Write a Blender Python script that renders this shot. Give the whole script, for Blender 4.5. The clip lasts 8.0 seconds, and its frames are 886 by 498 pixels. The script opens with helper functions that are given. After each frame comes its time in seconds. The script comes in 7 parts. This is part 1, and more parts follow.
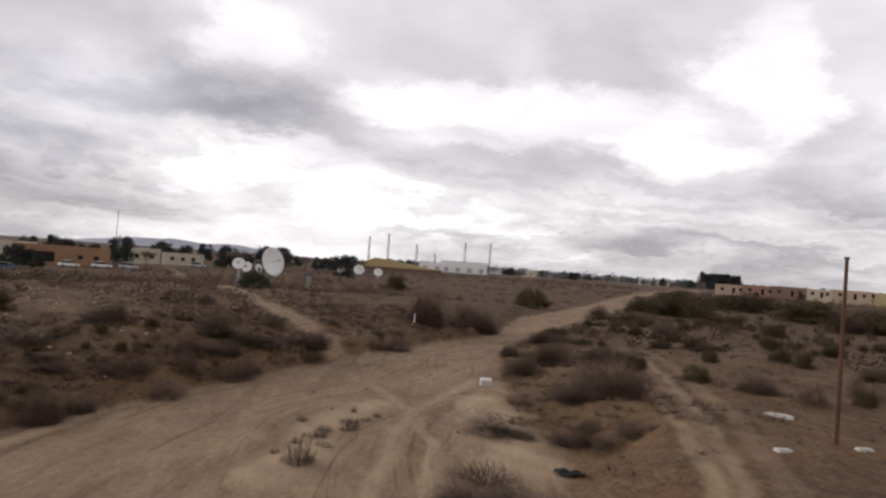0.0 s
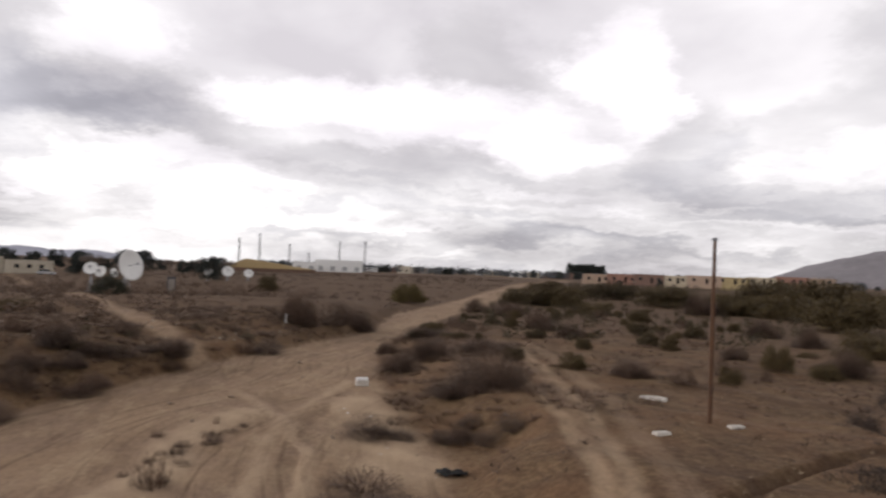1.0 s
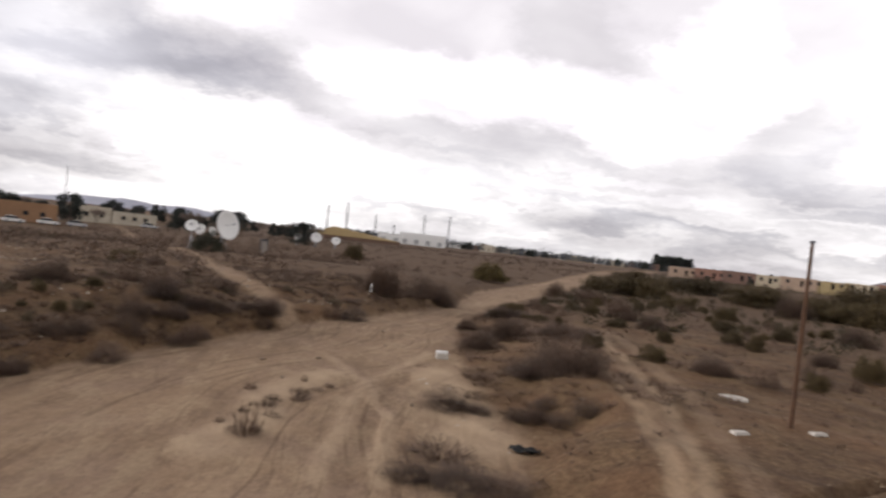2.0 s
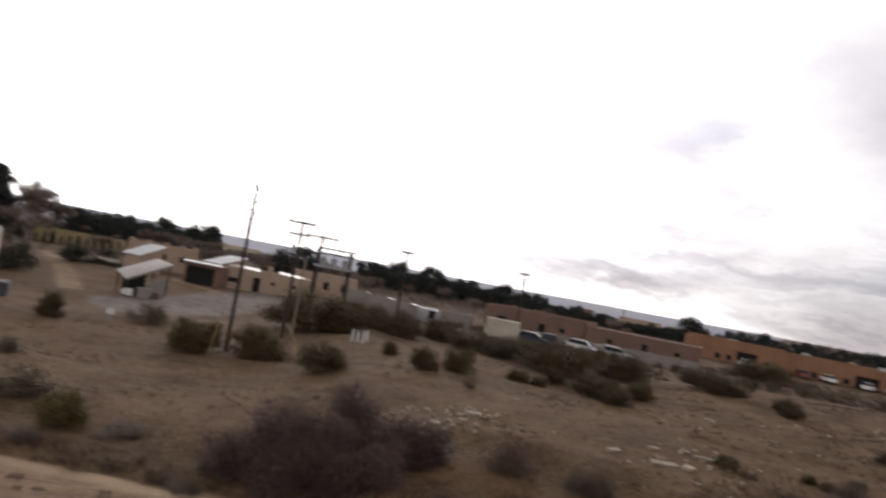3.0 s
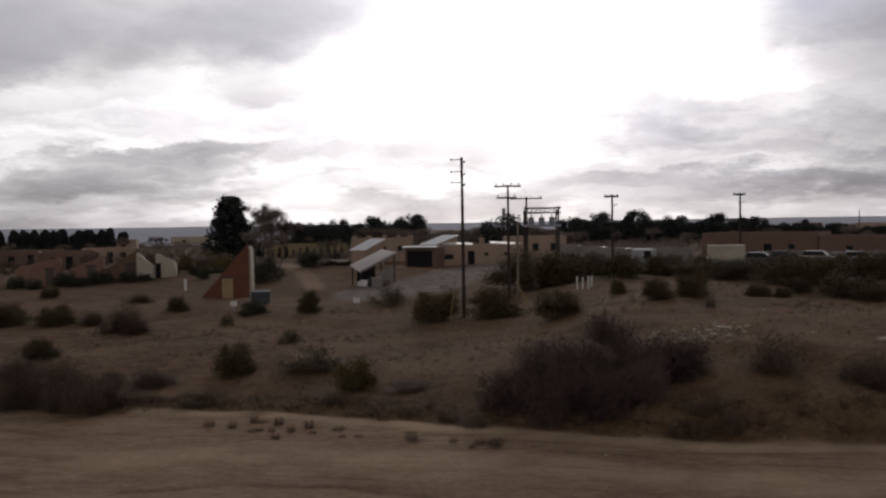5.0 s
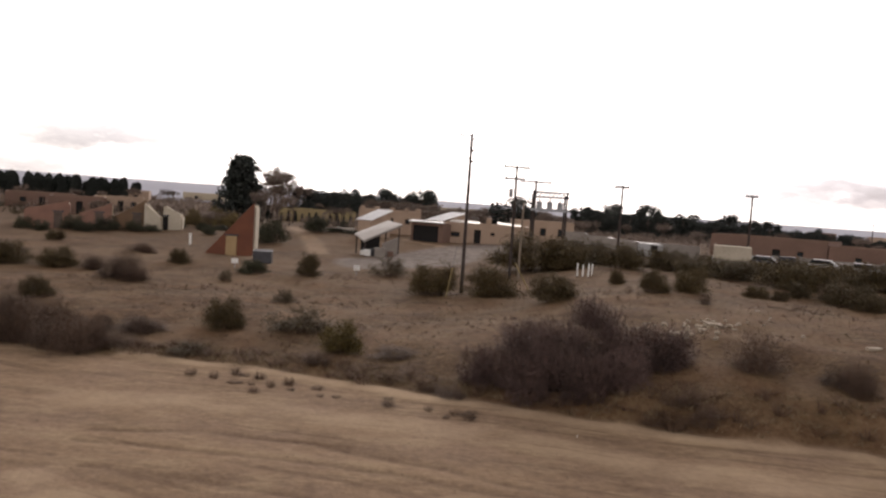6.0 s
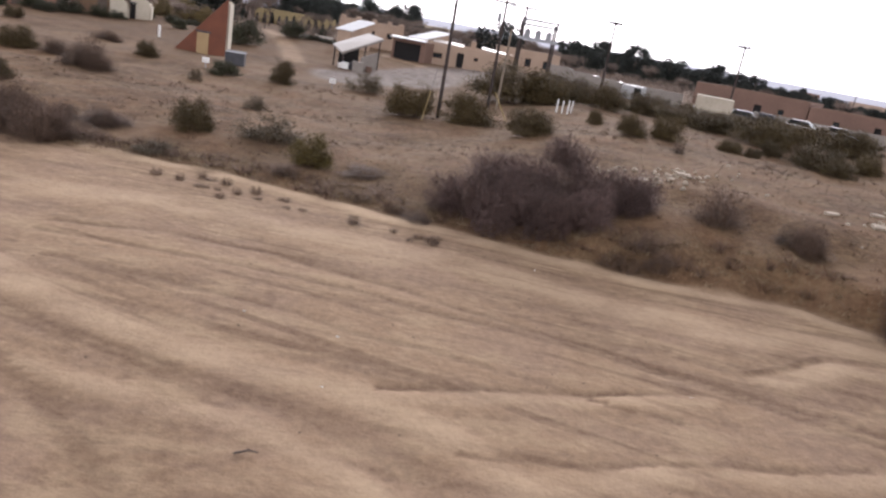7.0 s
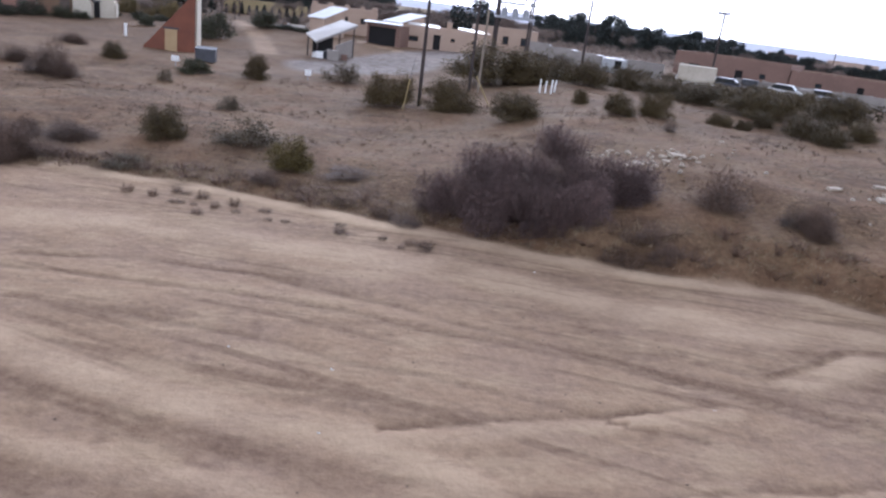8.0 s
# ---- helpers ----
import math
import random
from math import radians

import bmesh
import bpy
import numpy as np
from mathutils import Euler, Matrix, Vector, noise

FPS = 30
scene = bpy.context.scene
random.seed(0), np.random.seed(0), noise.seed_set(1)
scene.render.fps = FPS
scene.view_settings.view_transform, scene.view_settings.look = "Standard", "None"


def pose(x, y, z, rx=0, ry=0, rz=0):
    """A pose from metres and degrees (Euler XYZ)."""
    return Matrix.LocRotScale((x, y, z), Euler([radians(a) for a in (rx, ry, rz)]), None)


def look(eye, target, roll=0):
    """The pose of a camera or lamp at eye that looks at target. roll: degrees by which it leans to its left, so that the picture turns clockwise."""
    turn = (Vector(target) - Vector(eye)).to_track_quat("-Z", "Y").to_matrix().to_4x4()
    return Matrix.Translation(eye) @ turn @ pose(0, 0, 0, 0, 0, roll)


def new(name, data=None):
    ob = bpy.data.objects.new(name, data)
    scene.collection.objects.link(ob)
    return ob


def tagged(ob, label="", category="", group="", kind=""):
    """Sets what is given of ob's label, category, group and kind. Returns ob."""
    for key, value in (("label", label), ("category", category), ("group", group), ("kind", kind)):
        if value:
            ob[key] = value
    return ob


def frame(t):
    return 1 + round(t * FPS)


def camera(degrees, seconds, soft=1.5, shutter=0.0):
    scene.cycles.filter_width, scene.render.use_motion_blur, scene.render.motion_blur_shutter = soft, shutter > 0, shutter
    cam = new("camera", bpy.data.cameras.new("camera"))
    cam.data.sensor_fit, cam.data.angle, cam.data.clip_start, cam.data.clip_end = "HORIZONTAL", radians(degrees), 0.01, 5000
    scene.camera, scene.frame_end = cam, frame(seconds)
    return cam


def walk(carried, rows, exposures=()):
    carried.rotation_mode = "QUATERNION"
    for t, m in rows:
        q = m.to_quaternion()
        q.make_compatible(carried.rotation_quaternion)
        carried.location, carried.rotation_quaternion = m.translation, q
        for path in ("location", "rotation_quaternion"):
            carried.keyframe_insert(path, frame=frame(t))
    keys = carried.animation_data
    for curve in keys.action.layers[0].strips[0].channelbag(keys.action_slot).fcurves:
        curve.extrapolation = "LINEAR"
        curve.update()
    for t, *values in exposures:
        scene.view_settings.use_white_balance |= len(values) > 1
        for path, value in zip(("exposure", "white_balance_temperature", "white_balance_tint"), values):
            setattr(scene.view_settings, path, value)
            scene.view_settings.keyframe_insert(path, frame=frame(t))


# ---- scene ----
import itertools

cam = camera(62.19, 8.0, soft=2.4, shutter=0.15)
PATH = [
    (0.0, look((-2.21, -1.92, 6.55), (47.71, 0.67, 7.73), 4.17)),
    (0.5, look((-1.88, -1.92, 6.55), (48.04, 0.79, 6.47), 4.32)),
    (1.0, look((-0.48, -2.09, 6.35), (49.15, -7.96, 7.84), 2.31)),
    (1.2, look((-0.16, -2.13, 6.29), (48.71, -12.61, 7.86), 3.01)),
    (2.3, look((-1.37, -1.29, 6.40), (46.77, 12.09, 4.53), 8.95)),
    (2.5, look((-0.57, -0.48, 6.35), (41.63, 26.26, 4.35), 10.60)),
    (2.6, look((-0.14, -0.09, 6.35), (37.56, 32.74, 5.31), 10.82)),
    (2.7, look((0.27, 0.24, 6.35), (32.26, 38.66, 5.92), 10.39)),
    (2.8, look((0.61, 0.48, 6.36), (25.59, 43.79, 6.84), 10.20)),
    (2.9, look((0.85, 0.62, 6.38), (18.98, 47.20, 7.67), 10.53)),
    (3.0, look((1.00, 0.64, 6.39), (13.05, 49.14, 8.10), 10.48)),
    (3.1, look((1.05, 0.56, 6.39), (9.39, 49.79, 9.06), 10.29)),
    (3.3, look((0.92, 0.15, 6.36), (5.46, 49.82, 9.92), 6.92)),
    (3.5, look((0.67, -0.30, 6.31), (3.04, 49.50, 10.07), 4.84)),
    (4.0, look((0.09, -0.81, 6.14), (1.88, 49.13, 7.65), 2.51)),
    (4.5, look((-0.22, -1.05, 5.71), (-0.21, 48.73, 10.48), 2.56)),
    (4.7, look((-0.28, -0.96, 5.61), (-1.07, 49.01, 4.21), -1.74)),
    (5.8, look((0.30, -0.55, 5.19), (-1.23, 49.38, 2.94), 3.03)),
    (6.0, look((0.41, -0.74, 5.21), (-1.18, 49.13, 1.97), 3.89)),
    (6.5, look((0.54, -1.09, 5.23), (-0.88, 48.16, -3.26), 9.88)),
    (7.0, look((0.44, -0.57, 5.24), (2.13, 47.22, -9.38), 10.20)),
    (7.2, look((0.38, -0.29, 5.28), (2.77, 47.12, -10.43), 9.68)),
    (7.5, look((0.33, 0.10, 5.35), (3.12, 47.40, -10.62), 8.77)),
    (8.0, look((0.19, 0.80, 5.56), (2.96, 48.18, -10.20), 7.21)),
]
EXPOSURES = [(0, 0.2, 6570, 12), (1.2, 0.3, 6570, 12), (2.3, 0.6, 6600, 12), (2.6, 0.7, 6600, 12), (2.9, 0.35, 6650, 12), (3.1, -0.1, 6600, 12), (3.5, -0.85, 6550, 12), (4.0, -1.2, 6550, 12), (4.5, -1.1, 6550, 12),
             (4.7, -1.15, 6550, 12), (5.8, 0.15, 6900, 14), (6.0, 0.38, 7050, 15), (6.5, 0.88, 6900, 16), (7.0, 1.22, 6250, 15), (7.5, 1.22, 5550, 15), (8.0, 1.27, 5300, 14)]
walk(cam, PATH, EXPOSURES)

# ---- light: an overcast sky with a low bright sun behind the cloud ----
SUN_HEADING, SUN_ELEVATION = 6.0, 18.0
world = bpy.data.worlds.new("overcast_sky")
scene.world = world
world.use_nodes = True


def sky_nodes():
    nt = world.node_tree
    nt.nodes.clear()
    N, L = nt.nodes.new, nt.links.new

    def math_node(op, a, b=None, c=None, clamp=False):
        n = N("ShaderNodeMath")
        n.operation, n.use_clamp = op, clamp
        for i, v in enumerate((a, b, c)):
            if v is None:
                continue
            if isinstance(v, (int, float)):
                n.inputs[i].default_value = v
            else:
                L(v, n.inputs[i])
        return n.outputs[0]

    way = N("ShaderNodeTexCoord").outputs["Generated"]
    split = N("ShaderNodeSeparateXYZ")
    L(way, split.inputs[0])
    x, y, z = split.outputs
    up = math_node("MAXIMUM", z, 0.0)
    low = math_node("ADD", up, 0.26)
    flat = N("ShaderNodeCombineXYZ")
    L(math_node("DIVIDE", x, low), flat.inputs[0])
    L(math_node("DIVIDE", y, low), flat.inputs[1])

    def noise_node(scale, detail, rough, shift):
        n = N("ShaderNodeTexNoise")
        n.noise_dimensions = "3D"
        n.inputs["Scale"].default_value, n.inputs["Detail"].default_value, n.inputs["Roughness"].default_value = scale, detail, rough
        n.inputs["Distortion"].default_value = 0.25
        m = N("ShaderNodeMapping")
        m.inputs["Location"].default_value = shift
        L(flat.outputs[0], m.inputs[0])
        L(m.outputs[0], n.inputs["Vector"])
        return n.outputs[0]

    big, fine = noise_node(0.95, 4, 0.45, (3.1, 1.7, 0.4)), noise_node(2.9, 5, 0.5, (7.7, 2.9, 1.1))
    mixed = math_node("ADD", math_node("MULTIPLY", big, 0.76), math_node("MULTIPLY", fine, 0.24))
    ramp = N("ShaderNodeValToRGB")
    ramp.color_ramp.elements[0].position, ramp.color_ramp.elements[0].color = 0.32, (0.56, 0.54, 0.57, 1)
    ramp.color_ramp.elements[1].position, ramp.color_ramp.elements[1].color = 0.60, (1.15, 1.135, 1.145, 1)
    mid = ramp.color_ramp.elements.new(0.47)
    mid.color = (0.80, 0.785, 0.805, 1)
    L(mixed, ramp.inputs[0])
    # the cloud is thinner, and so brighter, round the hidden sun
    h, e = radians(SUN_HEADING), radians(SUN_ELEVATION)
    dot = N("ShaderNodeVectorMath")
    dot.operation = "DOT_PRODUCT"
    L(way, dot.inputs[0])
    dot.inputs[1].default_value = (math.sin(h) * math.cos(e), math.cos(h) * math.cos(e), math.sin(e))
    facing = math_node("MAXIMUM", dot.outputs["Value"], 0.0)
    glow = math_node("ADD", math_node("MULTIPLY", math_node("POWER", facing, 9.0), 2.5), 1.0)
    # the deck is thick overhead and lighter towards the horizon
    deck = N("ShaderNodeMapRange")
    deck.interpolation_type = "SMOOTHSTEP"
    for i, v in ((1, 0.30), (2, 0.95), (3, 1.15), (4, 0.42)):
        deck.inputs[i].default_value = v
    L(up, deck.inputs[0])
    glow = math_node("MULTIPLY", glow, deck.outputs[0])
    # far cloud banks stack up and grey towards the horizon
    banks = N("ShaderNodeMapRange")
    banks.interpolation_type = "SMOOTHSTEP"
    for i, v in ((1, 0.0), (2, 0.16), (3, 0.80), (4, 1.0)):
        banks.inputs[i].default_value = v
    L(up, banks.inputs[0])
    glow = math_node("MULTIPLY", glow, banks.outputs[0])
    # single banks and thin places of the cloud deck, by heading, height, half width, half height, tilt and stops of light
    sway = N("ShaderNodeTexNoise")
    sway.inputs["Scale"].default_value, sway.inputs["Detail"].default_value, sway.inputs["Roughness"].default_value = 1.6, 7, 0.68
    L(flat.outputs[0], sway.inputs["Vector"])
    tell = N("ShaderNodeSeparateXYZ")
    L(sway.outputs["Color"], tell.inputs[0])
    heading = math_node("MULTIPLY", math_node("ARCTAN2", x, y), 57.2958)
    heading = math_node("ADD", heading, math_node("MULTIPLY_ADD", tell.outputs[0], 20.0, -10.0))
    height = math_node("MULTIPLY", math_node("ARCSINE", z), 57.2958)
    height = math_node("ADD", height, math_node("MULTIPLY_ADD", tell.outputs[1], 8.0, -4.0))
    total = []

    def cloud(az, el, wide, tall, tilt, stops):
        c, s = math.cos(radians(tilt)), math.sin(radians(tilt))
        k = math.cos(radians(el))
        u, v = math_node("MULTIPLY", math_node("SUBTRACT", heading, az), k), math_node("SUBTRACT", height, el)
        p = math_node("ADD", math_node("MULTIPLY", u, c / wide), math_node("MULTIPLY", v, s / wide))
        q = math_node("ADD", math_node("MULTIPLY", u, -s / tall), math_node("MULTIPLY", v, c / tall))
        d = math_node("ADD", math_node("MULTIPLY", p, p), math_node("MULTIPLY", q, q))
        edge = N("ShaderNodeMapRange")
        edge.interpolation_type = "SMOOTHSTEP"
        for i, value in ((1, 1.9), (2, 0.25), (3, 0.0), (4, stops)):
            edge.inputs[i].default_value = value
        L(d, edge.inputs[0])
        total.append(edge.outputs[0])

    cloud(85.3, 12.9, 6.0, 1.5, 4, 0.41)
    cloud(97.2, 12.5, 7.9, 2.1, -2, 0.50)
    cloud(103.2, 9.6, 4.6, 1.6, 2, 0.44)
    cloud(80.9, 5.1, 3.9, 1.7, 5, 0.41)
    cloud(70.0, 6.2, 3.2, 1.1, 6, 0.33)
    cloud(71.4, 15.0, 4.4, 3.2, 18, 0.39)
    cloud(110.9, 15.1, 3.5, 3.3, 28, 0.41)
    cloud(76.0, 3.7, 3.8, 0.8, 5, 0.28)
    cloud(66.1, 4.8, 4.3, 1.1, 6, 0.19)
    cloud(83.0, 3.0, 7.0, 0.6, 5, 0.17)
    cloud(65.0, 9.3, 12.5, 2.7, 12, -0.37)
    cloud(92.3, 8.0, 11.6, 1.4, -1, -0.31)
    cloud(100.2, 16.8, 5.2, 3.0, -20, -0.23)
    cloud(115.2, 9.9, 4.3, 3.3, -0, -0.36)
    cloud(96.9, 5.5, 11.0, 0.8, -3, -0.21)
    cloud(109.3, 7.3, 7.4, 0.8, -1, -0.21)
    cloud(112.2, 1.8, 10.0, 0.9, -1, -0.29)
    cloud(58.4, 0.4, 5.8, 1.0, 5, -0.21)
    cloud(123.1, 11.2, 7.2, 2.1, 13, -0.23)
    cloud(131.5, 17.3, 5.5, 3.2, 14, -0.29)
    cloud(128.3, 10.1, 5.6, 1.2, 2, 0.25)
    cloud(121.0, 5.1, 9.4, 0.5, 1, -0.18)
    cloud(63.1, 11.2, 11.5, 2.3, 3, -0.26)
    cloud(76.3, 10.2, 7.6, 1.1, -0, -0.22)
    cloud(71.6, 7.2, 9.3, 1.4, 3, 0.25)
    cloud(-21.8, 15.6, 15.7, 3.5, 13, -0.58)
    cloud(-9.5, 17.0, 12.0, 3.0, 17, -0.46)
    cloud(-15.3, 11.5, 3.0, 2.4, 26, -0.37)
    cloud(-24.1, 4.6, 7.5, 1.6, 9, -0.85)
    cloud(-18.8, 2.9, 5.0, 0.5, 4, -0.30)
    cloud(-22.4, 7.9, 8.3, 1.2, 7, 0.34)
    cloud(20.8, 7.0, 9.0, 2.0, -6, -0.50)
    cloud(30.8, 8.1, 4.3, 6.3, -2, -0.40)
    cloud(28.8, 16.1, 5.8, 3.7, -5, -0.62)
    cloud(3.2, 11.6, 3.9, 0.6, 2, -0.19)
    cloud(-13.2, 1.6, 15.7, 0.8, 1, -0.27)
    cloud(19.8, 2.4, 13.1, 1.2, -1, -0.24)
    cloud(4.9, 13.5, 9.9, 5.2, 27, 0.22)
    cloud(16.2, 13.2, 4.8, 4.4, -1, 0.19)
    cloud(98.0, 16.0, 34.0, 10.0, 0, 0.30)
    cloud(-22.0, 9.0, 22.0, 14.0, 0, 0.46)
    cloud(32.0, 8.0, 12.0, 14.0, 0, 0.35)
    cloud(62.0, 13.0, 15.0, 4.5, -8, -0.24)
    cloud(36.0, 4.0, 16.0, 1.7, 0, -0.40)
    cloud(41.0, 11.0, 8.0, 9.0, 0, -0.45)
    cloud(14.0, 2.2, 18.0, 1.6, 0, -0.34)
    cloud(-33.0, 12.5, 9.0, 2.4, 18, -0.43)
    # thin level streaks in the far cloud low over the horizon
    level = N("ShaderNodeCombineXYZ")
    L(math_node("MULTIPLY", heading, 0.045), level.inputs[0])
    L(math_node("MULTIPLY", height, 0.55), level.inputs[1])
    thin = N("ShaderNodeTexNoise")
    thin.inputs["Scale"].default_value, thin.inputs["Detail"].default_value = 1.0, 4
    L(level.outputs[0], thin.inputs["Vector"])
    fade = N("ShaderNodeMapRange")
    fade.interpolation_type = "SMOOTHSTEP"
    for i, value in ((1, 0.22), (2, 0.06), (3, 0.0), (4, 1.0)):
        fade.inputs[i].default_value = value
    L(z, fade.inputs[0])
    total.append(math_node("MULTIPLY", fade.outputs[0], math_node("MULTIPLY_ADD", thin.outputs[0], 2.4, -1.18)))
    stops = total[0]
    for some in total[1:]:
        stops = math_node("ADD", stops, some)
    glow = math_node("MULTIPLY", glow, math_node("POWER", 2.0, stops))
    cloud = N("ShaderNodeVectorMath")
    cloud.operation = "SCALE"
    # thick cloud is a little cooler than thin cloud
    cool = N("ShaderNodeMix")
    cool.data_type, cool.blend_type = "RGBA", "MULTIPLY"
    L(math_node("MULTIPLY", stops, -1.3, None, True), cool.inputs[0])
    L(ramp.outputs[0], cool.inputs[6])
    cool.inputs[7].default_value = (0.955, 0.965, 1.04, 1)
    L(cool.outputs[2], cloud.inputs[0])
    L(glow, cloud.inputs["Scale"])
    sky = N("ShaderNodeTexSky")
    sky.sky_type, sky.sun_disc = "NISHITA", False
    sky.sun_elevation, sky.sun_rotation = e, h
    # small tears in the cloud where blue shows
    tear = None
    for az, el, tight in ((20.8, 19.4, 900.0), (22.8, 18.2, 1400.0), (26.0, 16.6, 900.0)):
        h3, e3 = radians(az), radians(el)
        dot3 = N("ShaderNodeVectorMath")
        dot3.operation = "DOT_PRODUCT"
        L(way, dot3.inputs[0])
        dot3.inputs[1].default_value = (math.sin(h3) * math.cos(e3), math.cos(h3) * math.cos(e3), math.sin(e3))
        near = math_node("POWER", math_node("MAXIMUM", dot3.outputs["Value"], 0.0), tight)
        some = math_node("MULTIPLY", near, math_node("MULTIPLY_ADD", tell.outputs[2], 3.0, -0.75, True), None, True)
        tear = some if tear is None else math_node("MAXIMUM", tear, some)
    blue_mix = N("ShaderNodeMix")
    blue_mix.data_type = "RGBA"
    L(tear, blue_mix.inputs[0])
    L(cloud.outputs[0], blue_mix.inputs[6])
    blue_mix.inputs[7].default_value = (1.05, 1.15, 1.6, 1)
    sky_b = N("ShaderNodeBackground")
    L(sky.outputs[0], sky_b.inputs[0])
    sky_b.inputs[1].default_value = 0.05
    cloud_b = N("ShaderNodeBackground")
    L(blue_mix.outputs[2], cloud_b.inputs[0])
    cloud_b.inputs[1].default_value = 0.80
    add = N("ShaderNodeMixShader")
    add.inputs[0].default_value = 0.93
    L(sky_b.outputs[0], add.inputs[1])
    L(cloud_b.outputs[0], add.inputs[2])
    out = N("ShaderNodeOutputWorld")
    L(add.outputs[0], out.inputs[0])


sky_nodes()
sun = new("sun", bpy.data.lights.new("sun", "SUN"))
sun.data.energy, sun.data.angle, sun.data.color = 0.6, radians(14), (1.0, 0.95, 0.88)
sun.matrix_world = look((math.sin(radians(SUN_HEADING)) * math.cos(radians(SUN_ELEVATION)) * 100,
                         math.cos(radians(SUN_HEADING)) * math.cos(radians(SUN_ELEVATION)) * 100,
                         math.sin(radians(SUN_ELEVATION)) * 100), (0, 0, 0))


# ---- materials ----
def surface(name, colour, other=None, scale=1.0, rough=0.85, metal=0.0, bump=0.15, spread=0.5, per_object=0.0, fine=12.0):
    """A procedural surface: two colours mixed by noise at two scales, with a fine relief."""
    m = bpy.data.materials.new(name)
    m.use_nodes = True
    nt = m.node_tree
    N, L = nt.nodes.new, nt.links.new
    b = nt.nodes["Principled BSDF"]
    b.inputs["Roughness"].default_value, b.inputs["Metallic"].default_value = rough, metal
    other = other or tuple(c * 0.6 for c in colour)
    tc = N("ShaderNodeTexCoord").outputs["Object"]
    a, c = N("ShaderNodeTexNoise"), N("ShaderNodeTexNoise")
    for n, s, d in ((a, scale, 4), (c, scale * fine, 3)):
        n.inputs["Scale"].default_value, n.inputs["Detail"].default_value = s, d
        L(tc, n.inputs["Vector"])
    mix = N("ShaderNodeMath")
    mix.operation = "MULTIPLY_ADD"
    L(a.outputs[0], mix.inputs[0])
    mix.inputs[1].default_value = 0.6
    half = N("ShaderNodeMath")
    half.operation = "MULTIPLY"
    L(c.outputs[0], half.inputs[0])
    half.inputs[1].default_value = 0.4
    L(half.outputs[0], mix.inputs[2])
    ramp = N("ShaderNodeValToRGB")
    ramp.color_ramp.elements[0].position, ramp.color_ramp.elements[1].position = 0.5 - spread * 0.4, 0.5 + spread * 0.4
    ramp.color_ramp.elements[0].color, ramp.color_ramp.elements[1].color = (*other, 1), (*colour, 1)
    L(mix.outputs[0], ramp.inputs[0])
    colour_out = ramp.outputs[0]
    if per_object:
        info, hsv = N("ShaderNodeObjectInfo"), N("ShaderNodeHueSaturation")
        mr = N("ShaderNodeMapRange")
        mr.inputs[3].default_value, mr.inputs[4].default_value = 1 - per_object, 1 + per_object
        L(info.outputs["Random"], mr.inputs[0])
        L(mr.outputs[0], hsv.inputs["Value"])
        L(colour_out, hsv.inputs["Color"])
        colour_out = hsv.outputs[0]
    L(colour_out, b.inputs["Base Color"])
    if bump:
        bp = N("ShaderNodeBump")
        bp.inputs["Strength"].default_value, bp.inputs["Distance"].default_value = bump, 0.05
        L(c.outputs[0], bp.inputs["Height"])
        L(bp.outputs[0], b.inputs["Normal"])
    return m


def leafy(name, colour, other, rough=0.8, per_object=0.25):
    """Leaves and twigs: the colour changes from piece to piece and from plant to plant."""
    m = bpy.data.materials.new(name)
    m.use_nodes = True
    nt = m.node_tree
    N, L = nt.nodes.new, nt.links.new
    b = nt.nodes["Principled BSDF"]
    b.inputs["Roughness"].default_value = rough
    geo, ramp = N("ShaderNodeNewGeometry"), N("ShaderNodeValToRGB")
    ramp.color_ramp.elements[0].color, ramp.color_ramp.elements[1].color = (*other, 1), (*colour, 1)
    L(geo.outputs["Random Per Island"], ramp.inputs[0])
    info, hsv, mr = N("ShaderNodeObjectInfo"), N("ShaderNodeHueSaturation"), N("ShaderNodeMapRange")
    mr.inputs[3].default_value, mr.inputs[4].default_value = 1 - per_object, 1 + per_object
    L(info.outputs["Random"], mr.inputs[0])
    L(mr.outputs[0], hsv.inputs["Value"])
    L(ramp.outputs[0], hsv.inputs["Color"])
    L(hsv.outputs[0], b.inputs["Base Color"])
    return m


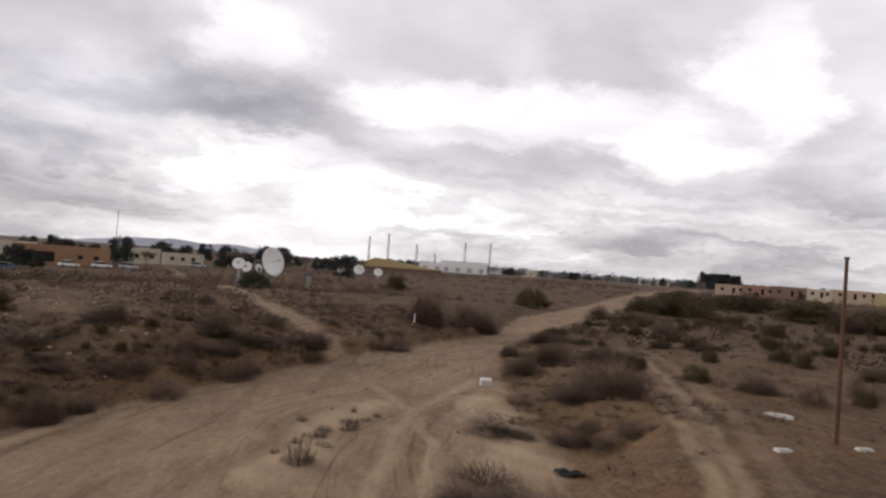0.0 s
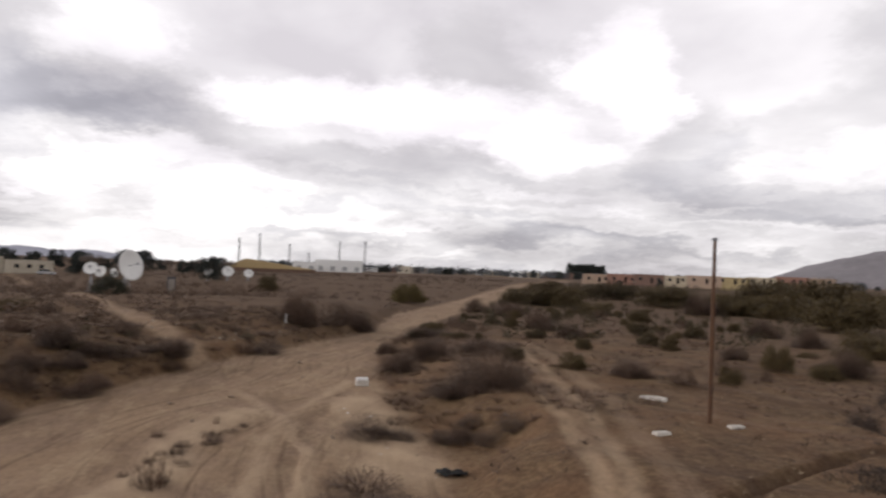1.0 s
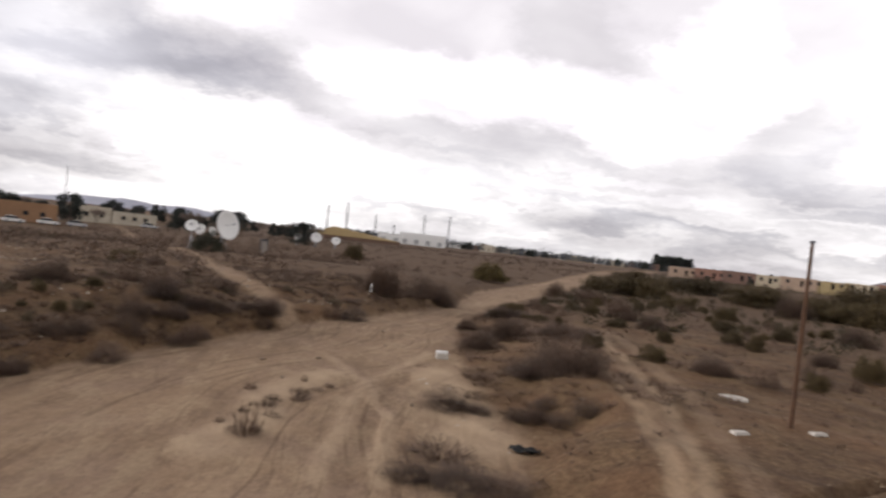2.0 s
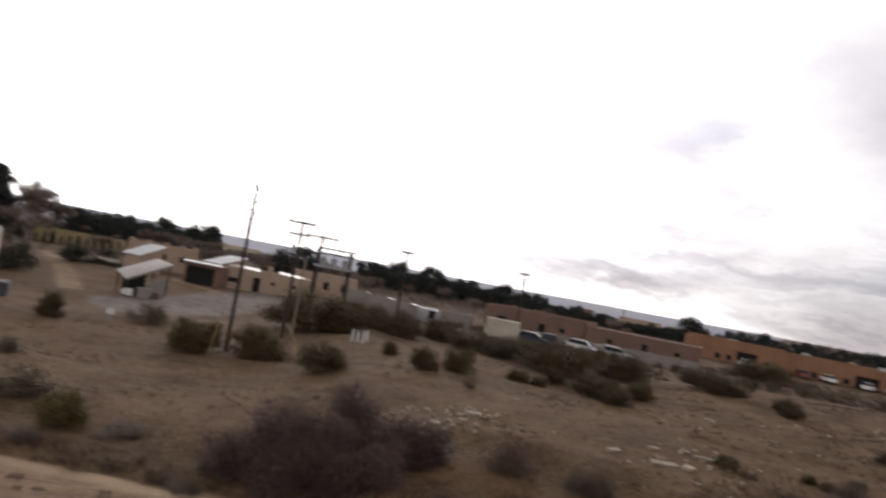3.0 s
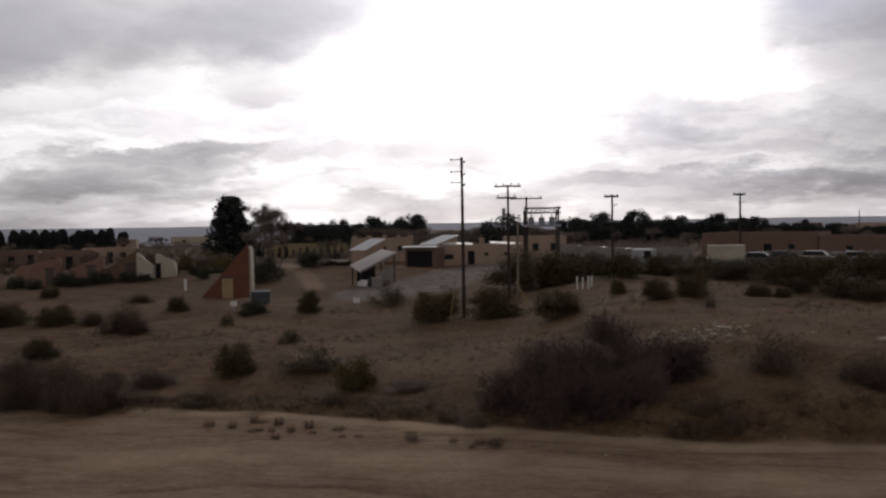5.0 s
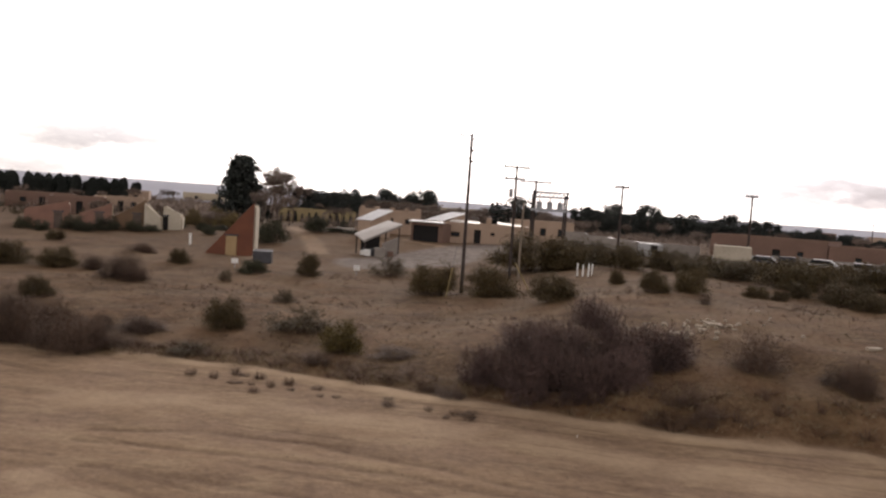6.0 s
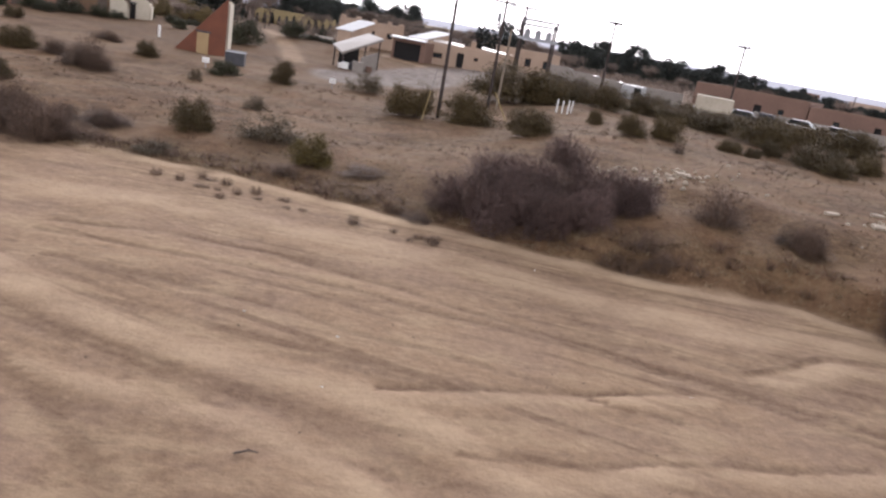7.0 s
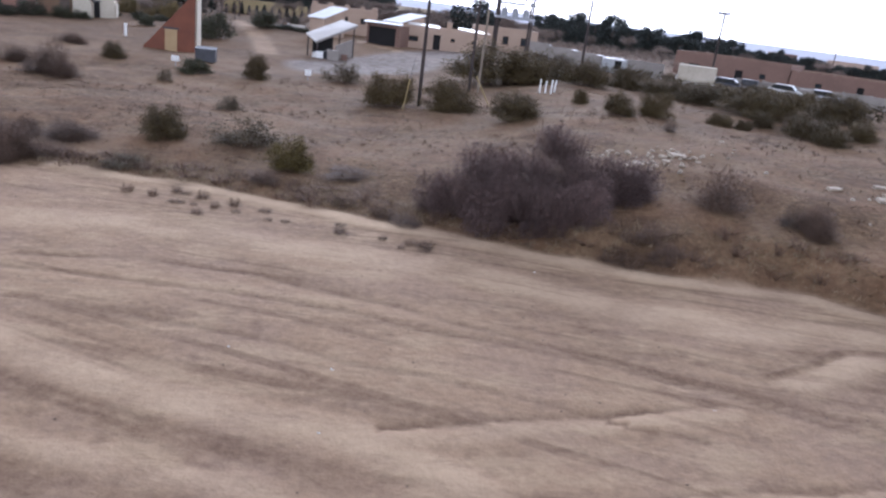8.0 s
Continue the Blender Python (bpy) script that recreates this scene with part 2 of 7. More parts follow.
def ground_material():
    """Pale graded sand where the 'sand' layer is high, stony brown scrub soil elsewhere; wheel streaks follow the wash."""
    m = bpy.data.materials.new("desert_ground")
    m.use_nodes = True
    nt = m.node_tree
    N, L = nt.nodes.new, nt.links.new
    b = nt.nodes["Principled BSDF"]
    b.inputs["Roughness"].default_value = 0.95
    b.inputs["Specular IOR Level"].default_value = 0.15
    pos = N("ShaderNodeTexCoord").outputs["Object"]
    flow = N("ShaderNodeUVMap")
    flow.uv_map = "flow"
    sand = N("ShaderNodeAttribute")
    sand.attribute_name = "sand"

    def tex(vec, scale, detail, stretch=None, rough=0.55):
        n = N("ShaderNodeTexNoise")
        n.inputs["Scale"].default_value, n.inputs["Detail"].default_value, n.inputs["Roughness"].default_value = scale, detail, rough
        if stretch:
            mp = N("ShaderNodeMapping")
            mp.inputs["Scale"].default_value = stretch
            L(vec, mp.inputs[0])
            vec = mp.outputs[0]
        L(vec, n.inputs["Vector"])
        return n.outputs[0]

    def ramp(v, *stops):
        r = N("ShaderNodeValToRGB")
        els = r.color_ramp.elements
        while len(els) < len(stops):
            els.new(0.5)
        for el, (p, c) in zip(els, stops):
            el.position, el.color = p, (*c, 1)
        L(v, r.inputs[0])
        return r.outputs[0]

    def mixc(fac, a, c, mode="MIX"):
        n = N("ShaderNodeMix")
        n.data_type, n.blend_type = "RGBA", mode
        if isinstance(fac, float):
            n.inputs[0].default_value = fac
        else:
            L(fac, n.inputs[0])
        L(a, n.inputs[6])
        L(c, n.inputs[7])
        return n.outputs[2]

    warp = N("ShaderNodeVectorMath")
    warp.operation = "MULTIPLY_ADD"
    sway = N("ShaderNodeTexNoise")
    sway.inputs["Scale"].default_value, sway.inputs["Detail"].default_value = 0.11, 1
    L(pos, sway.inputs["Vector"])
    L(sway.outputs["Color"], warp.inputs[0])
    warp.inputs[1].default_value = (0, 3.0, 0)
    L(flow.outputs[0], warp.inputs[2])
    swayed = warp.outputs[0]
    streak = tex(swayed, 1.0, 2, (0.07, 0.38, 1), 0.5)
    ruts = tex(swayed, 1.0, 2, (0.15, 0.9, 1), 0.5)
    fine_lines = tex(swayed, 1.0, 4, (0.3, 2.4, 1), 0.65)
    patch, grain = tex(pos, 0.22, 5), tex(pos, 5.0, 5, None, 0.7)
    sand_a = ramp(streak, (0.41, (0.115, 0.071, 0.045)), (0.5, (0.270, 0.177, 0.111)), (0.6, (0.430, 0.301, 0.192)))
    sand_b = ramp(ruts, (0.41, (0.105, 0.066, 0.042)), (0.49, (0.270, 0.180, 0.114)), (0.6, (0.410, 0.287, 0.183)))
    sand_c = mixc(0.42, sand_a, sand_b)
    sand_c = mixc(0.06, sand_c, ramp(fine_lines, (0.38, (0.130, 0.081, 0.050)), (0.5, (0.280, 0.184, 0.116)), (0.62, (0.430, 0.303, 0.194))))
    sand_c = mixc(0.3, sand_c, ramp(tex(pos, 1.0, 7, (1, 1.6, 1), 0.72), (0.38, (0.170, 0.109, 0.069)), (0.5, (0.280, 0.187, 0.119)), (0.62, (0.410, 0.289, 0.188))))
    tint = N("ShaderNodeRGB")
    tint.outputs[0].default_value = (0.27, 0.185, 0.142, 1)
    sand_c = mixc(ramp(tex(pos, 0.37, 4, None, 0.6), (0.45, (0, 0, 0)), (0.62, (0.6, 0.6, 0.6))), sand_c, tint.outputs[0])
    crumbs = tex(pos, 2.6, 6, None, 0.75)
    sand_c = mixc(0.2, sand_c, ramp(crumbs, (0.4, (0.14, 0.092, 0.06)), (0.5, (0.28, 0.195, 0.13)), (0.6, (0.45, 0.335, 0.23))))
    sand_c = mixc(0.25, sand_c, ramp(patch, (0.35, (0.205, 0.133, 0.082)), (0.65, (0.340, 0.235, 0.152))))
    crust = N("ShaderNodeRGB")
    crust.outputs[0].default_value = (0.40, 0.295, 0.19, 1)
    sand_c = mixc(ramp(tex(pos, 0.75, 6, (0.6, 1.3, 1), 0.68), (0.50, (0, 0, 0)), (0.60, (0.55, 0.55, 0.55))), sand_c, crust.outputs[0])
    damp = N("ShaderNodeRGB")
    damp.outputs[0].default_value = (0.165, 0.108, 0.078, 1)
    sand_c = mixc(ramp(tex(pos, 1.9, 6, (0.5, 1.5, 1), 0.7), (0.53, (0, 0, 0)), (0.66, (0.5, 0.5, 0.5))), sand_c, damp.outputs[0])
    # narrow wheel lines, in two sets that cross at a slight angle, only where traffic has passed
    bend, drift = N("ShaderNodeTexNoise"), N("ShaderNodeVectorMath")
    bend.inputs["Scale"].default_value, bend.inputs["Detail"].default_value = 0.06, 0
    L(pos, bend.inputs["Vector"])
    drift.operation = "MULTIPLY_ADD"
    L(bend.outputs["Color"], drift.inputs[0])
    drift.inputs[1].default_value = (0, 9.0, 0)
    L(flow.outputs[0], drift.inputs[2])
    for turn, spot in ((0.0, 0.31), (0.16, 0.27)):
        mp = N("ShaderNodeMapping")
        mp.inputs["Rotation"].default_value = (0, 0, turn)
        L(drift.outputs[0], mp.inputs[0])
        line, where, k = tex(mp.outputs[0], 1.0, 2, (0.028, 2.3, 1), 0.5), tex(pos, spot, 3), N("ShaderNodeMath")
        k.operation = "MULTIPLY"
        L(ramp(line, (0.36, (0.55, 0.55, 0.55)), (0.43, (0, 0, 0))), k.inputs[0])
        L(ramp(where, (0.42, (0, 0, 0)), (0.56, (1, 1, 1))), k.inputs[1])
        groove = N("ShaderNodeRGB")
        groove.outputs[0].default_value = (0.12, 0.073, 0.046, 1)
        sand_c = mixc(k.outputs[0], sand_c, groove.outputs[0])
    soil = ramp(patch, (0.4, (0.051, 0.026, 0.0145)), (0.5, (0.098, 0.052, 0.0265)), (0.61, (0.170, 0.095, 0.051)))
    soil = mixc(0.4, soil, ramp(tex(pos, 1.1, 6, None, 0.65), (0.38, (0.043, 0.024, 0.0135)), (0.5, (0.097, 0.053, 0.028)), (0.62, (0.184, 0.106, 0.056))))
    # thin dead grass lies over much of the soil in loose drifts
    thatch = N("ShaderNodeMath")
    thatch.operation = "MULTIPLY"
    L(ramp(tex(pos, 0.55, 5, None, 0.6), (0.43, (0, 0, 0)), (0.56, (1, 1, 1))), thatch.inputs[0])
    L(ramp(tex(pos, 9.0, 3, (1, 0.35, 1), 0.7), (0.38, (0.15, 0.15, 0.15)), (0.6, (0.85, 0.85, 0.85))), thatch.inputs[1])
    soil = mixc(thatch.outputs[0], soil, ramp(tex(pos, 3.0, 3), (0.4, (0.086, 0.056, 0.030)), (0.6, (0.172, 0.116, 0.063))))
    col = mixc(sand.outputs["Fac"], soil, sand_c)
    # wheel ruts show darker, freshly turned sand, a tone that also paints shade at two raised or cut edges; the ridges
    # between them dry out paler
    wear_and_shade = N("ShaderNodeAttribute")
    wear_and_shade.attribute_name = "wear_and_shade"
    turned, ridge_tone, brush = N("ShaderNodeRGB"), N("ShaderNodeRGB"), N("ShaderNodeRGB")
    turned.outputs[0].default_value, ridge_tone.outputs[0].default_value = (0.1, 0.06, 0.038, 1), (0.55, 0.41, 0.275, 1)
    brush.outputs[0].default_value = (0.075, 0.046, 0.029, 1)
    for sign, tone in ((-1.0, turned), (1.0, ridge_tone)):
        k = N("ShaderNodeMath")
        k.operation, k.use_clamp = "MULTIPLY", True
        L(wear_and_shade.outputs["Fac"], k.inputs[0])
        k.inputs[1].default_value = sign
        col = mixc(k.outputs[0], col, tone.outputs[0])
    cover = N("ShaderNodeAttribute")
    cover.attribute_name = "brush"
    col = mixc(cover.outputs["Fac"], col, brush.outputs[0])
    gravel = N("ShaderNodeAttribute")
    gravel.attribute_name = "gravel"
    grit = ramp(tex(pos, 1.3, 5, None, 0.65), (0.4, (0.165, 0.15, 0.145)), (0.6, (0.30, 0.275, 0.265)))
    col = mixc(gravel.outputs["Fac"], col, grit)
    col = mixc(0.22, col, ramp(grain, (0.36, (0.075, 0.042, 0.025)), (0.64, (0.335, 0.225, 0.14))))
    L(col, b.inputs["Base Color"])
    bp = N("ShaderNodeBump")
    bp.inputs["Strength"].default_value, bp.inputs["Distance"].default_value = 0.5, 0.12
    add = N("ShaderNodeMath")
    add.operation = "MULTIPLY_ADD"
    both = N("ShaderNodeMath")
    both.operation = "ADD"
    L(ruts, both.inputs[0])
    L(crumbs, both.inputs[1])
    L(both.outputs[0], add.inputs[0])
    add.inputs[1].default_value = 0.4
    L(grain, add.inputs[2])
    L(add.outputs[0], bp.inputs["Height"])
    L(bp.outputs[0], b.inputs["Normal"])
    return m


M = dict(
    ground=ground_material(),
    pole=surface("weathered_pole_wood", (0.055, 0.037, 0.031), (0.022, 0.015, 0.014), 1.5),
    new_pole=surface("orange_brown_pole_wood", (0.125, 0.052, 0.02), (0.04, 0.021, 0.012), 1.2),
    grey_wood=surface("pale_weathered_wood", (0.26, 0.21, 0.16), (0.15, 0.115, 0.085), 1.5),
    steel=surface("galvanised_steel", (0.38, 0.38, 0.4), (0.25, 0.25, 0.26), 2, 0.5, 0.6, 0.05),
    dark_steel=surface("dark_steel", (0.08, 0.08, 0.09), (0.04, 0.04, 0.045), 2, 0.55, 0.4, 0.05),
    ceramic=surface("insulator_ceramic", (0.25, 0.22, 0.2), (0.14, 0.12, 0.11), 4, 0.3, 0, 0),
    rust_brick=surface("rust_red_stucco", (0.19, 0.068, 0.035), (0.115, 0.04, 0.024), 0.9),
    pink=surface("pink_stucco", (0.30, 0.16, 0.115), (0.19, 0.10, 0.075), 0.7),
    orange=surface("orange_adobe_stucco", (0.33, 0.17, 0.095), (0.21, 0.105, 0.06), 0.25),
    adobe=surface("pinkish_tan_stucco", (0.42, 0.305, 0.225), (0.29, 0.205, 0.15), 0.5),
    tan=surface("tan_stucco", (0.48, 0.40, 0.29), (0.36, 0.30, 0.21), 0.3),
    brown=surface("brown_stucco", (0.21, 0.125, 0.094), (0.135, 0.082, 0.062), 0.3),
    yellow=surface("yellow_ochre_roofing", (0.46, 0.34, 0.17), (0.36, 0.26, 0.13), 0.1),
    cream=surface("cream_painted_wall", (0.56, 0.50, 0.40), (0.36, 0.31, 0.24), 0.5),
    white=surface("white_paint", (0.80, 0.79, 0.77), (0.66, 0.65, 0.63), 0.8, 0.6, 0, 0.05),
    ochre=surface("ochre_brown_stucco", (0.3, 0.17, 0.09), (0.2, 0.11, 0.06), 0.2),
    yellow_wall=surface("yellow_tan_garden_wall", (0.42, 0.33, 0.17), (0.28, 0.21, 0.11), 0.5),
    old_brown=surface("old_brown_stucco", (0.21, 0.13, 0.075), (0.12, 0.07, 0.045), 0.6),
    pale_block=surface("pale_grey_block", (0.42, 0.42, 0.42), (0.3, 0.3, 0.3), 0.6),
    roof_pale=surface("dusty_pale_metal_roofing", (0.6, 0.56, 0.52), (0.42, 0.38, 0.35), 0.6, 0.5, 0.0, 0.05),
    roof_white=surface("white_metal_roofing", (0.78, 0.78, 0.78), (0.62, 0.62, 0.63), 0.6, 0.4, 0.0, 0.03),
    # near-black: dark doors, and sheets that stand in for shade inside openings
    dark=surface("dark_doors_and_shade", (0.014, 0.012, 0.012), (0.008, 0.007, 0.007), 1, 1.0, 0, 0),
    glass=surface("window_glass", (0.03, 0.035, 0.04), (0.02, 0.022, 0.025), 1, 0.08, 0, 0),
    wood_door=surface("tan_door", (0.42, 0.30, 0.16), (0.3, 0.2, 0.1), 1.0),
    concrete=surface("pale_concrete", (0.62, 0.58, 0.52), (0.42, 0.38, 0.33), 1.6, 0.9, 0, 0.3),
    block=surface("grey_block_wall", (0.29, 0.255, 0.225), (0.2, 0.175, 0.155), 0.4),
    rubble=surface("broken_pale_concrete", (0.52, 0.45, 0.35), (0.26, 0.2, 0.15), 2.5, 0.9, 0, 0.4, per_object=0.2),
    stone=surface("brown_desert_stone", (0.22, 0.16, 0.115), (0.12, 0.085, 0.06), 3, 0.9, 0, 0.4, per_object=0.3),
    plastic=surface("black_plastic", (0.01, 0.01, 0.01), (0.006, 0.006, 0.006), 3, 0.85, 0, 0.2),
    tyre=surface("tyre_rubber", (0.02, 0.02, 0.02), (0.012, 0.012, 0.012), 3, 0.8, 0, 0),
    yellow_plastic=surface("yellow_guy_guard", (0.36, 0.26, 0.1), (0.24, 0.17, 0.07), 2, 0.6),
    bark=surface("grey_brown_bark", (0.14, 0.105, 0.085), (0.07, 0.05, 0.04), 3),
    dark_bark=surface("dark_brown_bark", (0.05, 0.034, 0.027), (0.022, 0.015, 0.012), 3),
    dark_twig=leafy("dark_brown_twigs", (0.062, 0.040, 0.030), (0.022, 0.014, 0.011)),
    dry_twig=leafy("dry_grey_brown_twigs", (0.155, 0.096, 0.064), (0.056, 0.034, 0.024), per_object=0.38),
    tan_twig=leafy("tan_dry_stems", (0.16, 0.1, 0.065), (0.06, 0.037, 0.025)),
    purple_twig=leafy("dusky_brown_twigs", (0.160, 0.100, 0.086), (0.042, 0.027, 0.025), per_object=0.28),
    creosote=leafy("olive_creosote_leaves", (0.100, 0.066, 0.018), (0.036, 0.0235, 0.008)),
    sage=leafy("grey_green_sage_leaves", (0.125, 0.09, 0.046), (0.05, 0.036, 0.019)),
    green_bush=leafy("dark_green_hedge_leaves", (0.055, 0.053, 0.022), (0.018, 0.018, 0.009)),
    ochre_leaf=leafy("yellow_brown_leaves", (0.2, 0.145, 0.05), (0.08, 0.055, 0.022)),
    lime=leafy("yellow_green_leaves", (0.172, 0.122, 0.026), (0.060, 0.043, 0.012)),
    pine=leafy("dark_pine_needles", (0.03, 0.036, 0.028), (0.01, 0.013, 0.012), per_object=0.2),
    # green foliage with the blue of distance haze mixed into its colour
    hazed_town_green=leafy("hazy_blue_green_trees", (0.075, 0.08, 0.085), (0.03, 0.034, 0.042)),
    scrub=leafy("dark_olive_scrub", (0.066, 0.046, 0.018), (0.024, 0.017, 0.008)),
    straw=leafy("straw_grass", (0.26, 0.19, 0.115), (0.13, 0.092, 0.055)),
    far_trees=leafy("far_bare_woods", (0.25, 0.19, 0.155), (0.12, 0.088, 0.072)),
    # aerial haze is put into this pale blue-grey base colour
    hazed_hill=surface("far_hills_haze_blue", (0.37, 0.375, 0.44), (0.28, 0.285, 0.34), 0.003, 1.0, 0, 0),
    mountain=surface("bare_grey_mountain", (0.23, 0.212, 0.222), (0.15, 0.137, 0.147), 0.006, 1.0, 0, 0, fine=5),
)


# ---- helpers for meshes ----
def thing(name, place, label, category, group="", turn=0.0, kind=""):
    """An Empty at the base of a thing, which parents its parts."""
    ob = new(name)
    ob.matrix_basis = pose(*place, 0, 0, turn)
    return tagged(ob, label, category, group, kind)


def part(name, bm, material, parent=None, label="", smooth_faces=False):
    """Links a bmesh as one mesh object under a thing or a part."""
    me = bpy.data.meshes.new(name)
    bm.to_mesh(me)
    bm.free()
    if smooth_faces:
        me.polygons.foreach_set("use_smooth", [True] * len(me.polygons))
    me.materials.append(material)
    ob = new(name, me)
    ob.parent = parent
    return tagged(ob, label)


def mesh_part(name, verts, faces, material, parent=None, label=""):
    me = bpy.data.meshes.new(name)
    me.from_pydata(verts, [], faces)
    me.materials.append(material)
    ob = new(name, me)
    ob.parent = parent
    return tagged(ob, label)


def box(bm, size, centre, turn=(0, 0, 0), bevel=0.0):
    """A box of that size round a centre, turned by degrees."""
    made = bmesh.ops.create_cube(bm, size=1.0, matrix=pose(*centre, *turn) @ Matrix.Diagonal((*size, 1)))
    if bevel:
        edges = list({e for v in made["verts"] for e in v.link_edges})
        bmesh.ops.bevel(bm, geom=edges, offset=bevel, segments=1, affect="EDGES")
    return bm


def rod(bm, a, b, r0, r1=None, n=8):
    """A tapered round bar from a to b."""
    a, b = Vector(a), Vector(b)
    d = b - a
    m = Matrix.Translation((a + b) / 2) @ d.to_track_quat("Z", "Y").to_matrix().to_4x4()
    bmesh.ops.create_cone(bm, cap_ends=True, segments=n, radius1=r0, radius2=r0 if r1 is None else r1, depth=d.length, matrix=m)
    return bm


def slab(bm, outline, axis, thickness):
    """A flat outline (points in metres) pushed out along an axis to a thickness."""
    f = bm.faces.new([bm.verts.new(p) for p in outline])
    out = bmesh.ops.extrude_face_region(bm, geom=[f])
    bmesh.ops.translate(bm, verts=[v for v in out["geom"] if isinstance(v, bmesh.types.BMVert)], vec=Vector(axis) * thickness)
    bmesh.ops.recalc_face_normals(bm, faces=bm.faces)
    return bm


B = bmesh.new


# ---- the land ----
def smooth(a, b, v):
    t = np.clip((v - a) / (b - a), 0.0, 1.0)
    return t * t * (3 - 2 * t)
def wave(x, y, s, k):
    """Rolling relief from a few crossed sines, about -1 to 1."""
    return (np.sin(x / s + 1.7 * k) * np.cos(y / s * 1.13 - k) + 0.6 * np.sin((x + 1.6 * y) / s * 0.61 + 2.3 * k)
            + 0.5 * np.cos((x - y * 0.7) / s * 1.7 + k)) / 1.6
NX = [-400, -120, -40, -17, -8, 0, 6, 12, 15, 20, 25, 30, 36, 42, 47, 54, 64, 75, 98, 130, 175, 400]
NY = [120, 60, 32, 26.6, 25.5, 23.5, 21.6, 20.6, 18.3, 16.3, 14.9, 12.4, 9.9, 6.3, 5, 2.2, -1.8, -4.6, -7.6, -19, -34, -115]
SX = [-400, -60, -20, 0, 15, 21, 27, 33, 40, 52, 60, 85, 110, 155, 185, 400]
SY = [60, -4, -9, -8, -6, -5.2, -5.2, -4.0, -3.4, -4.2, -5.2, -11.8, -20, -36, -45, -125]
def north_edge(x, y):
    return np.interp(x, NX, NY) + 0.45 * wave(x, y, 1.9, 1.0) + 0.25 * wave(x, y, 0.7, 2.0)
def south_edge(x, y):
    return np.interp(x, SX, SY) + 0.5 * wave(x, y, 2.1, 3.0) + 0.25 * wave(x, y, 0.6, 4.0)
def ground_z(x, y):
    """Height of the land: a broad graded wash with a bank to the north, a mound to the north-east and flat scrub to the south."""
    x, y = np.asarray(x, float), np.asarray(y, float)
    n, s = y - north_edge(x, y), south_edge(x, y) - y
    road = -1.35 + 1.75 * smooth(4, 48, x)
    bank = -1.0 - 0.4 * smooth(34, 50, y) * smooth(14, 4, x) + 1.75 * smooth(-3, 13, x) * (1 - 0.3 * smooth(36, 75, y)) + 1.5 * smooth(18, 42, x) * smooth(75, 40, y)
    bank = bank + (-0.5 - bank) * smooth(85, 150, np.hypot(x, y * 1.3))
    south = np.where(x > 0, 1.15, 1.15 - 0.9 * smooth(0, -30, x))
    south = south + (0.5 - south) * smooth(45, 140, np.hypot(x, y))
    z = road + (bank - road) * (0.45 * smooth(-0.2, 1.6, n) + 0.55 * smooth(0.5, 8.0, n)) + (south - road) * smooth(-0.5, 5.0, s)
    rough = smooth(0.0, 3.0, np.maximum(n, s))
    fade = smooth(400, 80, np.hypot(x, y))
    z = z + fade * (0.16 * rough * wave(x, y, 3.1, 5.0) + 0.06 * (0.3 + rough) * wave(x, y, 0.9, 6.0))
    z = z + 0.65 * smooth(27, 12, np.hypot(x + 3, y - 101))
    far = smooth(90, 260, np.hypot(x, y))
    land = -1.5 + 5.0 * smooth(20, 110, np.degrees(np.arctan2(x, y)))
    return z * (1 - far) + land * far


def at_ground(x, y, lift=0.0):
    return (x, y, float(ground_z(x, y)) + lift)


def spaced(lo, hi, near_lo, near_hi, fine, growth):
    """Grid lines: fine steps between near_lo and near_hi, growing outwards."""
    mid = list(np.arange(near_lo, near_hi, fine))
    out, step, v = [], fine, near_hi
    while v < hi:
        out.append(v)
        step *= growth
        v += step
    out.append(hi)
    back, step, v = [], fine, near_lo
    while v > lo:
        step *= growth
        v -= step
        back.append(max(v, lo))
    return np.array(sorted(set(back + mid + out)))


# wheel ruts and painted edge shade (tone below 0) and dry ridges (above 0): tone, half width, depth, points along the
# way
MARKS = []


def mark(tone, half, depth, *way):
    MARKS.append((tone, half, depth, way))


mark(-0.75, 0.12, -0.04, (-9, 17.7), (-6.4, 18.4), (-3.4, 18.0), (0.3, 16.9), (3.8, 15.5), (7.2, 14.2), (14, 11.5))
mark(-0.7, 0.10, -0.04, (-9, 17.0), (-5.2, 16.8), (-2.4, 16.7), (0.3, 16.0), (3.0, 15.4), (6.6, 14.2), (13, 11.0))
# small raised berm, its shadow painted on as a dark line
mark(-0.9, 0.10, 0.12, (8.4, 15.0), (9.8, 15.75), (11.1, 16.6), (12.3, 16.5), (14.5, 15.6))
mark(0.5, 0.35, 0.09, (8.9, 14.6), (10.0, 15.2), (11.3, 16.0), (12.6, 15.9), (14.9, 15.0))
mark(-0.8, 0.08, -0.05, (0.1, 11.6), (1.6, 12.0), (3.8, 12.8), (5.1, 13.2), (6.8, 13.5))
mark(0.45, 0.22, 0.03, (0.3, 11.25), (1.8, 11.65), (4.0, 12.45), (5.2, 12.85), (7.0, 13.15))
mark(-0.6, 0.11, -0.03, (-8, 15.4), (-5.2, 15.0), (-3.2, 14.7), (-1.2, 14.1), (2.2, 13.3), (6, 12.2))
mark(0.5, 0.4, 0.03, (-9, 14.6), (-7.4, 13.6), (-4.7, 12.3), (-2.5, 11.8), (-0.4, 11.3), (1.6, 10.2), (3.4, 8.4))
mark(-0.45, 0.3, -0.03, (-9, 13.2), (-7.0, 12.3), (-4.5, 11.3), (-2.3, 10.8), (-0.4, 10.2), (1.4, 9.0))
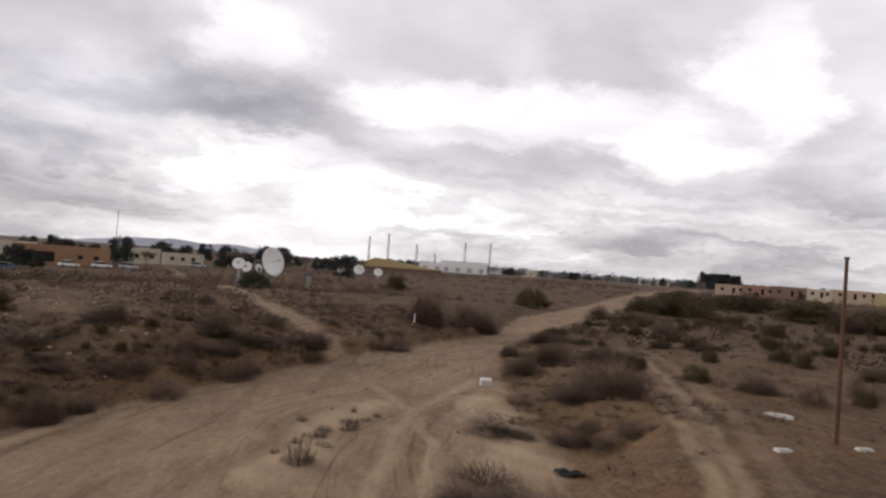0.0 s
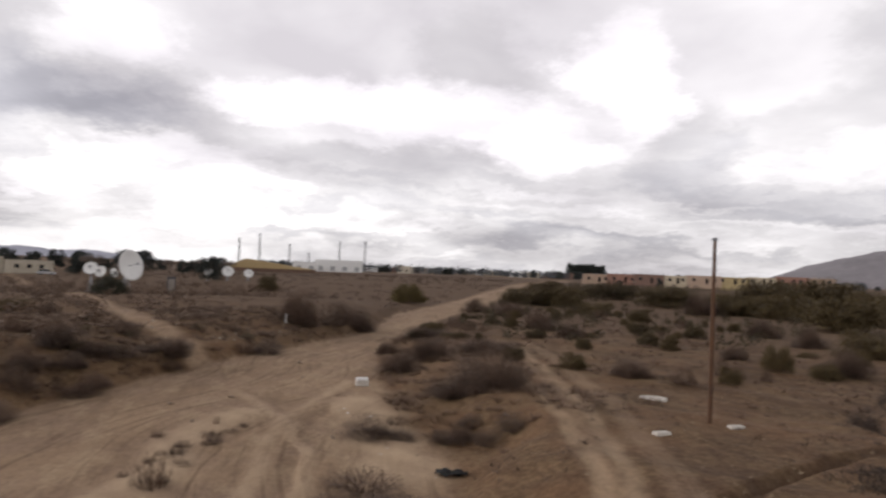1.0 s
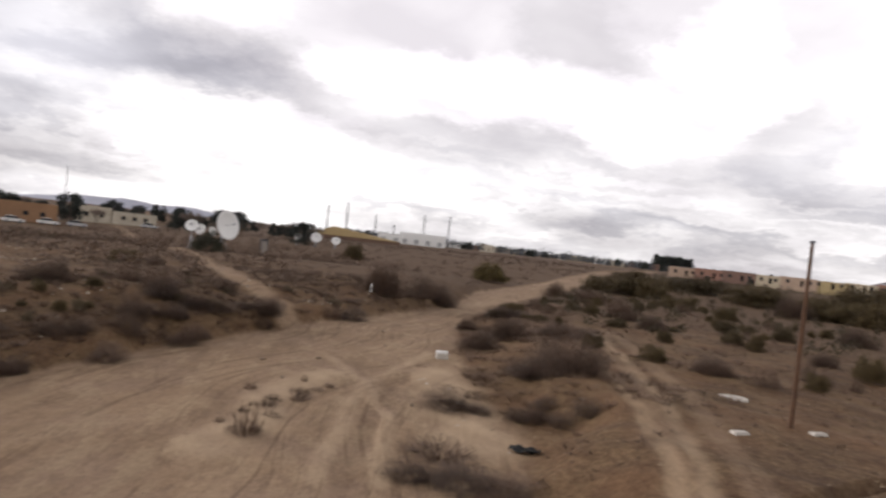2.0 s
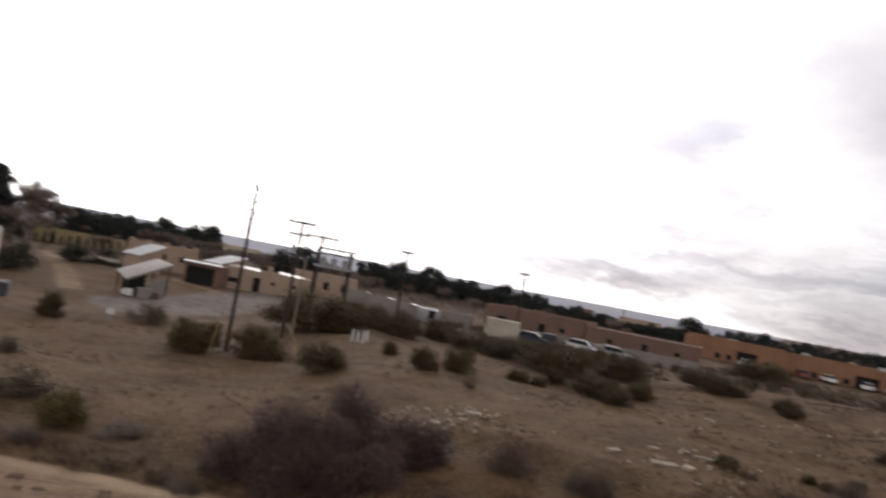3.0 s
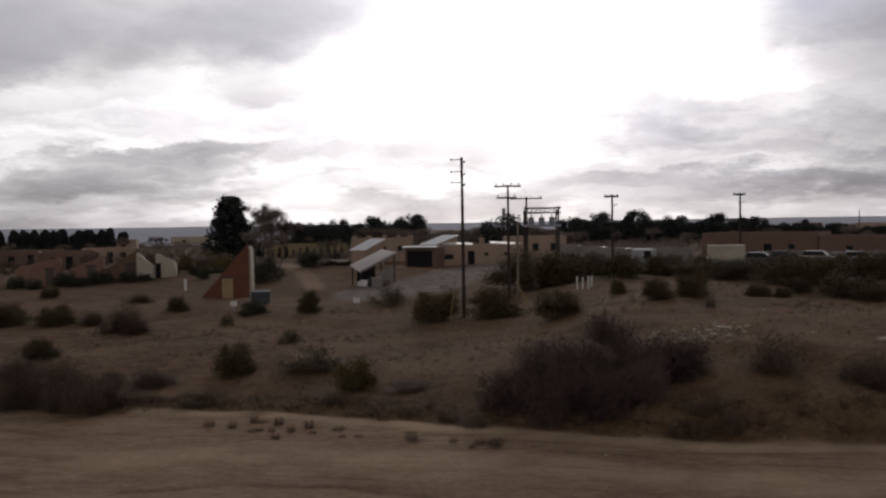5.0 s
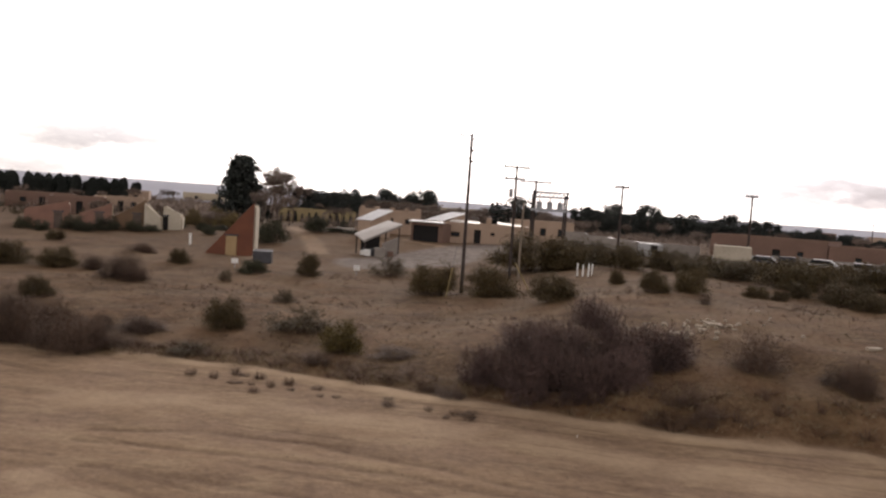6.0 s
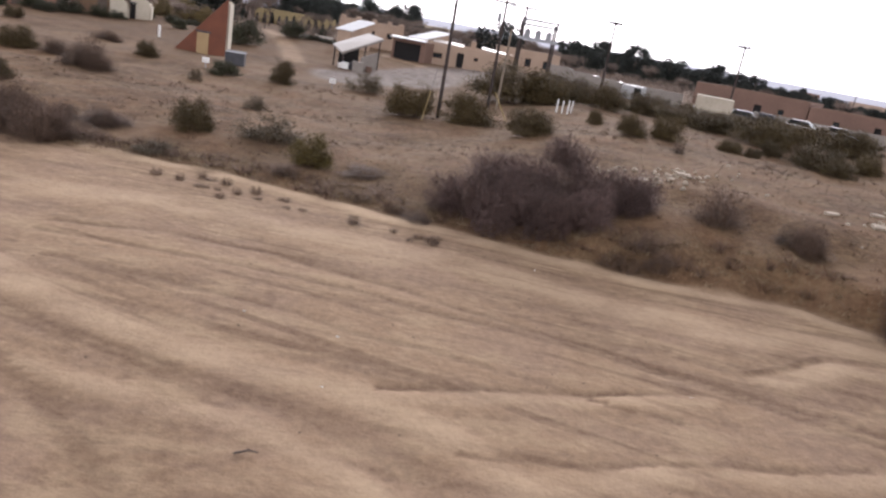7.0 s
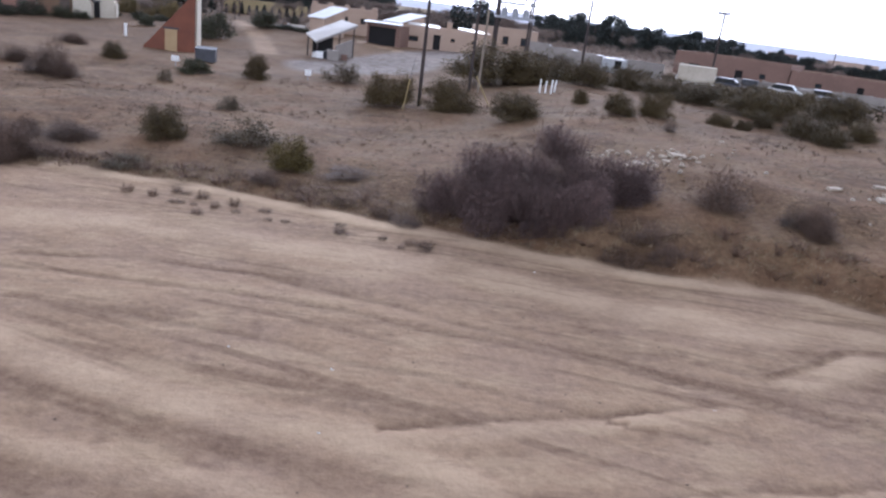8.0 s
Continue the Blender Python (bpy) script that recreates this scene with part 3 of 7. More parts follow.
mark(0.45, 0.25, 0.03, (-7.5, 10.7), (-5.6, 10.3), (-3.3, 10.0), (-1.7, 9.7), (-0.1, 8.9), (1, 8))
mark(-0.5, 0.22, -0.03, (-6.4, 10.6), (-5.2, 9.7), (-4.3, 8.9), (-3.4, 8.0), (-2.4, 6.5))
mark(-0.6, 0.09, -0.03, (1.6, 9.9), (4.3, 10.1), (6.5, 10.9), (9.4, 11.3))
mark(0.4, 0.3, 0.03, (2.6, 9.2), (4.2, 9.6), (6.0, 10.6), (9.4, 10.95))
mark(0.5, 0.7, 0.02, (-11, 20.2), (-8.2, 21.0), (-3.9, 20.4), (1.8, 19.9), (4.8, 18.6), (8.3, 17.5), (13, 17.6))
mark(0.8, 0.35, 0.06, (-12, 26.0), (-8, 25.5), (-4, 24.4), (0, 23.1), (4, 21.8), (8, 20.8), (12, 20.0), (15, 17.3), (20, 15.1), (25, 13.5))
mark(0.5, 0.3, 0.05, (39.4, -2.0), (35, -0.8), (31.5, 0.7), (26.8, 0.9), (20, 1.0))
mark(0.45, 0.3, 0.05, (36.5, 3.4), (33.5, 1.8), (31.0, 0.7), (26.8, -0.6), (20, -1.0))
mark(-0.4, 0.35, -0.05, (36, -1.8), (31.5, -0.6), (26.8, -0.1), (20, 0.1))
mark(0.7, 1.3, 0.06, (34.5, -2.4), (30.5, -3.2), (27, -3.4), (24.5, -4.2))
mark(0.65, 0.9, 0.10, (32.0, 2.6), (28.1, 4.0), (25, 4.0), (21.5, 4.6))
# eroded scarp: a trench whose dark tone paints the shade of its steep face
mark(-1.0, 0.24, -0.5, (15.9, -10.7), (16.8, -11.7), (17.6, -12.6), (19.1, -14.3), (19.7, -15.6), (20.8, -17.6), (21.8, -20.5))
mark(0.4, 0.25, -0.05, (52, -12.2), (35.3, -10.7), (25.6, -9.8), (21.1, -9.2), (17, -8.6))
mark(0.4, 0.25, -0.05, (52, -14.0), (35.2, -12.4), (24.8, -10.8), (19.8, -9.9), (16.5, -9.4))


def wheel_marks(x, y):
    """The relief and the tone, part of it painted shade, that the wheel marks and edges add to the land."""
    relief, tone = np.zeros_like(x), np.zeros_like(x)
    wx, wy = x + 0.12 * wave(x, y, 0.8, 2.0), y + 0.12 * wave(x, y, 0.9, 7.0)
    for t, half, depth, way in MARKS:
        best = np.full_like(x, 1e9)
        for (ax, ay), (bx, by) in zip(way, way[1:]):
            dx, dy = bx - ax, by - ay
            u = np.clip(((wx - ax) * dx + (wy - ay) * dy) / (dx * dx + dy * dy), 0, 1)
            best = np.minimum(best, np.hypot(wx - ax - u * dx, wy - ay - u * dy))
        k = smooth(half * 1.7, half * 0.4, best) * (0.75 + 0.35 * wave(x, y, 0.5, 1.0))
        relief += depth * k
        tone = np.where(np.abs(t * k) > np.abs(tone), t * k, tone)
    return relief, tone


def build_ground():
    gx, gy = spaced(-4500, 4500, -14, 24, 0.14, 1.03), spaced(-4500, 4500, -17, 30, 0.14, 1.03)
    x, y = np.meshgrid(gx, gy)
    relief, wear_and_shade = wheel_marks(x, y)
    z = ground_z(x, y) + relief
    nx, ny = len(gx), len(gy)
    verts = np.stack([x.ravel(), y.ravel(), z.ravel()], 1)
    i = (np.arange(ny - 1)[:, None] * nx + np.arange(nx - 1)[None, :]).ravel()
    faces = np.stack([i, i + 1, i + nx + 1, i + nx], 1)
    me = bpy.data.meshes.new("ground")
    me.vertices.add(len(verts))
    me.vertices.foreach_set("co", verts.ravel())
    me.loops.add(faces.size)
    me.loops.foreach_set("vertex_index", faces.ravel().astype(np.int32))
    me.polygons.add(len(faces))
    me.polygons.foreach_set("loop_start", np.arange(0, faces.size, 4, dtype=np.int32))
    me.polygons.foreach_set("use_smooth", np.ones(len(faces), bool))
    me.update(calc_edges=True)
    mask = sand_cover(x, y).ravel()
    me.attributes.new("sand", "FLOAT", "POINT").data.foreach_set("value", mask.astype(np.float32))
    me.attributes.new("wear_and_shade", "FLOAT", "POINT").data.foreach_set("value", wear_and_shade.ravel().astype(np.float32))
    far = ((0.5 + 0.4 * smooth(40, 80, np.degrees(np.arctan2(x, y)))) * smooth(44, 100, np.hypot(x, y)) + 0.1 * smooth(200, 420, np.hypot(x, y))) * (1 - sand_cover(x, y))
    me.attributes.new("brush", "FLOAT", "POINT").data.foreach_set("value", far.ravel().astype(np.float32))
    u = np.clip(((x + 8) * 12 + (y - 70) * 22) / 628, 0, 1)
    yard = 0.8 * smooth(5.5, 3.0, np.hypot(x + 8 - 12 * u, y - 70 - 22 * u) + 0.8 * wave(x, y, 1.7, 2.0))
    me.attributes.new("gravel", "FLOAT", "POINT").data.foreach_set("value", yard.ravel().astype(np.float32))
    across = (y - 0.5 * (np.interp(x, NX, NY) + np.interp(x, SX, SY))).ravel()
    uv = np.stack([x.ravel(), across], 1)[faces.ravel()]
    me.uv_layers.new(name="flow").data.foreach_set("uv", uv.ravel().astype(np.float32))
    me.materials.append(M["ground"])
    return tagged(new("ground", me), "graded sandy wash road between brown scrub-covered desert banks", "ground", kind="structure")


# the drive that winds past the low houses to the north
DRIVE_X, DRIVE_Y = [-8, -5.7, -2.5, 0.2, 4, 9], [95, 92.5, 88.8, 84.8, 83.5, 83]
LANE_X, LANE_Y = [-15, -16.1, -19, -22.2, -28.6], [76, 80, 90, 99, 120]


def sand_cover(x, y):
    """1 on the graded wash, side paths and the bare pale patches; 0 on scrub soil."""
    n, s = y - north_edge(x, y), south_edge(x, y) - y
    road = smooth(0.15, -0.25, n) * smooth(0.6, -0.5, s)
    # foot path up the north-east bank
    px, py = [42.5, 47, 51.7, 65.2, 92, 170, 250], [6, 8.9, 12.3, 18.8, 31, 70, 112]
    d = np.abs(y - np.interp(x, px, py)) * 0.85 + 30 * (x < 42)
    path = 0.9 * smooth(1.45, 0.6, d) * (x < 255)
    # wheel track across the southern scrub
    tx, ty = [16, 20, 29.5, 44, 60], [-9.6, -10.4, -12.0, -13.8, -15]
    t = np.abs(y - np.interp(x, tx, ty)) + 30 * (x > 58)
    track = 0.55 * smooth(0.7, 0.2, np.abs(t - 0.85))
    # yard and drive of the low buildings to the north
    yard = 0.4 * smooth(14, 8, np.hypot((x + 3) * 0.7, (y - 88) * 1.0)) + 0.25 * smooth(5, 2, np.abs(y - 66 - 0.05 * x)) * smooth(-60, -40, x) * smooth(12, 2, x)
    drive = 1.0 * smooth(2.6, 1.5, np.abs(y - np.interp(x, DRIVE_X, DRIVE_Y))) * (x > -8) * (x < 9)
    drive = np.maximum(drive, 1.0 * smooth(1.7, 0.8, np.abs(x - np.interp(y, LANE_Y, LANE_X))) * (y > 76) * (y < 120))
    yard = np.maximum(yard, drive)
    blotch = 0.22 * smooth(0.35, 0.9, wave(x, y, 4.3, 7.0)) + 0.12 * smooth(0.4, 1.0, wave(x, y, 1.4, 8.0))
    return np.clip(np.maximum.reduce([road, path, track, yard, blotch]), 0, 1)


build_ground()


# ---- plants ----
def gz(x, y):
    return float(ground_z(x, y))


def tube(path, radii):
    """Three-sided tapered stem along a path; vertices and faces."""
    verts, faces = [], []
    for k, (p, r) in enumerate(zip(path, radii)):
        for a in range(3):
            ang = a * 2.0944 + k
            verts.append((p[0] + r * math.cos(ang), p[1] + r * math.sin(ang), p[2] + r * 0.3 * math.sin(ang)))
    for k in range(len(path) - 1):
        for a in range(3):
            b = (a + 1) % 3
            faces.append((3 * k + a, 3 * k + b, 3 * k + 3 + b, 3 * k + 3 + a))
    return verts, faces


def join(lists):
    verts, faces = [], []
    for v, f in lists:
        o = len(verts)
        verts.extend(v)
        faces.extend(tuple(i + o for i in q) for q in f)
    return verts, faces


def stem_set(rng, stems, twigs, thick, droop=0.25, root=0.18, low=0.15, fork=0.3, reach=(0.08, 0.24)):
    """Stems of a bush one metre wide and one high: pieces and the points along them."""
    pieces, points = [], []
    for _ in range(stems):
        a, lift = rng.uniform(0, 6.283), rng.uniform(low, 1.0)
        out = 0.5 * math.sqrt(max(0.03, 1 - (lift * 0.93) ** 2)) * rng.uniform(0.7, 1.08)
        end = Vector((math.cos(a) * out, math.sin(a) * out, lift * rng.uniform(0.82, 1.0)))
        base = Vector((math.cos(a) * root * rng.random(), math.sin(a) * root * rng.random(), -0.04))
        mid = base.lerp(end, 0.5) + Vector((rng.uniform(-0.06, 0.06), rng.uniform(-0.06, 0.06), droop * 0.4 * rng.random()))
        pieces.append(tube([base, mid, end], [thick, thick * 0.7, thick * 0.3]))
        for _ in range(twigs):
            t = rng.uniform(fork, 0.95)
            p = mid.lerp(end, t * 2 - 1) if t > 0.5 else base.lerp(mid, t * 2)
            d = Vector((rng.uniform(-1, 1), rng.uniform(-1, 1), rng.uniform(-0.1, 1.0))).normalized() * rng.uniform(*reach)
            pieces.append(tube([p, p + d], [thick * 0.45, thick * 0.18]))
            points.extend([p + d, p + d * 0.6])
        points.extend([end, mid.lerp(end, 0.6)])
    return pieces, points


def twig_dome(rng, count, reach, thick):
    """Short crossed twigs that fill the lumpy outer shell of a dome one metre wide and one high."""
    pieces, lumps = [], [(rng.uniform(0, 6.283), rng.uniform(0.0, 1.25), rng.uniform(0.2, 0.5)) for _ in range(11)]
    for _ in range(count):
        a, e = rng.uniform(0, 6.283), math.asin(rng.random())
        d = Vector((math.cos(a) * math.cos(e), math.sin(a) * math.cos(e), math.sin(e)))
        swell = 0.58
        for la, le, ls in lumps:
            c = d.dot(Vector((math.cos(la) * math.cos(le), math.sin(la) * math.cos(le), math.sin(le))))
            swell += ls * max(0.0, c - 0.8) / 0.2
        r = min(1.12, swell) * (1.12 - 0.62 * rng.random() ** 1.2)
        p = Vector((d.x * 0.5 * r, d.y * 0.5 * r, max(0.0, d.z * 0.92 * r)))
        for _ in range(3):
            p = p + Vector((rng.gauss(0, 0.025), rng.gauss(0, 0.025), rng.gauss(0, 0.02)))
            p.z = max(0.0, p.z)
            q = (d + Vector((rng.gauss(0, 0.9), rng.gauss(0, 0.9), rng.gauss(0.25, 0.7)))).normalized() * rng.uniform(*reach)
            pieces.append(tube([p, p + q], [thick, thick * 0.4]))
    return pieces


def leaf_set(rng, points, per, size, scatter):
    pieces = []
    for p in points:
        for _ in range(per):
            c = p + Vector((rng.gauss(0, scatter), rng.gauss(0, scatter), rng.gauss(0, scatter)))
            if c.z < 0.0:
                continue
            u = Vector((rng.uniform(-1, 1), rng.uniform(-1, 1), rng.uniform(-1, 1))).normalized() * size * rng.uniform(0.6, 1.4)
            w = u.cross(Vector((rng.uniform(-1, 1), rng.uniform(-1, 1), rng.uniform(-1, 1)))).normalized() * size * rng.uniform(0.35, 0.7)
            pieces.append(([c - u, c + w, c + u, c - w], [(0, 1, 2, 3)]))
    return pieces


# kind: stems, twigs, stem thickness, leaves a point, leaf size, scatter, stem material, leaf material
PLANTS = {
    "creosote": (46, 6, 0.007, 26, 0.0155, 0.055, "dry_twig", "creosote"),
    "dry": (20, 5, 0.008, 0, 0.012, 0.05, "dry_twig", "dry_twig"),
    "tan": (80, 5, 0.009, 0, 0.02, 0.05, "tan_twig", "straw"),
    "sage": (34, 5, 0.008, 10, 0.021, 0.05, "dry_twig", "sage"),
    "lime": (40, 5, 0.008, 26, 0.02, 0.055, "dry_twig", "lime"),
    "ochre": (36, 6, 0.008, 16, 0.026, 0.06, "bark", "ochre_leaf"),
    "hedge": (34, 6, 0.008, 11, 0.028, 0.06, "bark", "green_bush"),
    "clump": (40, 7, 0.006, 0, 0.010, 0.03, "purple_twig", "purple_twig"),
}
LABELS = {
    "creosote": ("creosote_bush", "rounded olive-brown creosote bush on bare desert soil", "bush"),
    "dry": ("dry_bush", "leafless grey-brown desert bush on stony soil", "bush"),
    "tan": ("dry_weed_clump", "clump of tan dead weed stems on sand", "weeds"),
    "sage": ("sage_bush", "low grey-green sagebrush on sandy soil", "bush"),
    "lime": ("green_bush", "yellow-green rounded bush on the brown bank", "bush"),
    "ochre": ("garden_shrub", "tall yellow-brown garden shrub beside small houses", "shrub"),
    "hedge": ("hedge_bush", "dense dark green evergreen shrub by the buildings", "bush"),
}
plant_meshes = {}
plant_rng = random.Random(11)


def plant(kind, x, y, wide, tall, lift=0.0):
    """A bush that wide and tall, rooted in the ground at x, y."""
    v = plant_rng.randrange(4)
    name, label, category = LABELS[kind]
    ob = thing(name, at_ground(x, y, lift - 0.02), label, category, {"tan": "dry weed clumps"}.get(kind, "desert bushes"))
    ob.matrix_basis = pose(*at_ground(x, y, lift - 0.02), 0, 0, plant_rng.uniform(0, 360)) @ Matrix.Diagonal((wide, wide * plant_rng.uniform(0.85, 1.1), tall, 1))
    for part_name, me in plant_shape(kind, v):
        o = new(part_name, me)
        o.parent = ob
    return ob


def plant_shape(kind, v):
    """The meshes of one variant of a plant, one metre wide and high."""
    if (kind, v) not in plant_meshes:
        stems, twigs, thick, per, size, scatter, stem_mat, leaf_mat = PLANTS[kind]
        rng = random.Random(100 + 17 * v + len(kind))
        pieces, points = stem_set(rng, stems, twigs, thick, root=0.24, low=0.03, reach=(0.08, 0.26) if kind == "clump" else (0.07, 0.2))
        crown = []
        if kind in ("clump", "dry"):
            crown = twig_dome(rng, 1500 if kind == "clump" else 1700, (0.03, 0.1) if kind == "clump" else (0.025, 0.07), 0.0046 if kind == "clump" else 0.0045)
        meshes = []
        for part_name, found, material in (("branchwork", pieces, stem_mat), ("foliage", leaf_set(rng, points, per, size, scatter), leaf_mat), ("twig_crown", crown, leaf_mat)):
            if not found:
                continue
            me = bpy.data.meshes.new(part_name)
            me.from_pydata(*(lambda q: (q[0], [], q[1]))(join(found)))
            me.materials.append(M[material])
            meshes.append((part_name, me))
        plant_meshes[kind, v] = meshes
    return plant_meshes[kind, v]


def thicket(x, y):
    """A wide thicket of twiggy clumps that grow into one another."""
    ob = thing("thicket", at_ground(x, y), "wide dusky brown leafless thicket beside the sandy road", "bush")
    base = gz(x, y)
    r, crests, sprigs = random.Random(8), [], []
    spots = [(-0.4, -1.8, -0.1), (0.5, -1.9, -0.1), (1.3, -1.6, -0.05), (-1.2, -1.5, -0.1), (-2.9, 0.1, 0.0), (-2.4, -0.5, 0.0), (-1.5, -0.9, 0.0), (-0.5, -1.1, 0.0), (0.5, -1.2, 0.0), (1.5, -1.0, 0.0), (2.4, -0.6, 0.0), (3.1, 0.0, 0.0)]
    spots += [(-0.9, -1.3, 0.2), (-0.3, -1.4, 0.25), (0.4, -1.4, 0.2), (-1.6, -1.1, 0.2)]
    spots += [(-3.3, 0.3, 0.0), (-2.8, 0.3, 0.35), (-1.9, -0.3, 0.55), (-1.1, -0.6, 0.5), (-0.2, -0.7, 0.75), (0.7, -0.6, 0.8), (1.6, -0.4, 0.5), (2.5, 0.1, 0.2), (3.4, 0.2, 0.0), (3.9, 0.5, 0.0), (-2.0, 0.5, 0.75), (-0.9, 0.1, 0.75), (-0.2, 0.0, 1.05),
             (0.7, 0.1, 1.55), (1.3, 0.2, 1.35), (2.0, 0.4, 0.4), (0.4, 0.6, 1.5), (-0.8, 0.7, 0.8), (1.0, 0.8, 1.1), (-1.2, 1.0, 0.4), (0.4, 1.3, 0.5), (3.0, 0.6, 0.0)]
    for dx, dy, up in spots:
        wide = r.uniform(1.1, 1.8) if up < 1.05 else r.uniform(0.85, 1.3)
        crests.append((dx, dy, gz(x + dx, y + dy) - base + up + wide * 0.45, wide))
        dx, dy, up = dx + r.uniform(-0.25, 0.25), dy + r.uniform(-0.2, 0.2), up + (r.uniform(-0.22, 0.12) if up > 0.3 else 0.0)
        lift = gz(x + dx, y + dy) - base - 0.05 + up
        root = None
        for part_name, me in plant_shape("clump", r.randrange(4)):
            o = new("clump" if root is None else part_name, me)
            o.parent = root or ob
            if root is not None:
                continue
            root = o
            o.matrix_basis = pose(dx, dy, lift, r.uniform(-14, 14), r.uniform(-14, 14), r.uniform(0, 360)) @ Matrix.Diagonal((wide, wide, wide * r.uniform(0.75, 0.9), 1))
    # long bare shoots that stand out of the tangle
    for dx, dy, top, wide in crests:
        for _ in range(16 if dx < 2.2 else 6):
            a, steep = r.uniform(0, 6.283), r.uniform(0.5, 1.5)
            p = Vector((dx + math.cos(a) * wide * 0.25, dy + math.sin(a) * wide * 0.25, top))
            d = Vector((math.cos(a) * math.cos(steep), math.sin(a) * math.cos(steep), math.sin(steep)))
            q = p + d * r.uniform(0.35, 0.8)
            sprigs.append(tube([p, p.lerp(q, 0.5) + Vector((r.uniform(-0.05, 0.05), r.uniform(-0.05, 0.05), 0.03)), q], [0.010, 0.008, 0.003]))
            for _ in range(5):
                m = p.lerp(q, r.uniform(0.35, 0.95))
                sprigs.append(tube([m, m + Vector((r.uniform(-1, 1), r.uniform(-1, 1), r.uniform(0.1, 1))).normalized() * r.uniform(0.08, 0.22)], [0.006, 0.002]))
    mesh_part("shoot_tangle", *join(sprigs), M["purple_twig"], ob)
    for k in range(9):
        a = k * 0.7
        part("stem", rod(B(), (0.5 * math.cos(a), 0.3 * math.sin(a), -0.1), (1.5 * math.cos(a), 0.5 * math.sin(a), 0.9), 0.04, 0.015, 6), M["bark"], ob)
    return ob


def crown_leaves(rng, centre, radius, count, size, flat=1.0):
    """A clump of leaves or needle sprays round a centre."""
    out = []
    for _ in range(count):
        d = Vector((rng.gauss(0, 1), rng.gauss(0, 1), rng.gauss(0, 1) * flat)).normalized() * radius * rng.random() ** 0.4
        c = Vector(centre) + d
        u = Vector((rng.uniform(-1, 1), rng.uniform(-1, 1), rng.uniform(-0.6, 0.8))).normalized() * size * rng.uniform(0.6, 1.4)
        w = u.cross(Vector((rng.uniform(-1, 1), rng.uniform(-1, 1), rng.uniform(-1, 1)))).normalized() * size * rng.uniform(0.4, 0.8)
        out.append(([c - u, c + w, c + u, c - w], [(0, 1, 2, 3)]))
    return out


tree_meshes = {}


def tree_shape(kind, v):
    """Trunk and crown meshes of a tree one metre high."""
    if (kind, v) in tree_meshes:
        return tree_meshes[kind, v]
    rng = random.Random(500 + v * 7 + len(kind))
    wood, leaves = [], []
    if kind == "conifer":
        wood.append(tube([(0, 0, -0.02), (0.005, 0, 0.5), (0, 0, 0.97)], [0.028, 0.018, 0.004]))
        for k in range(64):
            h = 0.06 + 0.9 * k / 64
            reach = (0.36 * (1 - h) ** 0.62 + 0.02) * rng.uniform(0.75, 1.12)
            a = k * 2.4 + rng.uniform(-0.4, 0.4)
            end = Vector((math.cos(a) * reach, math.sin(a) * reach, h + 0.03))
            wood.append(tube([(0, 0, h), end], [0.006, 0.002]))
            for t in (0.35, 0.7, 1.0):
                leaves += crown_leaves(rng, Vector((0, 0, h)).lerp(end, t), 0.08, 36, 0.03)
    elif kind == "pine":
        wood.append(tube([(0, 0, -0.02), (rng.uniform(-0.03, 0.03), 0.02, 0.5), (0, 0, 0.92)], [0.03, 0.02, 0.005]))
        for k in range(38):
            h, a = rng.uniform(0.22, 0.97), rng.uniform(0, 6.283)
            reach = 0.36 * math.sqrt(max(0.05, 1 - ((h - 0.5) / 0.52) ** 2)) * rng.uniform(0.5, 1.1)
            end = Vector((math.cos(a) * reach, math.sin(a) * reach, h))
            wood.append(tube([(0, 0, h * 0.8), end], [0.01, 0.003]))
            leaves += crown_leaves(rng, end, 0.14, 125, 0.024, 0.8)
    else:
        def branch(p, d, length, r, depth):
            q = p + d * length
            wood.append(tube([p, p.lerp(q, 0.5) + Vector((rng.uniform(-1, 1), rng.uniform(-1, 1), 0)) * length * 0.06, q], [r, r * 0.8, r * 0.6]))
            if depth:
                for _ in range(rng.choice((2, 3, 3))):
                    turn = Vector((rng.uniform(-1, 1), rng.uniform(-1, 1), rng.uniform(-0.25, 0.7)))
                    branch(q, (d + turn * 0.75).normalized(), length * rng.uniform(0.62, 0.85), r * 0.6, depth - 1)
        if kind == "mesquite":
            wood.append(tube([(0, 0, -0.03), (0.01, 0, 0.08), (0, 0, 0.17)], [0.035, 0.028, 0.026]))
            for a in (0.4, 3.4, 5.0):
                branch(Vector((0, 0, 0.15)), Vector((0.55 * math.cos(a), 0.55 * math.sin(a), 1)).normalized(), 0.2, 0.02, 6)
        else:
            branch(Vector((0, 0, -0.02)), Vector((rng.uniform(-0.08, 0.08), rng.uniform(-0.08, 0.08), 1)).normalized(), 0.25, 0.022, 6)
        if kind in ("bare", "mesquite"):
            tips = [v[-1] for v, f in rng.sample(wood, min(700, len(wood)))]
            for p in tips:
                for _ in range(4):
                    d = Vector((rng.gauss(0, 1), rng.gauss(0, 1), rng.gauss(0.3, 0.8))).normalized() * rng.uniform(0.04, 0.1)
                    leaves.append(tube([p, Vector(p) + d], [0.0022, 0.0012]))
    out = []
    for part_name, found, material in (("trunk", wood, M["dark_bark"] if kind == "mesquite" else M["bark"]), ("crown", leaves, {"bare": M["far_trees"], "mesquite": M["dark_twig"]}.get(kind, M["pine"]))):
        if found:
            me = bpy.data.meshes.new(part_name)
            verts, faces = join(found)
            me.from_pydata(verts, [], faces)
            me.materials.append(material)
            out.append((part_name, me))
    tree_meshes[kind, v] = out
    return out


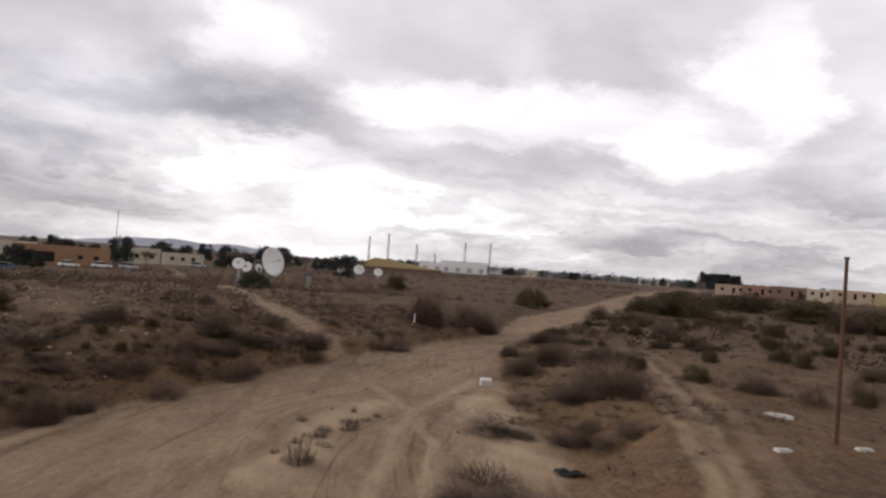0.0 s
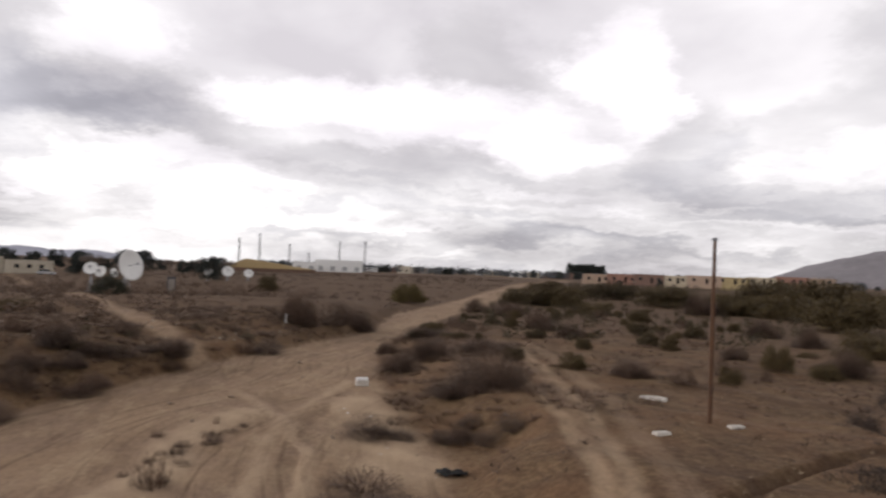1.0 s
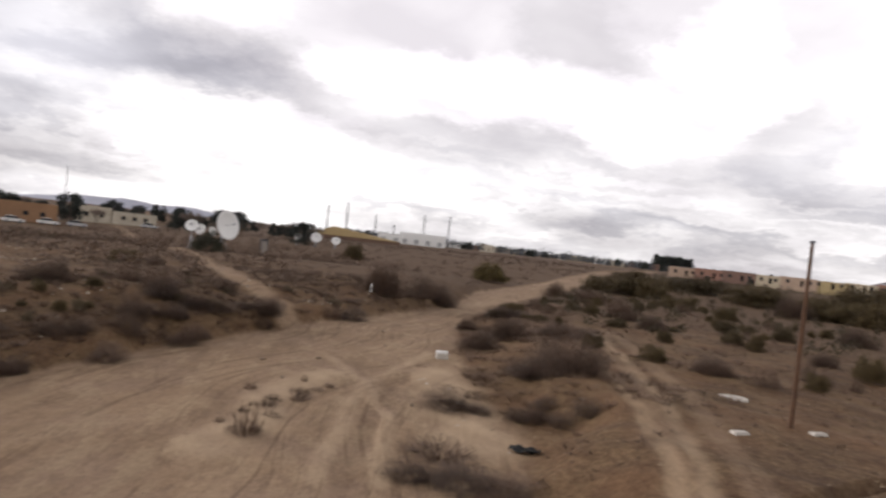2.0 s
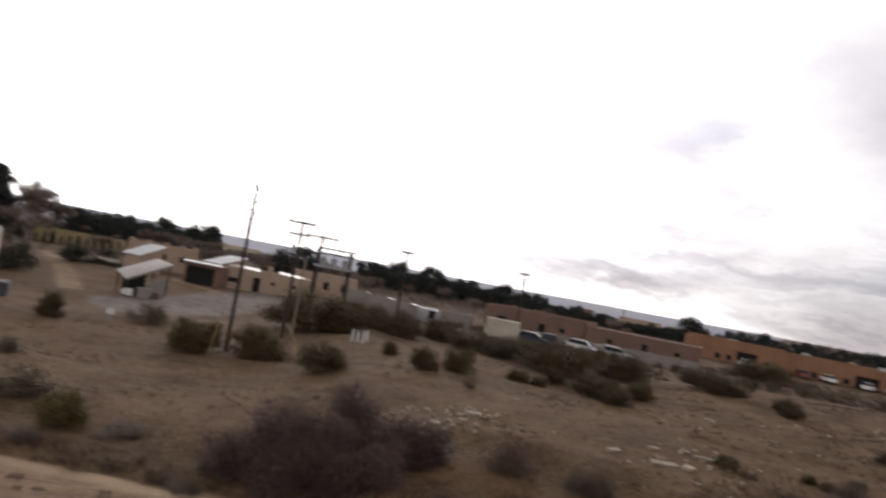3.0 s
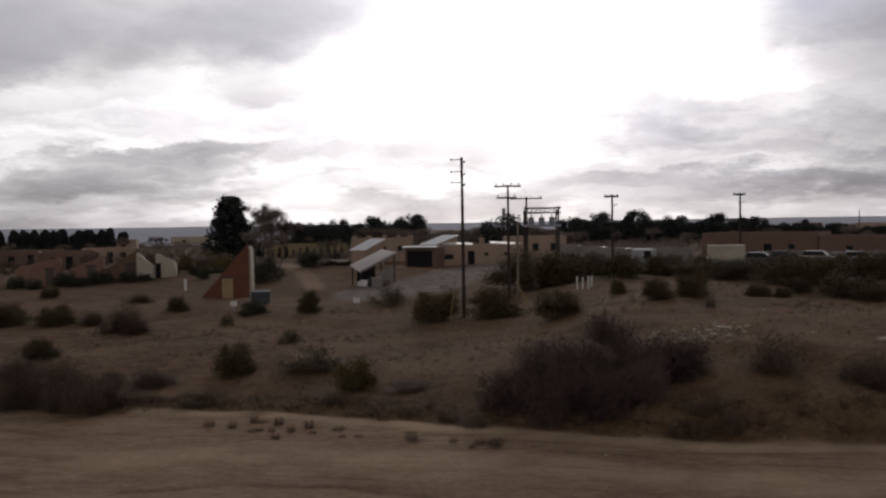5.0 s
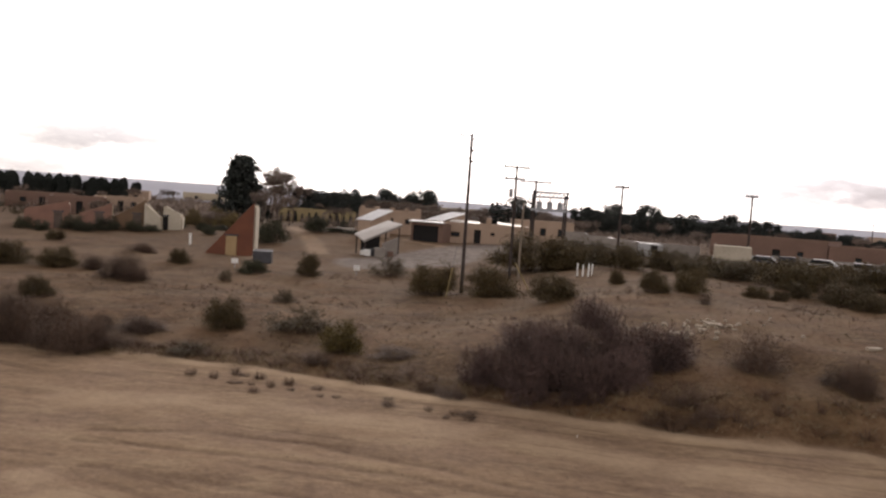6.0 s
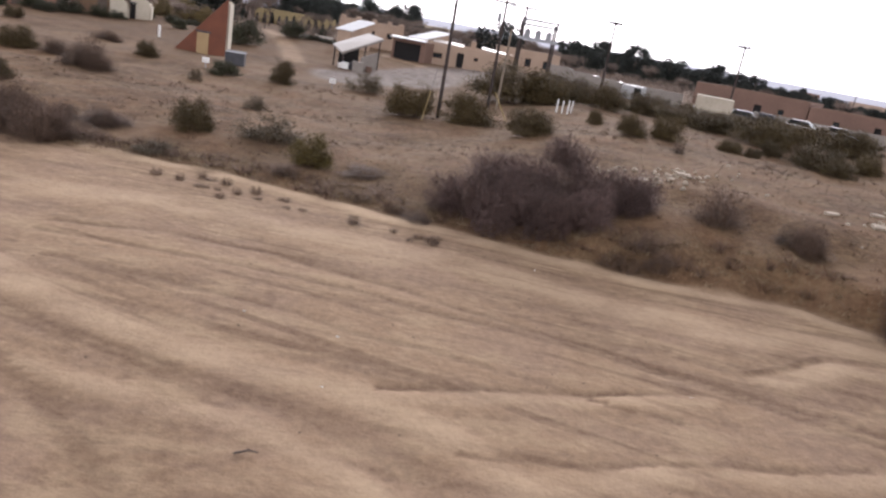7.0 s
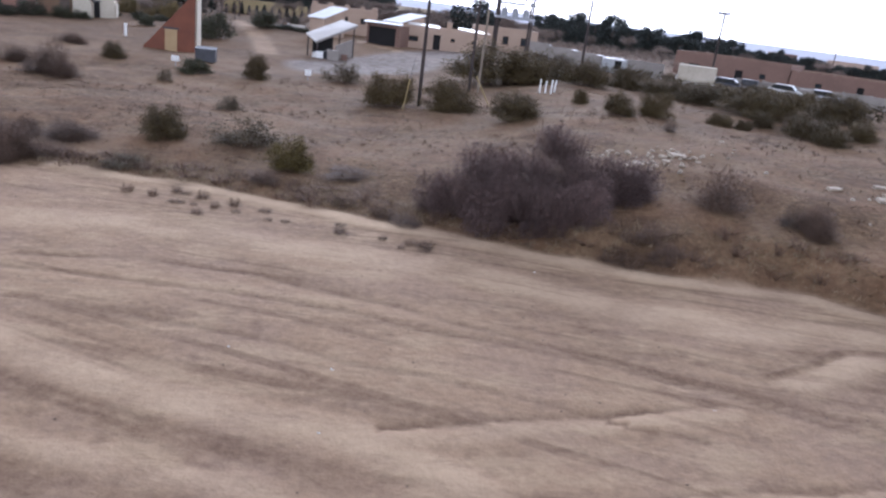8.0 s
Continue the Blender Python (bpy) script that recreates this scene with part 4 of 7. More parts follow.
def tree(kind, place, tall, wide=1.0, label="", group="", name=""):
    rng = plant_rng
    ob = thing(name or {"conifer": "conifer_tree", "pine": "pine_tree"}.get(kind, "bare_tree"), place, label, "tree", group)
    ob.matrix_basis = pose(*place, 0, 0, rng.uniform(0, 360)) @ Matrix.Diagonal((tall * wide, tall * wide, tall, 1))
    for part_name, me in tree_shape(kind, rng.randrange(3)):
        o = new(part_name, me)
        o.parent = ob
    return ob


# ---- poles and wires ----
def pole(place, tall, material, label, r=0.16, lean=(0, 0)):
    ob = thing("utility_pole", place, label, "utility pole", "utility poles")
    bm = rod(B(), (0, 0, -0.4), (lean[0], lean[1], tall), r, r * 0.68, 10)
    part("shaft", bm, material, ob)
    return ob


def crossarm(parent, z, length, turn, insulators=3, offset=0.0, deep=0.14):
    c, s = math.cos(radians(turn)), math.sin(radians(turn))
    a, b = (-length / 2 + offset), (length / 2 + offset)
    arm = part("crossarm", box(B(), (length, 0.11, deep), (c * offset - s * 0.18, s * offset + c * 0.18, z), (0, 0, turn), 0.015), M["pole"], parent)
    for k in range(insulators):
        u = a + 0.15 + (b - a - 0.3) * k / max(1, insulators - 1)
        bm = rod(B(), (0, 0, 0), (0, 0, 0.12), 0.03, 0.03, 6)
        rod(bm, (0, 0, 0.1), (0, 0, 0.2), 0.07, 0.045, 8)
        o = part("insulator", bm, M["ceramic"], arm)
        o.location = (c * u - s * 0.18, s * u + c * 0.18, z + 0.07)
    return arm


def wire(name, a, b, sag, label="thin dark overhead power line between two poles"):
    """A hanging cable from a to b as a thin tube."""
    a, b = Vector(a), Vector(b)
    path = [a.lerp(b, t / 14) - Vector((0, 0, sag * 4 * (t / 14) * (1 - t / 14))) for t in range(15)]
    ob = mesh_part(name, *tube(path, [0.012] * 15), M["dark_steel"])
    return tagged(ob, label, "power line", "overhead lines")


p1 = pole((0.25, 51.0, gz(0.25, 51) - 0.05), 10.1 - gz(0.25, 51), M["pole"], "tall dark wooden utility pole with three side brackets", 0.14)
top1 = 10.1 - gz(0.25, 51)
for k, dz in enumerate((0.15, 1.0, 1.75)):
    bm = rod(B(), (0, 0, top1 - dz), (-0.75, 0.05, top1 - dz - 0.02), 0.035, 0.03, 6)
    arm = part("bracket", bm, M["dark_steel"], p1)
    part("insulator", rod(B(), (-0.75, 0.05, top1 - dz - 0.06), (-0.75, 0.05, top1 - dz + 0.08), 0.06, 0.04), M["ceramic"], arm)
    part("insulator", rod(B(), (0.12, 0, top1 - dz - 0.25), (0.22, 0, top1 - dz - 0.1), 0.07, 0.05), M["ceramic"], arm)

p2 = pole((4.1, 60.0, gz(4.1, 60)), 8.5 - gz(4.1, 60), M["pole"], "wooden utility pole with two wide crossarms", 0.13)
h2 = 8.5 - gz(4.1, 60)
crossarm(p2, h2 - 0.1, 2.2, 4, 4)
crossarm(p2, h2 - 1.05, 1.7, 4, 2, -0.1)
bm = rod(B(), (-0.35, 0.2, h2 - 2.6), (-0.35, 0.2, h2 - 1.9), 0.16, 0.16, 10)
part("transformer", bm, M["steel"], p2, "small grey pole transformer")

stub = thing("wooden_post", (4.75, 59.2, gz(4.75, 59.2)), "pale bare wooden post beside the utility pole", "post")
part("shaft", rod(B(), (0, 0, -0.3), (0.05, 0, 6.3), 0.1, 0.08, 10), M["grey_wood"], stub)

for x, y, z, text in ((17.0, 80.5, 8.2, "plain wooden utility pole with a short crossarm"), (35.2, 91.5, 8.5, "leaning wooden utility pole with a short crossarm and lamp bracket")):
    o = pole((x, y, gz(x, y)), z - gz(x, y), M["pole"], text, 0.15)
    crossarm(o, z - gz(x, y) - 0.15, 1.7, 12, 3, 0.0, 0.22)
    part("bracket", rod(B(), (0, 0, z - gz(x, y) - 1.2), (0.55, 0.05, z - gz(x, y) - 1.05), 0.04, 0.03, 6), M["dark_steel"], o)

pole((86.0, 158.0, gz(86, 158)), 7.6, M["pole"], "slim dark pole far beyond the long brown building", 0.12)
# guy guards on the two front poles
for x0, y0, x1, y1, z1 in ((-0.75, 48.0, -0.45, 48.6, 1.9), (5.0, 50.2, 3.95, 51.6, 1.75)):
    o = thing("guy_wire_guard", at_ground(x0, y0), "yellow plastic guard on a slanting guy wire", "guy guard", "guy guards")
    part("guard", rod(B(), (0, 0, -0.1), (x1 - x0, y1 - y0, z1), 0.04, 0.04, 8), M["yellow_plastic"], o)
    part("wire", rod(B(), ((x1 - x0) * 0.98, (y1 - y0) * 0.98, z1), ((x1 - x0) * 1.7, (y1 - y0) * 1.7, z1 * 1.75), 0.012, 0.012, 5), M["dark_steel"], o)

# the substation gantry
sub = thing("substation_gantry", (8.9, 77.0, gz(8.9, 77)), "small steel substation gantry with transformers on wooden posts", "substation")
gh = 7.0 - gz(8.9, 77)
for u, v in ((-1.75, 0), (1.7, 0), (-1.75, 1.8), (1.7, 1.8)):
    part("post", rod(B(), (u, v, -0.3), (u, v, gh if v == 0 else gh - 0.3), 0.12, 0.1, 8), M["pole"], sub)
bm = B()
for dz in (0.0, -0.5):
    box(bm, (3.9, 0.16, 0.16), (0, -0.14, gh - 0.15 + dz))
for k in range(8):
    a = -1.8 + k * 0.46
    rod(bm, (a, -0.12, gh - 0.65), (a + 0.46, -0.12, gh - 0.15), 0.05, 0.05, 5)
part("truss", bm, M["dark_steel"], sub)
part("platform", box(box(B(), (3.9, 1.9, 0.12), (0, 0.9, gh - 2.0)), (3.9, 0.1, 0.25), (0, -0.1, gh - 2.0)), M["steel"], sub)
for k in range(3):
    bm = rod(B(), (-1.1 + k * 1.1, 0.7, gh - 1.95), (-1.1 + k * 1.1, 0.7, gh - 1.1), 0.32, 0.32, 12)
    tr = part("transformer", bm, M["steel"], sub, "grey cylindrical transformer")
    part("bushing", rod(B(), (-1.1 + k * 1.1, 0.7, gh - 1.1), (-1.1 + k * 1.1, 0.7, gh - 0.75), 0.08, 0.05, 8), M["ceramic"], tr)
p_sub = pole((7.3, 77.6, gz(7.3, 77.6)), 8.1 - gz(7.3, 77.6), M["pole"], "wooden utility pole with one wide crossarm at the substation", 0.15)
crossarm(p_sub, 7.9 - gz(7.3, 77.6), 3.4, 3, 4)

for k, (a, b) in enumerate((((-0.5, 51, 9.95), (3.1, 60, 8.5)), ((-0.5, 51, 9.1), (4.1, 60, 8.5)), ((3.1, 60, 8.5), (5.8, 77.5, 8.0)), ((5.0, 60, 8.5), (8.8, 77.5, 8.0)))):
    wire("power_line", a, b, 0.35)

# the orange pole by the southern track
op = pole((25.0, -15.1, gz(25, -15.1)), 7.9 - gz(25, -15.1), M["new_pole"], "orange-brown bare wooden pole standing in scrub", 0.09)
part("cap", rod(B(), (0, 0, 7.86 - gz(25, -15.1)), (0, 0, 7.95 - gz(25, -15.1)), 0.1, 0.09, 10), M["dark_steel"], op)

for k in range(4):
    x, y = 9.1 + 0.36 * k, 56.2 - 0.35 * (k % 3)
    o = thing("bollard", at_ground(x, y), "white painted steel pipe bollard in bare soil", "bollard", "white bollards")
    part("post", rod(B(), (0, 0, -0.2), (0.02 * (k - 1), 0, 0.95 - 0.1 * (k % 2)), 0.06, 0.06, 10), M["white"], o)
    part("cap", rod(B(), (0.02 * (k - 1), 0, 0.94 - 0.1 * (k % 2)), (0.02 * (k - 1), 0, 1.0 - 0.1 * (k % 2)), 0.058, 0.025, 10), M["white"], o)


# ---- buildings ----
def frame_ring(w, h, bar, deep, centre):
    """A rectangular frame in one piece."""
    bm = B()
    loops = []
    for y in (-deep / 2, deep / 2):
        for inset in (0.002, bar):
            a, b = w / 2 - inset, h / 2 - inset
            loops.append([bm.verts.new((centre[0] + p, centre[1] + y, centre[2] + q)) for p, q in ((-a, -b), (a, -b), (a, b), (-a, b))])
    for p, q in ((0, 1), (1, 3), (3, 2), (2, 0)):
        for k in range(4):
            n = (k + 1) % 4
            bm.faces.new((loops[p][k], loops[p][n], loops[q][n], loops[q][k]))
    bmesh.ops.recalc_face_normals(bm, faces=bm.faces)
    return bm


def front_wall(length, height, thick, openings):
    """A wall along x with real openings (u, width, sill, head), in one piece, its outer face at y = 0."""
    us, zs = {-length / 2, length / 2}, {0.0, height}
    for u, w, sill, head in openings:
        us |= {round(u - w / 2, 4), round(u + w / 2, 4)}
        zs |= {round(sill, 4), round(head, 4)}
    us, zs = sorted(us), sorted(zs)
    bm, grid = B(), {}
    for i, u in enumerate(us):
        for j, z in enumerate(zs):
            grid[i, j] = bm.verts.new((u, 0, z))
    for i in range(len(us) - 1):
        for j in range(len(zs) - 1):
            cu, cz = (us[i] + us[i + 1]) / 2, (zs[j] + zs[j + 1]) / 2
            if not any(abs(cu - u) < w / 2 and sill < cz < head for u, w, sill, head in openings):
                bm.faces.new((grid[i, j], grid[i + 1, j], grid[i + 1, j + 1], grid[i, j + 1]))
    out = bmesh.ops.extrude_face_region(bm, geom=bm.faces[:])
    bmesh.ops.translate(bm, verts=[v for v in out["geom"] if isinstance(v, bmesh.types.BMVert)], vec=(0, thick, 0))
    bmesh.ops.delete(bm, geom=[v for v in bm.verts if not v.link_faces], context="VERTS")
    bmesh.ops.recalc_face_normals(bm, faces=bm.faces)
    return bm


def low_building(name, place, turn, length, depth, height, wall, roof, label, openings=(), parapet=0.35, category="building", rise=0.0, doors=M["dark"], group="", down=0.6, frames=M["old_brown"]):
    """A flat-roofed block whose front faces -y: walls, roof, windows and doors set into real openings."""
    ob = thing(name, place, label, category, group, turn)
    part("wall", front_wall(length, height + parapet, 0.3, openings), wall, ob)
    for size, centre in (((0.3, depth - 0.6, height + parapet), (-length / 2 + 0.15, depth / 2, (height + parapet) / 2)),
                         ((0.3, depth - 0.6, height + parapet), (length / 2 - 0.15, depth / 2, (height + parapet) / 2)),
                         ((length, 0.3, height + parapet), (0, depth - 0.15, (height + parapet) / 2))):
        part("wall", box(B(), size, centre), wall, ob)
    part("plinth", box(B(), (length, depth, down), (0, depth / 2, -down / 2 - 0.003)), wall, ob)
    part("roof", box(B(), (length - 0.61, depth - 0.61, 0.2), (0, depth / 2, height - 0.1)), roof, ob)
    for u, w, sill, head in openings:
        if sill > 0.05:
            win = part("window", frame_ring(w, head - sill, 0.07, 0.1, (u, 0.12, (sill + head) / 2)), frames, ob)
            part("pane", box(B(), (w - 0.01, 0.03, head - sill - 0.17), (u, 0.16, (sill + head) / 2)), M["glass"], win)
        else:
            # the default near-black leaf carries the shade of an open doorway in its colour
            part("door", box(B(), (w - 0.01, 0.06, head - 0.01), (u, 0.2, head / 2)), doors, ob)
    return ob


def wedge_house(place, turn, width, low, high, depth, face, side, label, door=None, leaf="wood_door"):
    """A house whose front wall rises from a low end to a tall end under one sloping roof."""
    ob = thing("wedge_house", place, label, "house", "wedge-shaped houses", turn)
    w = width / 2
    bm = slab(B(), [(-w, 0, -0.5), (w, 0, -0.5), (w, 0, high), (-w, 0, low)], (0, 1, 0), 0.35)
    part("front_wall", bm, face, ob)
    part("side_wall", box(B(), (0.3, depth, high), (w - 0.15 + 0.16, depth / 2 + 0.36, high / 2 - 0.5)), side, ob)
    run = math.hypot(width, high - low)
    ang = math.degrees(math.atan2(high - low, width))
    part("roof", box(B(), (run, depth, 0.18), (0, depth / 2 + 0.36, (low + high) / 2 - 0.35), (0, -ang, 0)), M["tan"], ob)
    part("back_wall", slab(B(), [(-w, depth + 0.37, -0.5), (w - 0.2, depth + 0.37, -0.5), (w - 0.2, depth + 0.37, high - 0.4), (-w, depth + 0.37, low)], (0, 1, 0), 0.25), face, ob)
    if door:
        u, dw, dh = door
        d = part("door", box(B(), (dw, 0.08, dh), (u, -0.045, dh / 2 - 0.1), (0, 0, 0), 0.01), M[leaf], ob)
        part("lintel", box(B(), (dw + 0.3, 0.1, 0.15), (u, -0.05, dh)), M["dark_steel"], d)
    return ob


wedge_house((-22.9, 70.6, gz(-22.9, 70.6)), 9, 4.5, 0.15, 5.3, 2.7, M["rust_brick"], M["cream"], "rust-red triangular stucco house end with a pale side wall", (0.2, 1.05, 2.0))
wedge_house((-42.0, 89.2, gz(-42, 89.6)), 24, 4.3, 1.0, 3.7, 3.5, M["old_brown"], M["cream"], "brown stucco wedge house with a cream end wall", (1.2, 1.0, 2.0), "bark")
wedge_house((-38.9, 89.5, gz(-38.9, 89.5)), 16, 1.9, 3.3, 1.7, 2.6, M["cream"], M["cream"], "narrow cream stucco wedge house with a tall corner")
wedge_house((-37.1, 91.2, gz(-37.1, 91.2)), 16, 2.1, 3.0, 2.1, 2.8, M["cream"], M["cream"], "small cream stucco wedge house with a dark door", (-0.75, 0.6, 1.8), "dark")
wedge_house((-49.0, 83.8, gz(-49, 84)), 28, 4.6, 2.1, 3.3, 4.0, M["pink"], M["pink"], "faded pink stucco wedge house with a brown door", (1.2, 0.9, 2.0), "bark")
wedge_house((-44.6, 86.6, gz(-44.6, 88)), 28, 3.6, 1.6, 3.2, 4.0, M["pink"], M["tan"], "pink stucco wedge house beside shrubs", (0.4, 0.9, 2.0), "bark")

# the low adobe yard with metal roofs
def lean_to(name, place, turn, width, depth, front, back, wall, roof, label, category="house", group=""):
    """A block whose single roof slope rises from the front eave to the back wall; heights above its base."""
    ob = thing(name, place, label, category, group, turn)
    w = width / 2
    part("front_wall", box(B(), (width, 0.25, front + 0.4), (0, 0.125, front / 2 - 0.2)), wall, ob)
    part("back_wall", box(B(), (width, 0.25, back + 0.4), (0, depth - 0.125, back / 2 - 0.2)), wall, ob)
    for side in (-1, 1):
        edge = [(side * w, 0.255, -0.4), (side * w, depth - 0.255, -0.4), (side * w, depth - 0.255, back - 0.06), (side * w, 0.255, front)]
        part("side_wall", slab(B(), edge, (-side, 0, 0), 0.25), wall, ob)
    run, ang = math.hypot(depth + 0.5, back - front), math.degrees(math.atan2(back - front, depth))
    sheet = part("roof", box(B(), (width + 0.4, run, 0.1), (0, depth / 2, (front + back) / 2 + 0.07), (ang, 0, 0), 0.015), roof, ob)
    for k in range(5):
        part("seam", box(B(), (0.05, run - 0.02, 0.05), (-w + width * (k + 0.5) / 5, depth / 2, (front + back) / 2 + 0.14), (ang, 0, 0)), roof, sheet)
    return ob


lean_to("adobe_house", (-13.0, 94.2, gz(-13.3, 94)), -39, 2.5, 3.5, 2.15, 3.4, M["adobe"], M["roof_white"], "pink-tan adobe block with a white sloping metal roof")
hb2 = low_building("adobe_house", (-11.0, 105.8, gz(-11, 105.8)), 5, 9.0, 6, 3.2, M["adobe"], M["tan"], "flat-roofed adobe house with lumps along its parapet", ((-1.6, 0.7, 1.5, 2.3), (0.2, 0.7, 1.5, 2.3), (2.6, 0.8, 1.5, 2.3)), 0.2)
for u, w in ((-4.0, 0.7), (-1.9, 0.8), (0.3, 0.7), (2.4, 0.6), (4.05, 0.8)):
    part("merlon", box(B(), (w, 0.34, 0.45), (u, 0.16, 3.62), (0, 0, 0), 0.08), M["adobe"], hb2)

cp = thing("carport", (-9.7, 79.4, gz(-9.7, 79.4)), "carport with a sloping dusty white metal roof on posts", "carport")
cz = gz(-9.7, 79.4)
bm = slab(B(), [(-2.1, -0.9, 0.98 - cz), (-0.83, -2.7, 0.42 - cz), (2.87, 1.1, 2.24 - cz), (0.99, 3.1, 2.5 - cz)], (0, 0, 1), 0.12)
sheet = part("roof", bm, M["roof_pale"], cp)
part("fascia", slab(B(), [(-0.82, -2.73, 0.3 - cz), (2.88, 1.07, 2.12 - cz), (2.88, 1.07, 2.32 - cz), (-0.82, -2.73, 0.5 - cz)], (0.02, -0.03, 0), 1.0), M["block"], sheet)
for u, v, h in ((-1.85, -0.8, 2.05), (-0.7, -2.3, 1.6), (2.55, 1.1, 3.25), (0.9, 2.8, 3.5)):
    part("post", box(B(), (0.14, 0.14, h + 0.3), (u, v, h / 2 - 0.15)), M["pole"], cp)
part("side_panel", slab(B(), [(1.0, -0.7, -0.2), (2.5, 1.0, -0.2), (2.5, 1.0, 2.0), (1.0, -0.7, 1.3)], (-0.6, 0.5, 0), 0.15), M["block"], cp)
# black sheet in place of the shade under the carport roof
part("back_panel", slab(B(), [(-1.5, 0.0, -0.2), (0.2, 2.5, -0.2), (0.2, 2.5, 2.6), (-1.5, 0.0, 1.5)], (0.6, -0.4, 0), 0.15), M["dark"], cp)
for u, v, s, mat, what in ((-0.4, -2.6, 0.7, "white", "white"), (0.9, -2.2, 1.1, "block", "grey"), (-0.9, -2.2, 0.5, "white", "white"), (0.3, -1.6, 0.8, "dark_steel", "dark"), (1.9, -0.9, 0.6, "brown", "brown")):
    x, y = -9.7 + u, 79.4 + v
    o = thing("storage_box", at_ground(x, y), what + " storage box standing by the carport", "box", "carport boxes", 12)
    part("body", box(B(), (s, s * 0.8, s * 0.85), (0, 0, s * 0.425), (0, 0, 0), 0.02), M[mat], o)
    part("lid", box(B(), (s * 1.04, s * 0.84, 0.05), (0, 0, s * 0.875)), M[mat], o)

hb = low_building("adobe_house", (-4.9, 94.7, gz(-4.9, 94.7)), -23, 4.6, 4.6, 2.55, M["brown"], M["roof_pale"], "dark-fronted adobe house with a pale canopy edge", ((-0.2, 3.7, 0, 2.2),), 0.05)
part("canopy", box(B(), (4.9, 0.9, 0.14), (0, -0.2, 2.72), (7, 0, 0), 0.02), M["roof_white"], hb, "pale metal canopy")
lean_to("adobe_house", (-4.0, 97.0, gz(-4, 97) + 1.0), -39, 2.5, 4.6, 1.75, 2.8, M["adobe"], M["roof_white"], "upper adobe room with a white sloping metal roof")
hd = low_building("adobe_house", (2.9, 95.9, gz(2.9, 96)), -2, 11.0, 6, 2.35, M["adobe"], M["tan"], "long low adobe house with dark doorways", ((-4.2, 1.4, 0.7, 1.4), (-1.2, 0.9, 0, 1.8), (0.8, 0.6, 1.1, 1.6), (3.4, 0.6, 1.1, 1.6)), 0.25)
part("roof_cover", box(B(), (4.0, 2.4, 0.16), (-3.0, 1.5, 2.72), (5, 3, 0), 0.03), M["roof_pale"], hd, "pale metal roof sheet")
part("roof_cover", box(B(), (3.4, 2.2, 0.14), (3.0, 1.5, 2.7), (5, 4, 0), 0.03), M["roof_pale"], hd, "pale metal roof sheet")
part("chimney", box(B(), (0.7, 0.7, 1.0), (0.2, 1.6, 2.95), (0, 0, 0), 0.08), M["adobe"], hd)
low_building("concrete_block_house", (11.5, 108.0, gz(11.5, 108)), 0, 9.0, 6, 2.9, M["adobe"], M["tan"], "tan flat-roofed block with dark windows behind the gantry", ((-2.6, 0.9, 1.0, 2.2), (0.0, 0.9, 1.0, 2.2), (2.6, 0.9, 1.0, 2.2)), 0.3)

# the yard wall, tank and long brown building further right
def block_wall(a, b, height, material, label):
    a, b = Vector((*a, 0)), Vector((*b, 0))
    d = b - a
    n = max(1, round(d.length / 3.0))
    ob = thing("yard_wall", at_ground(a.x, a.y), label, "wall", "yard walls", math.degrees(math.atan2(d.y, d.x)))
    base = gz(a.x, a.y)
    for k in range(n):
        q = a.lerp(b, (k + 0.5) / n)
        lift = gz(q.x, q.y) - base
        part("panel", box(B(), (d.length / n - 0.24, 0.18, height + 0.5), ((k + 0.5) * d.length / n, 0, lift + height / 2 - 0.25)), material, ob)
        part("pier", box(B(), (0.3, 0.28, height + 0.6), (k * d.length / n, 0, lift + height / 2 - 0.2)), material, ob)
    return ob


block_wall((13.5, 100.2), (31.5, 97.9), 2.0, M["block"], "long grey concrete block yard wall")
block_wall((34, 96), (58, 84), 1.5, M["block"], "grey block yard wall along scrub")
tank = thing("storage_container", (31.5, 86.3, gz(31.5, 86.3) + 0.55), "cream steel storage container standing in scrub", "container", turn=-18)
part("body", box(B(), (4.1, 2.2, 1.75), (0, 0, 0.95), (0, 0, 0), 0.04), M["cream"], tank)
part("pad", box(B(), (4.2, 2.3, 0.9), (0, 0, -0.38)), M["concrete"], tank)
for k in range(9):
    part("rib", box(B(), (0.06, 0.05, 1.6), (-1.9 + k * 0.475, -1.12, 0.95)), M["cream"], tank)
low_building("long_building", (47.6, 116.8, gz(46, 116) - 0.1), -37, 17.5, 10, 3.5, M["brown"], M["tan"], "long low brown stucco building with a pale roof edge",
             ((-5.6, 1.8, 1.0, 2.1), (1.5, 1.2, 0, 2.0), (5.0, 1.0, 1.1, 2.0)), 0.25)
low_building("long_building", (62.0, 106.0, gz(62, 106) - 0.1), -34, 18, 9, 2.9, M["brown"], M["tan"], "long low brown stucco wing with small windows", ((-5.0, 1.0, 0.9, 1.7), (0.5, 0.9, 0, 1.9), (5.5, 1.0, 0.9, 1.7)), 0.2)

for x, y, tn, w, d, h, text in ((16.6, 104.5, -6, 2.0, 2.0, 1.6, "small shed with a bright white roof behind the block wall"), (20.6, 105.0, -6, 1.8, 2.0, 1.5, "small shed with a bright white roof behind the block wall"), (24.6, 96.6, -8, 3.0, 2.6, 1.25, "pale grey shed beside the yard wall")):
    low_building("garden_shed", (x, y, gz(x, y) + 0.5), tn, w, d, h, M["pale_block"], M["roof_white"], text, ((0.4, 0.9, 0, h - 0.22),), -0.06, category="shed", down=1.0)

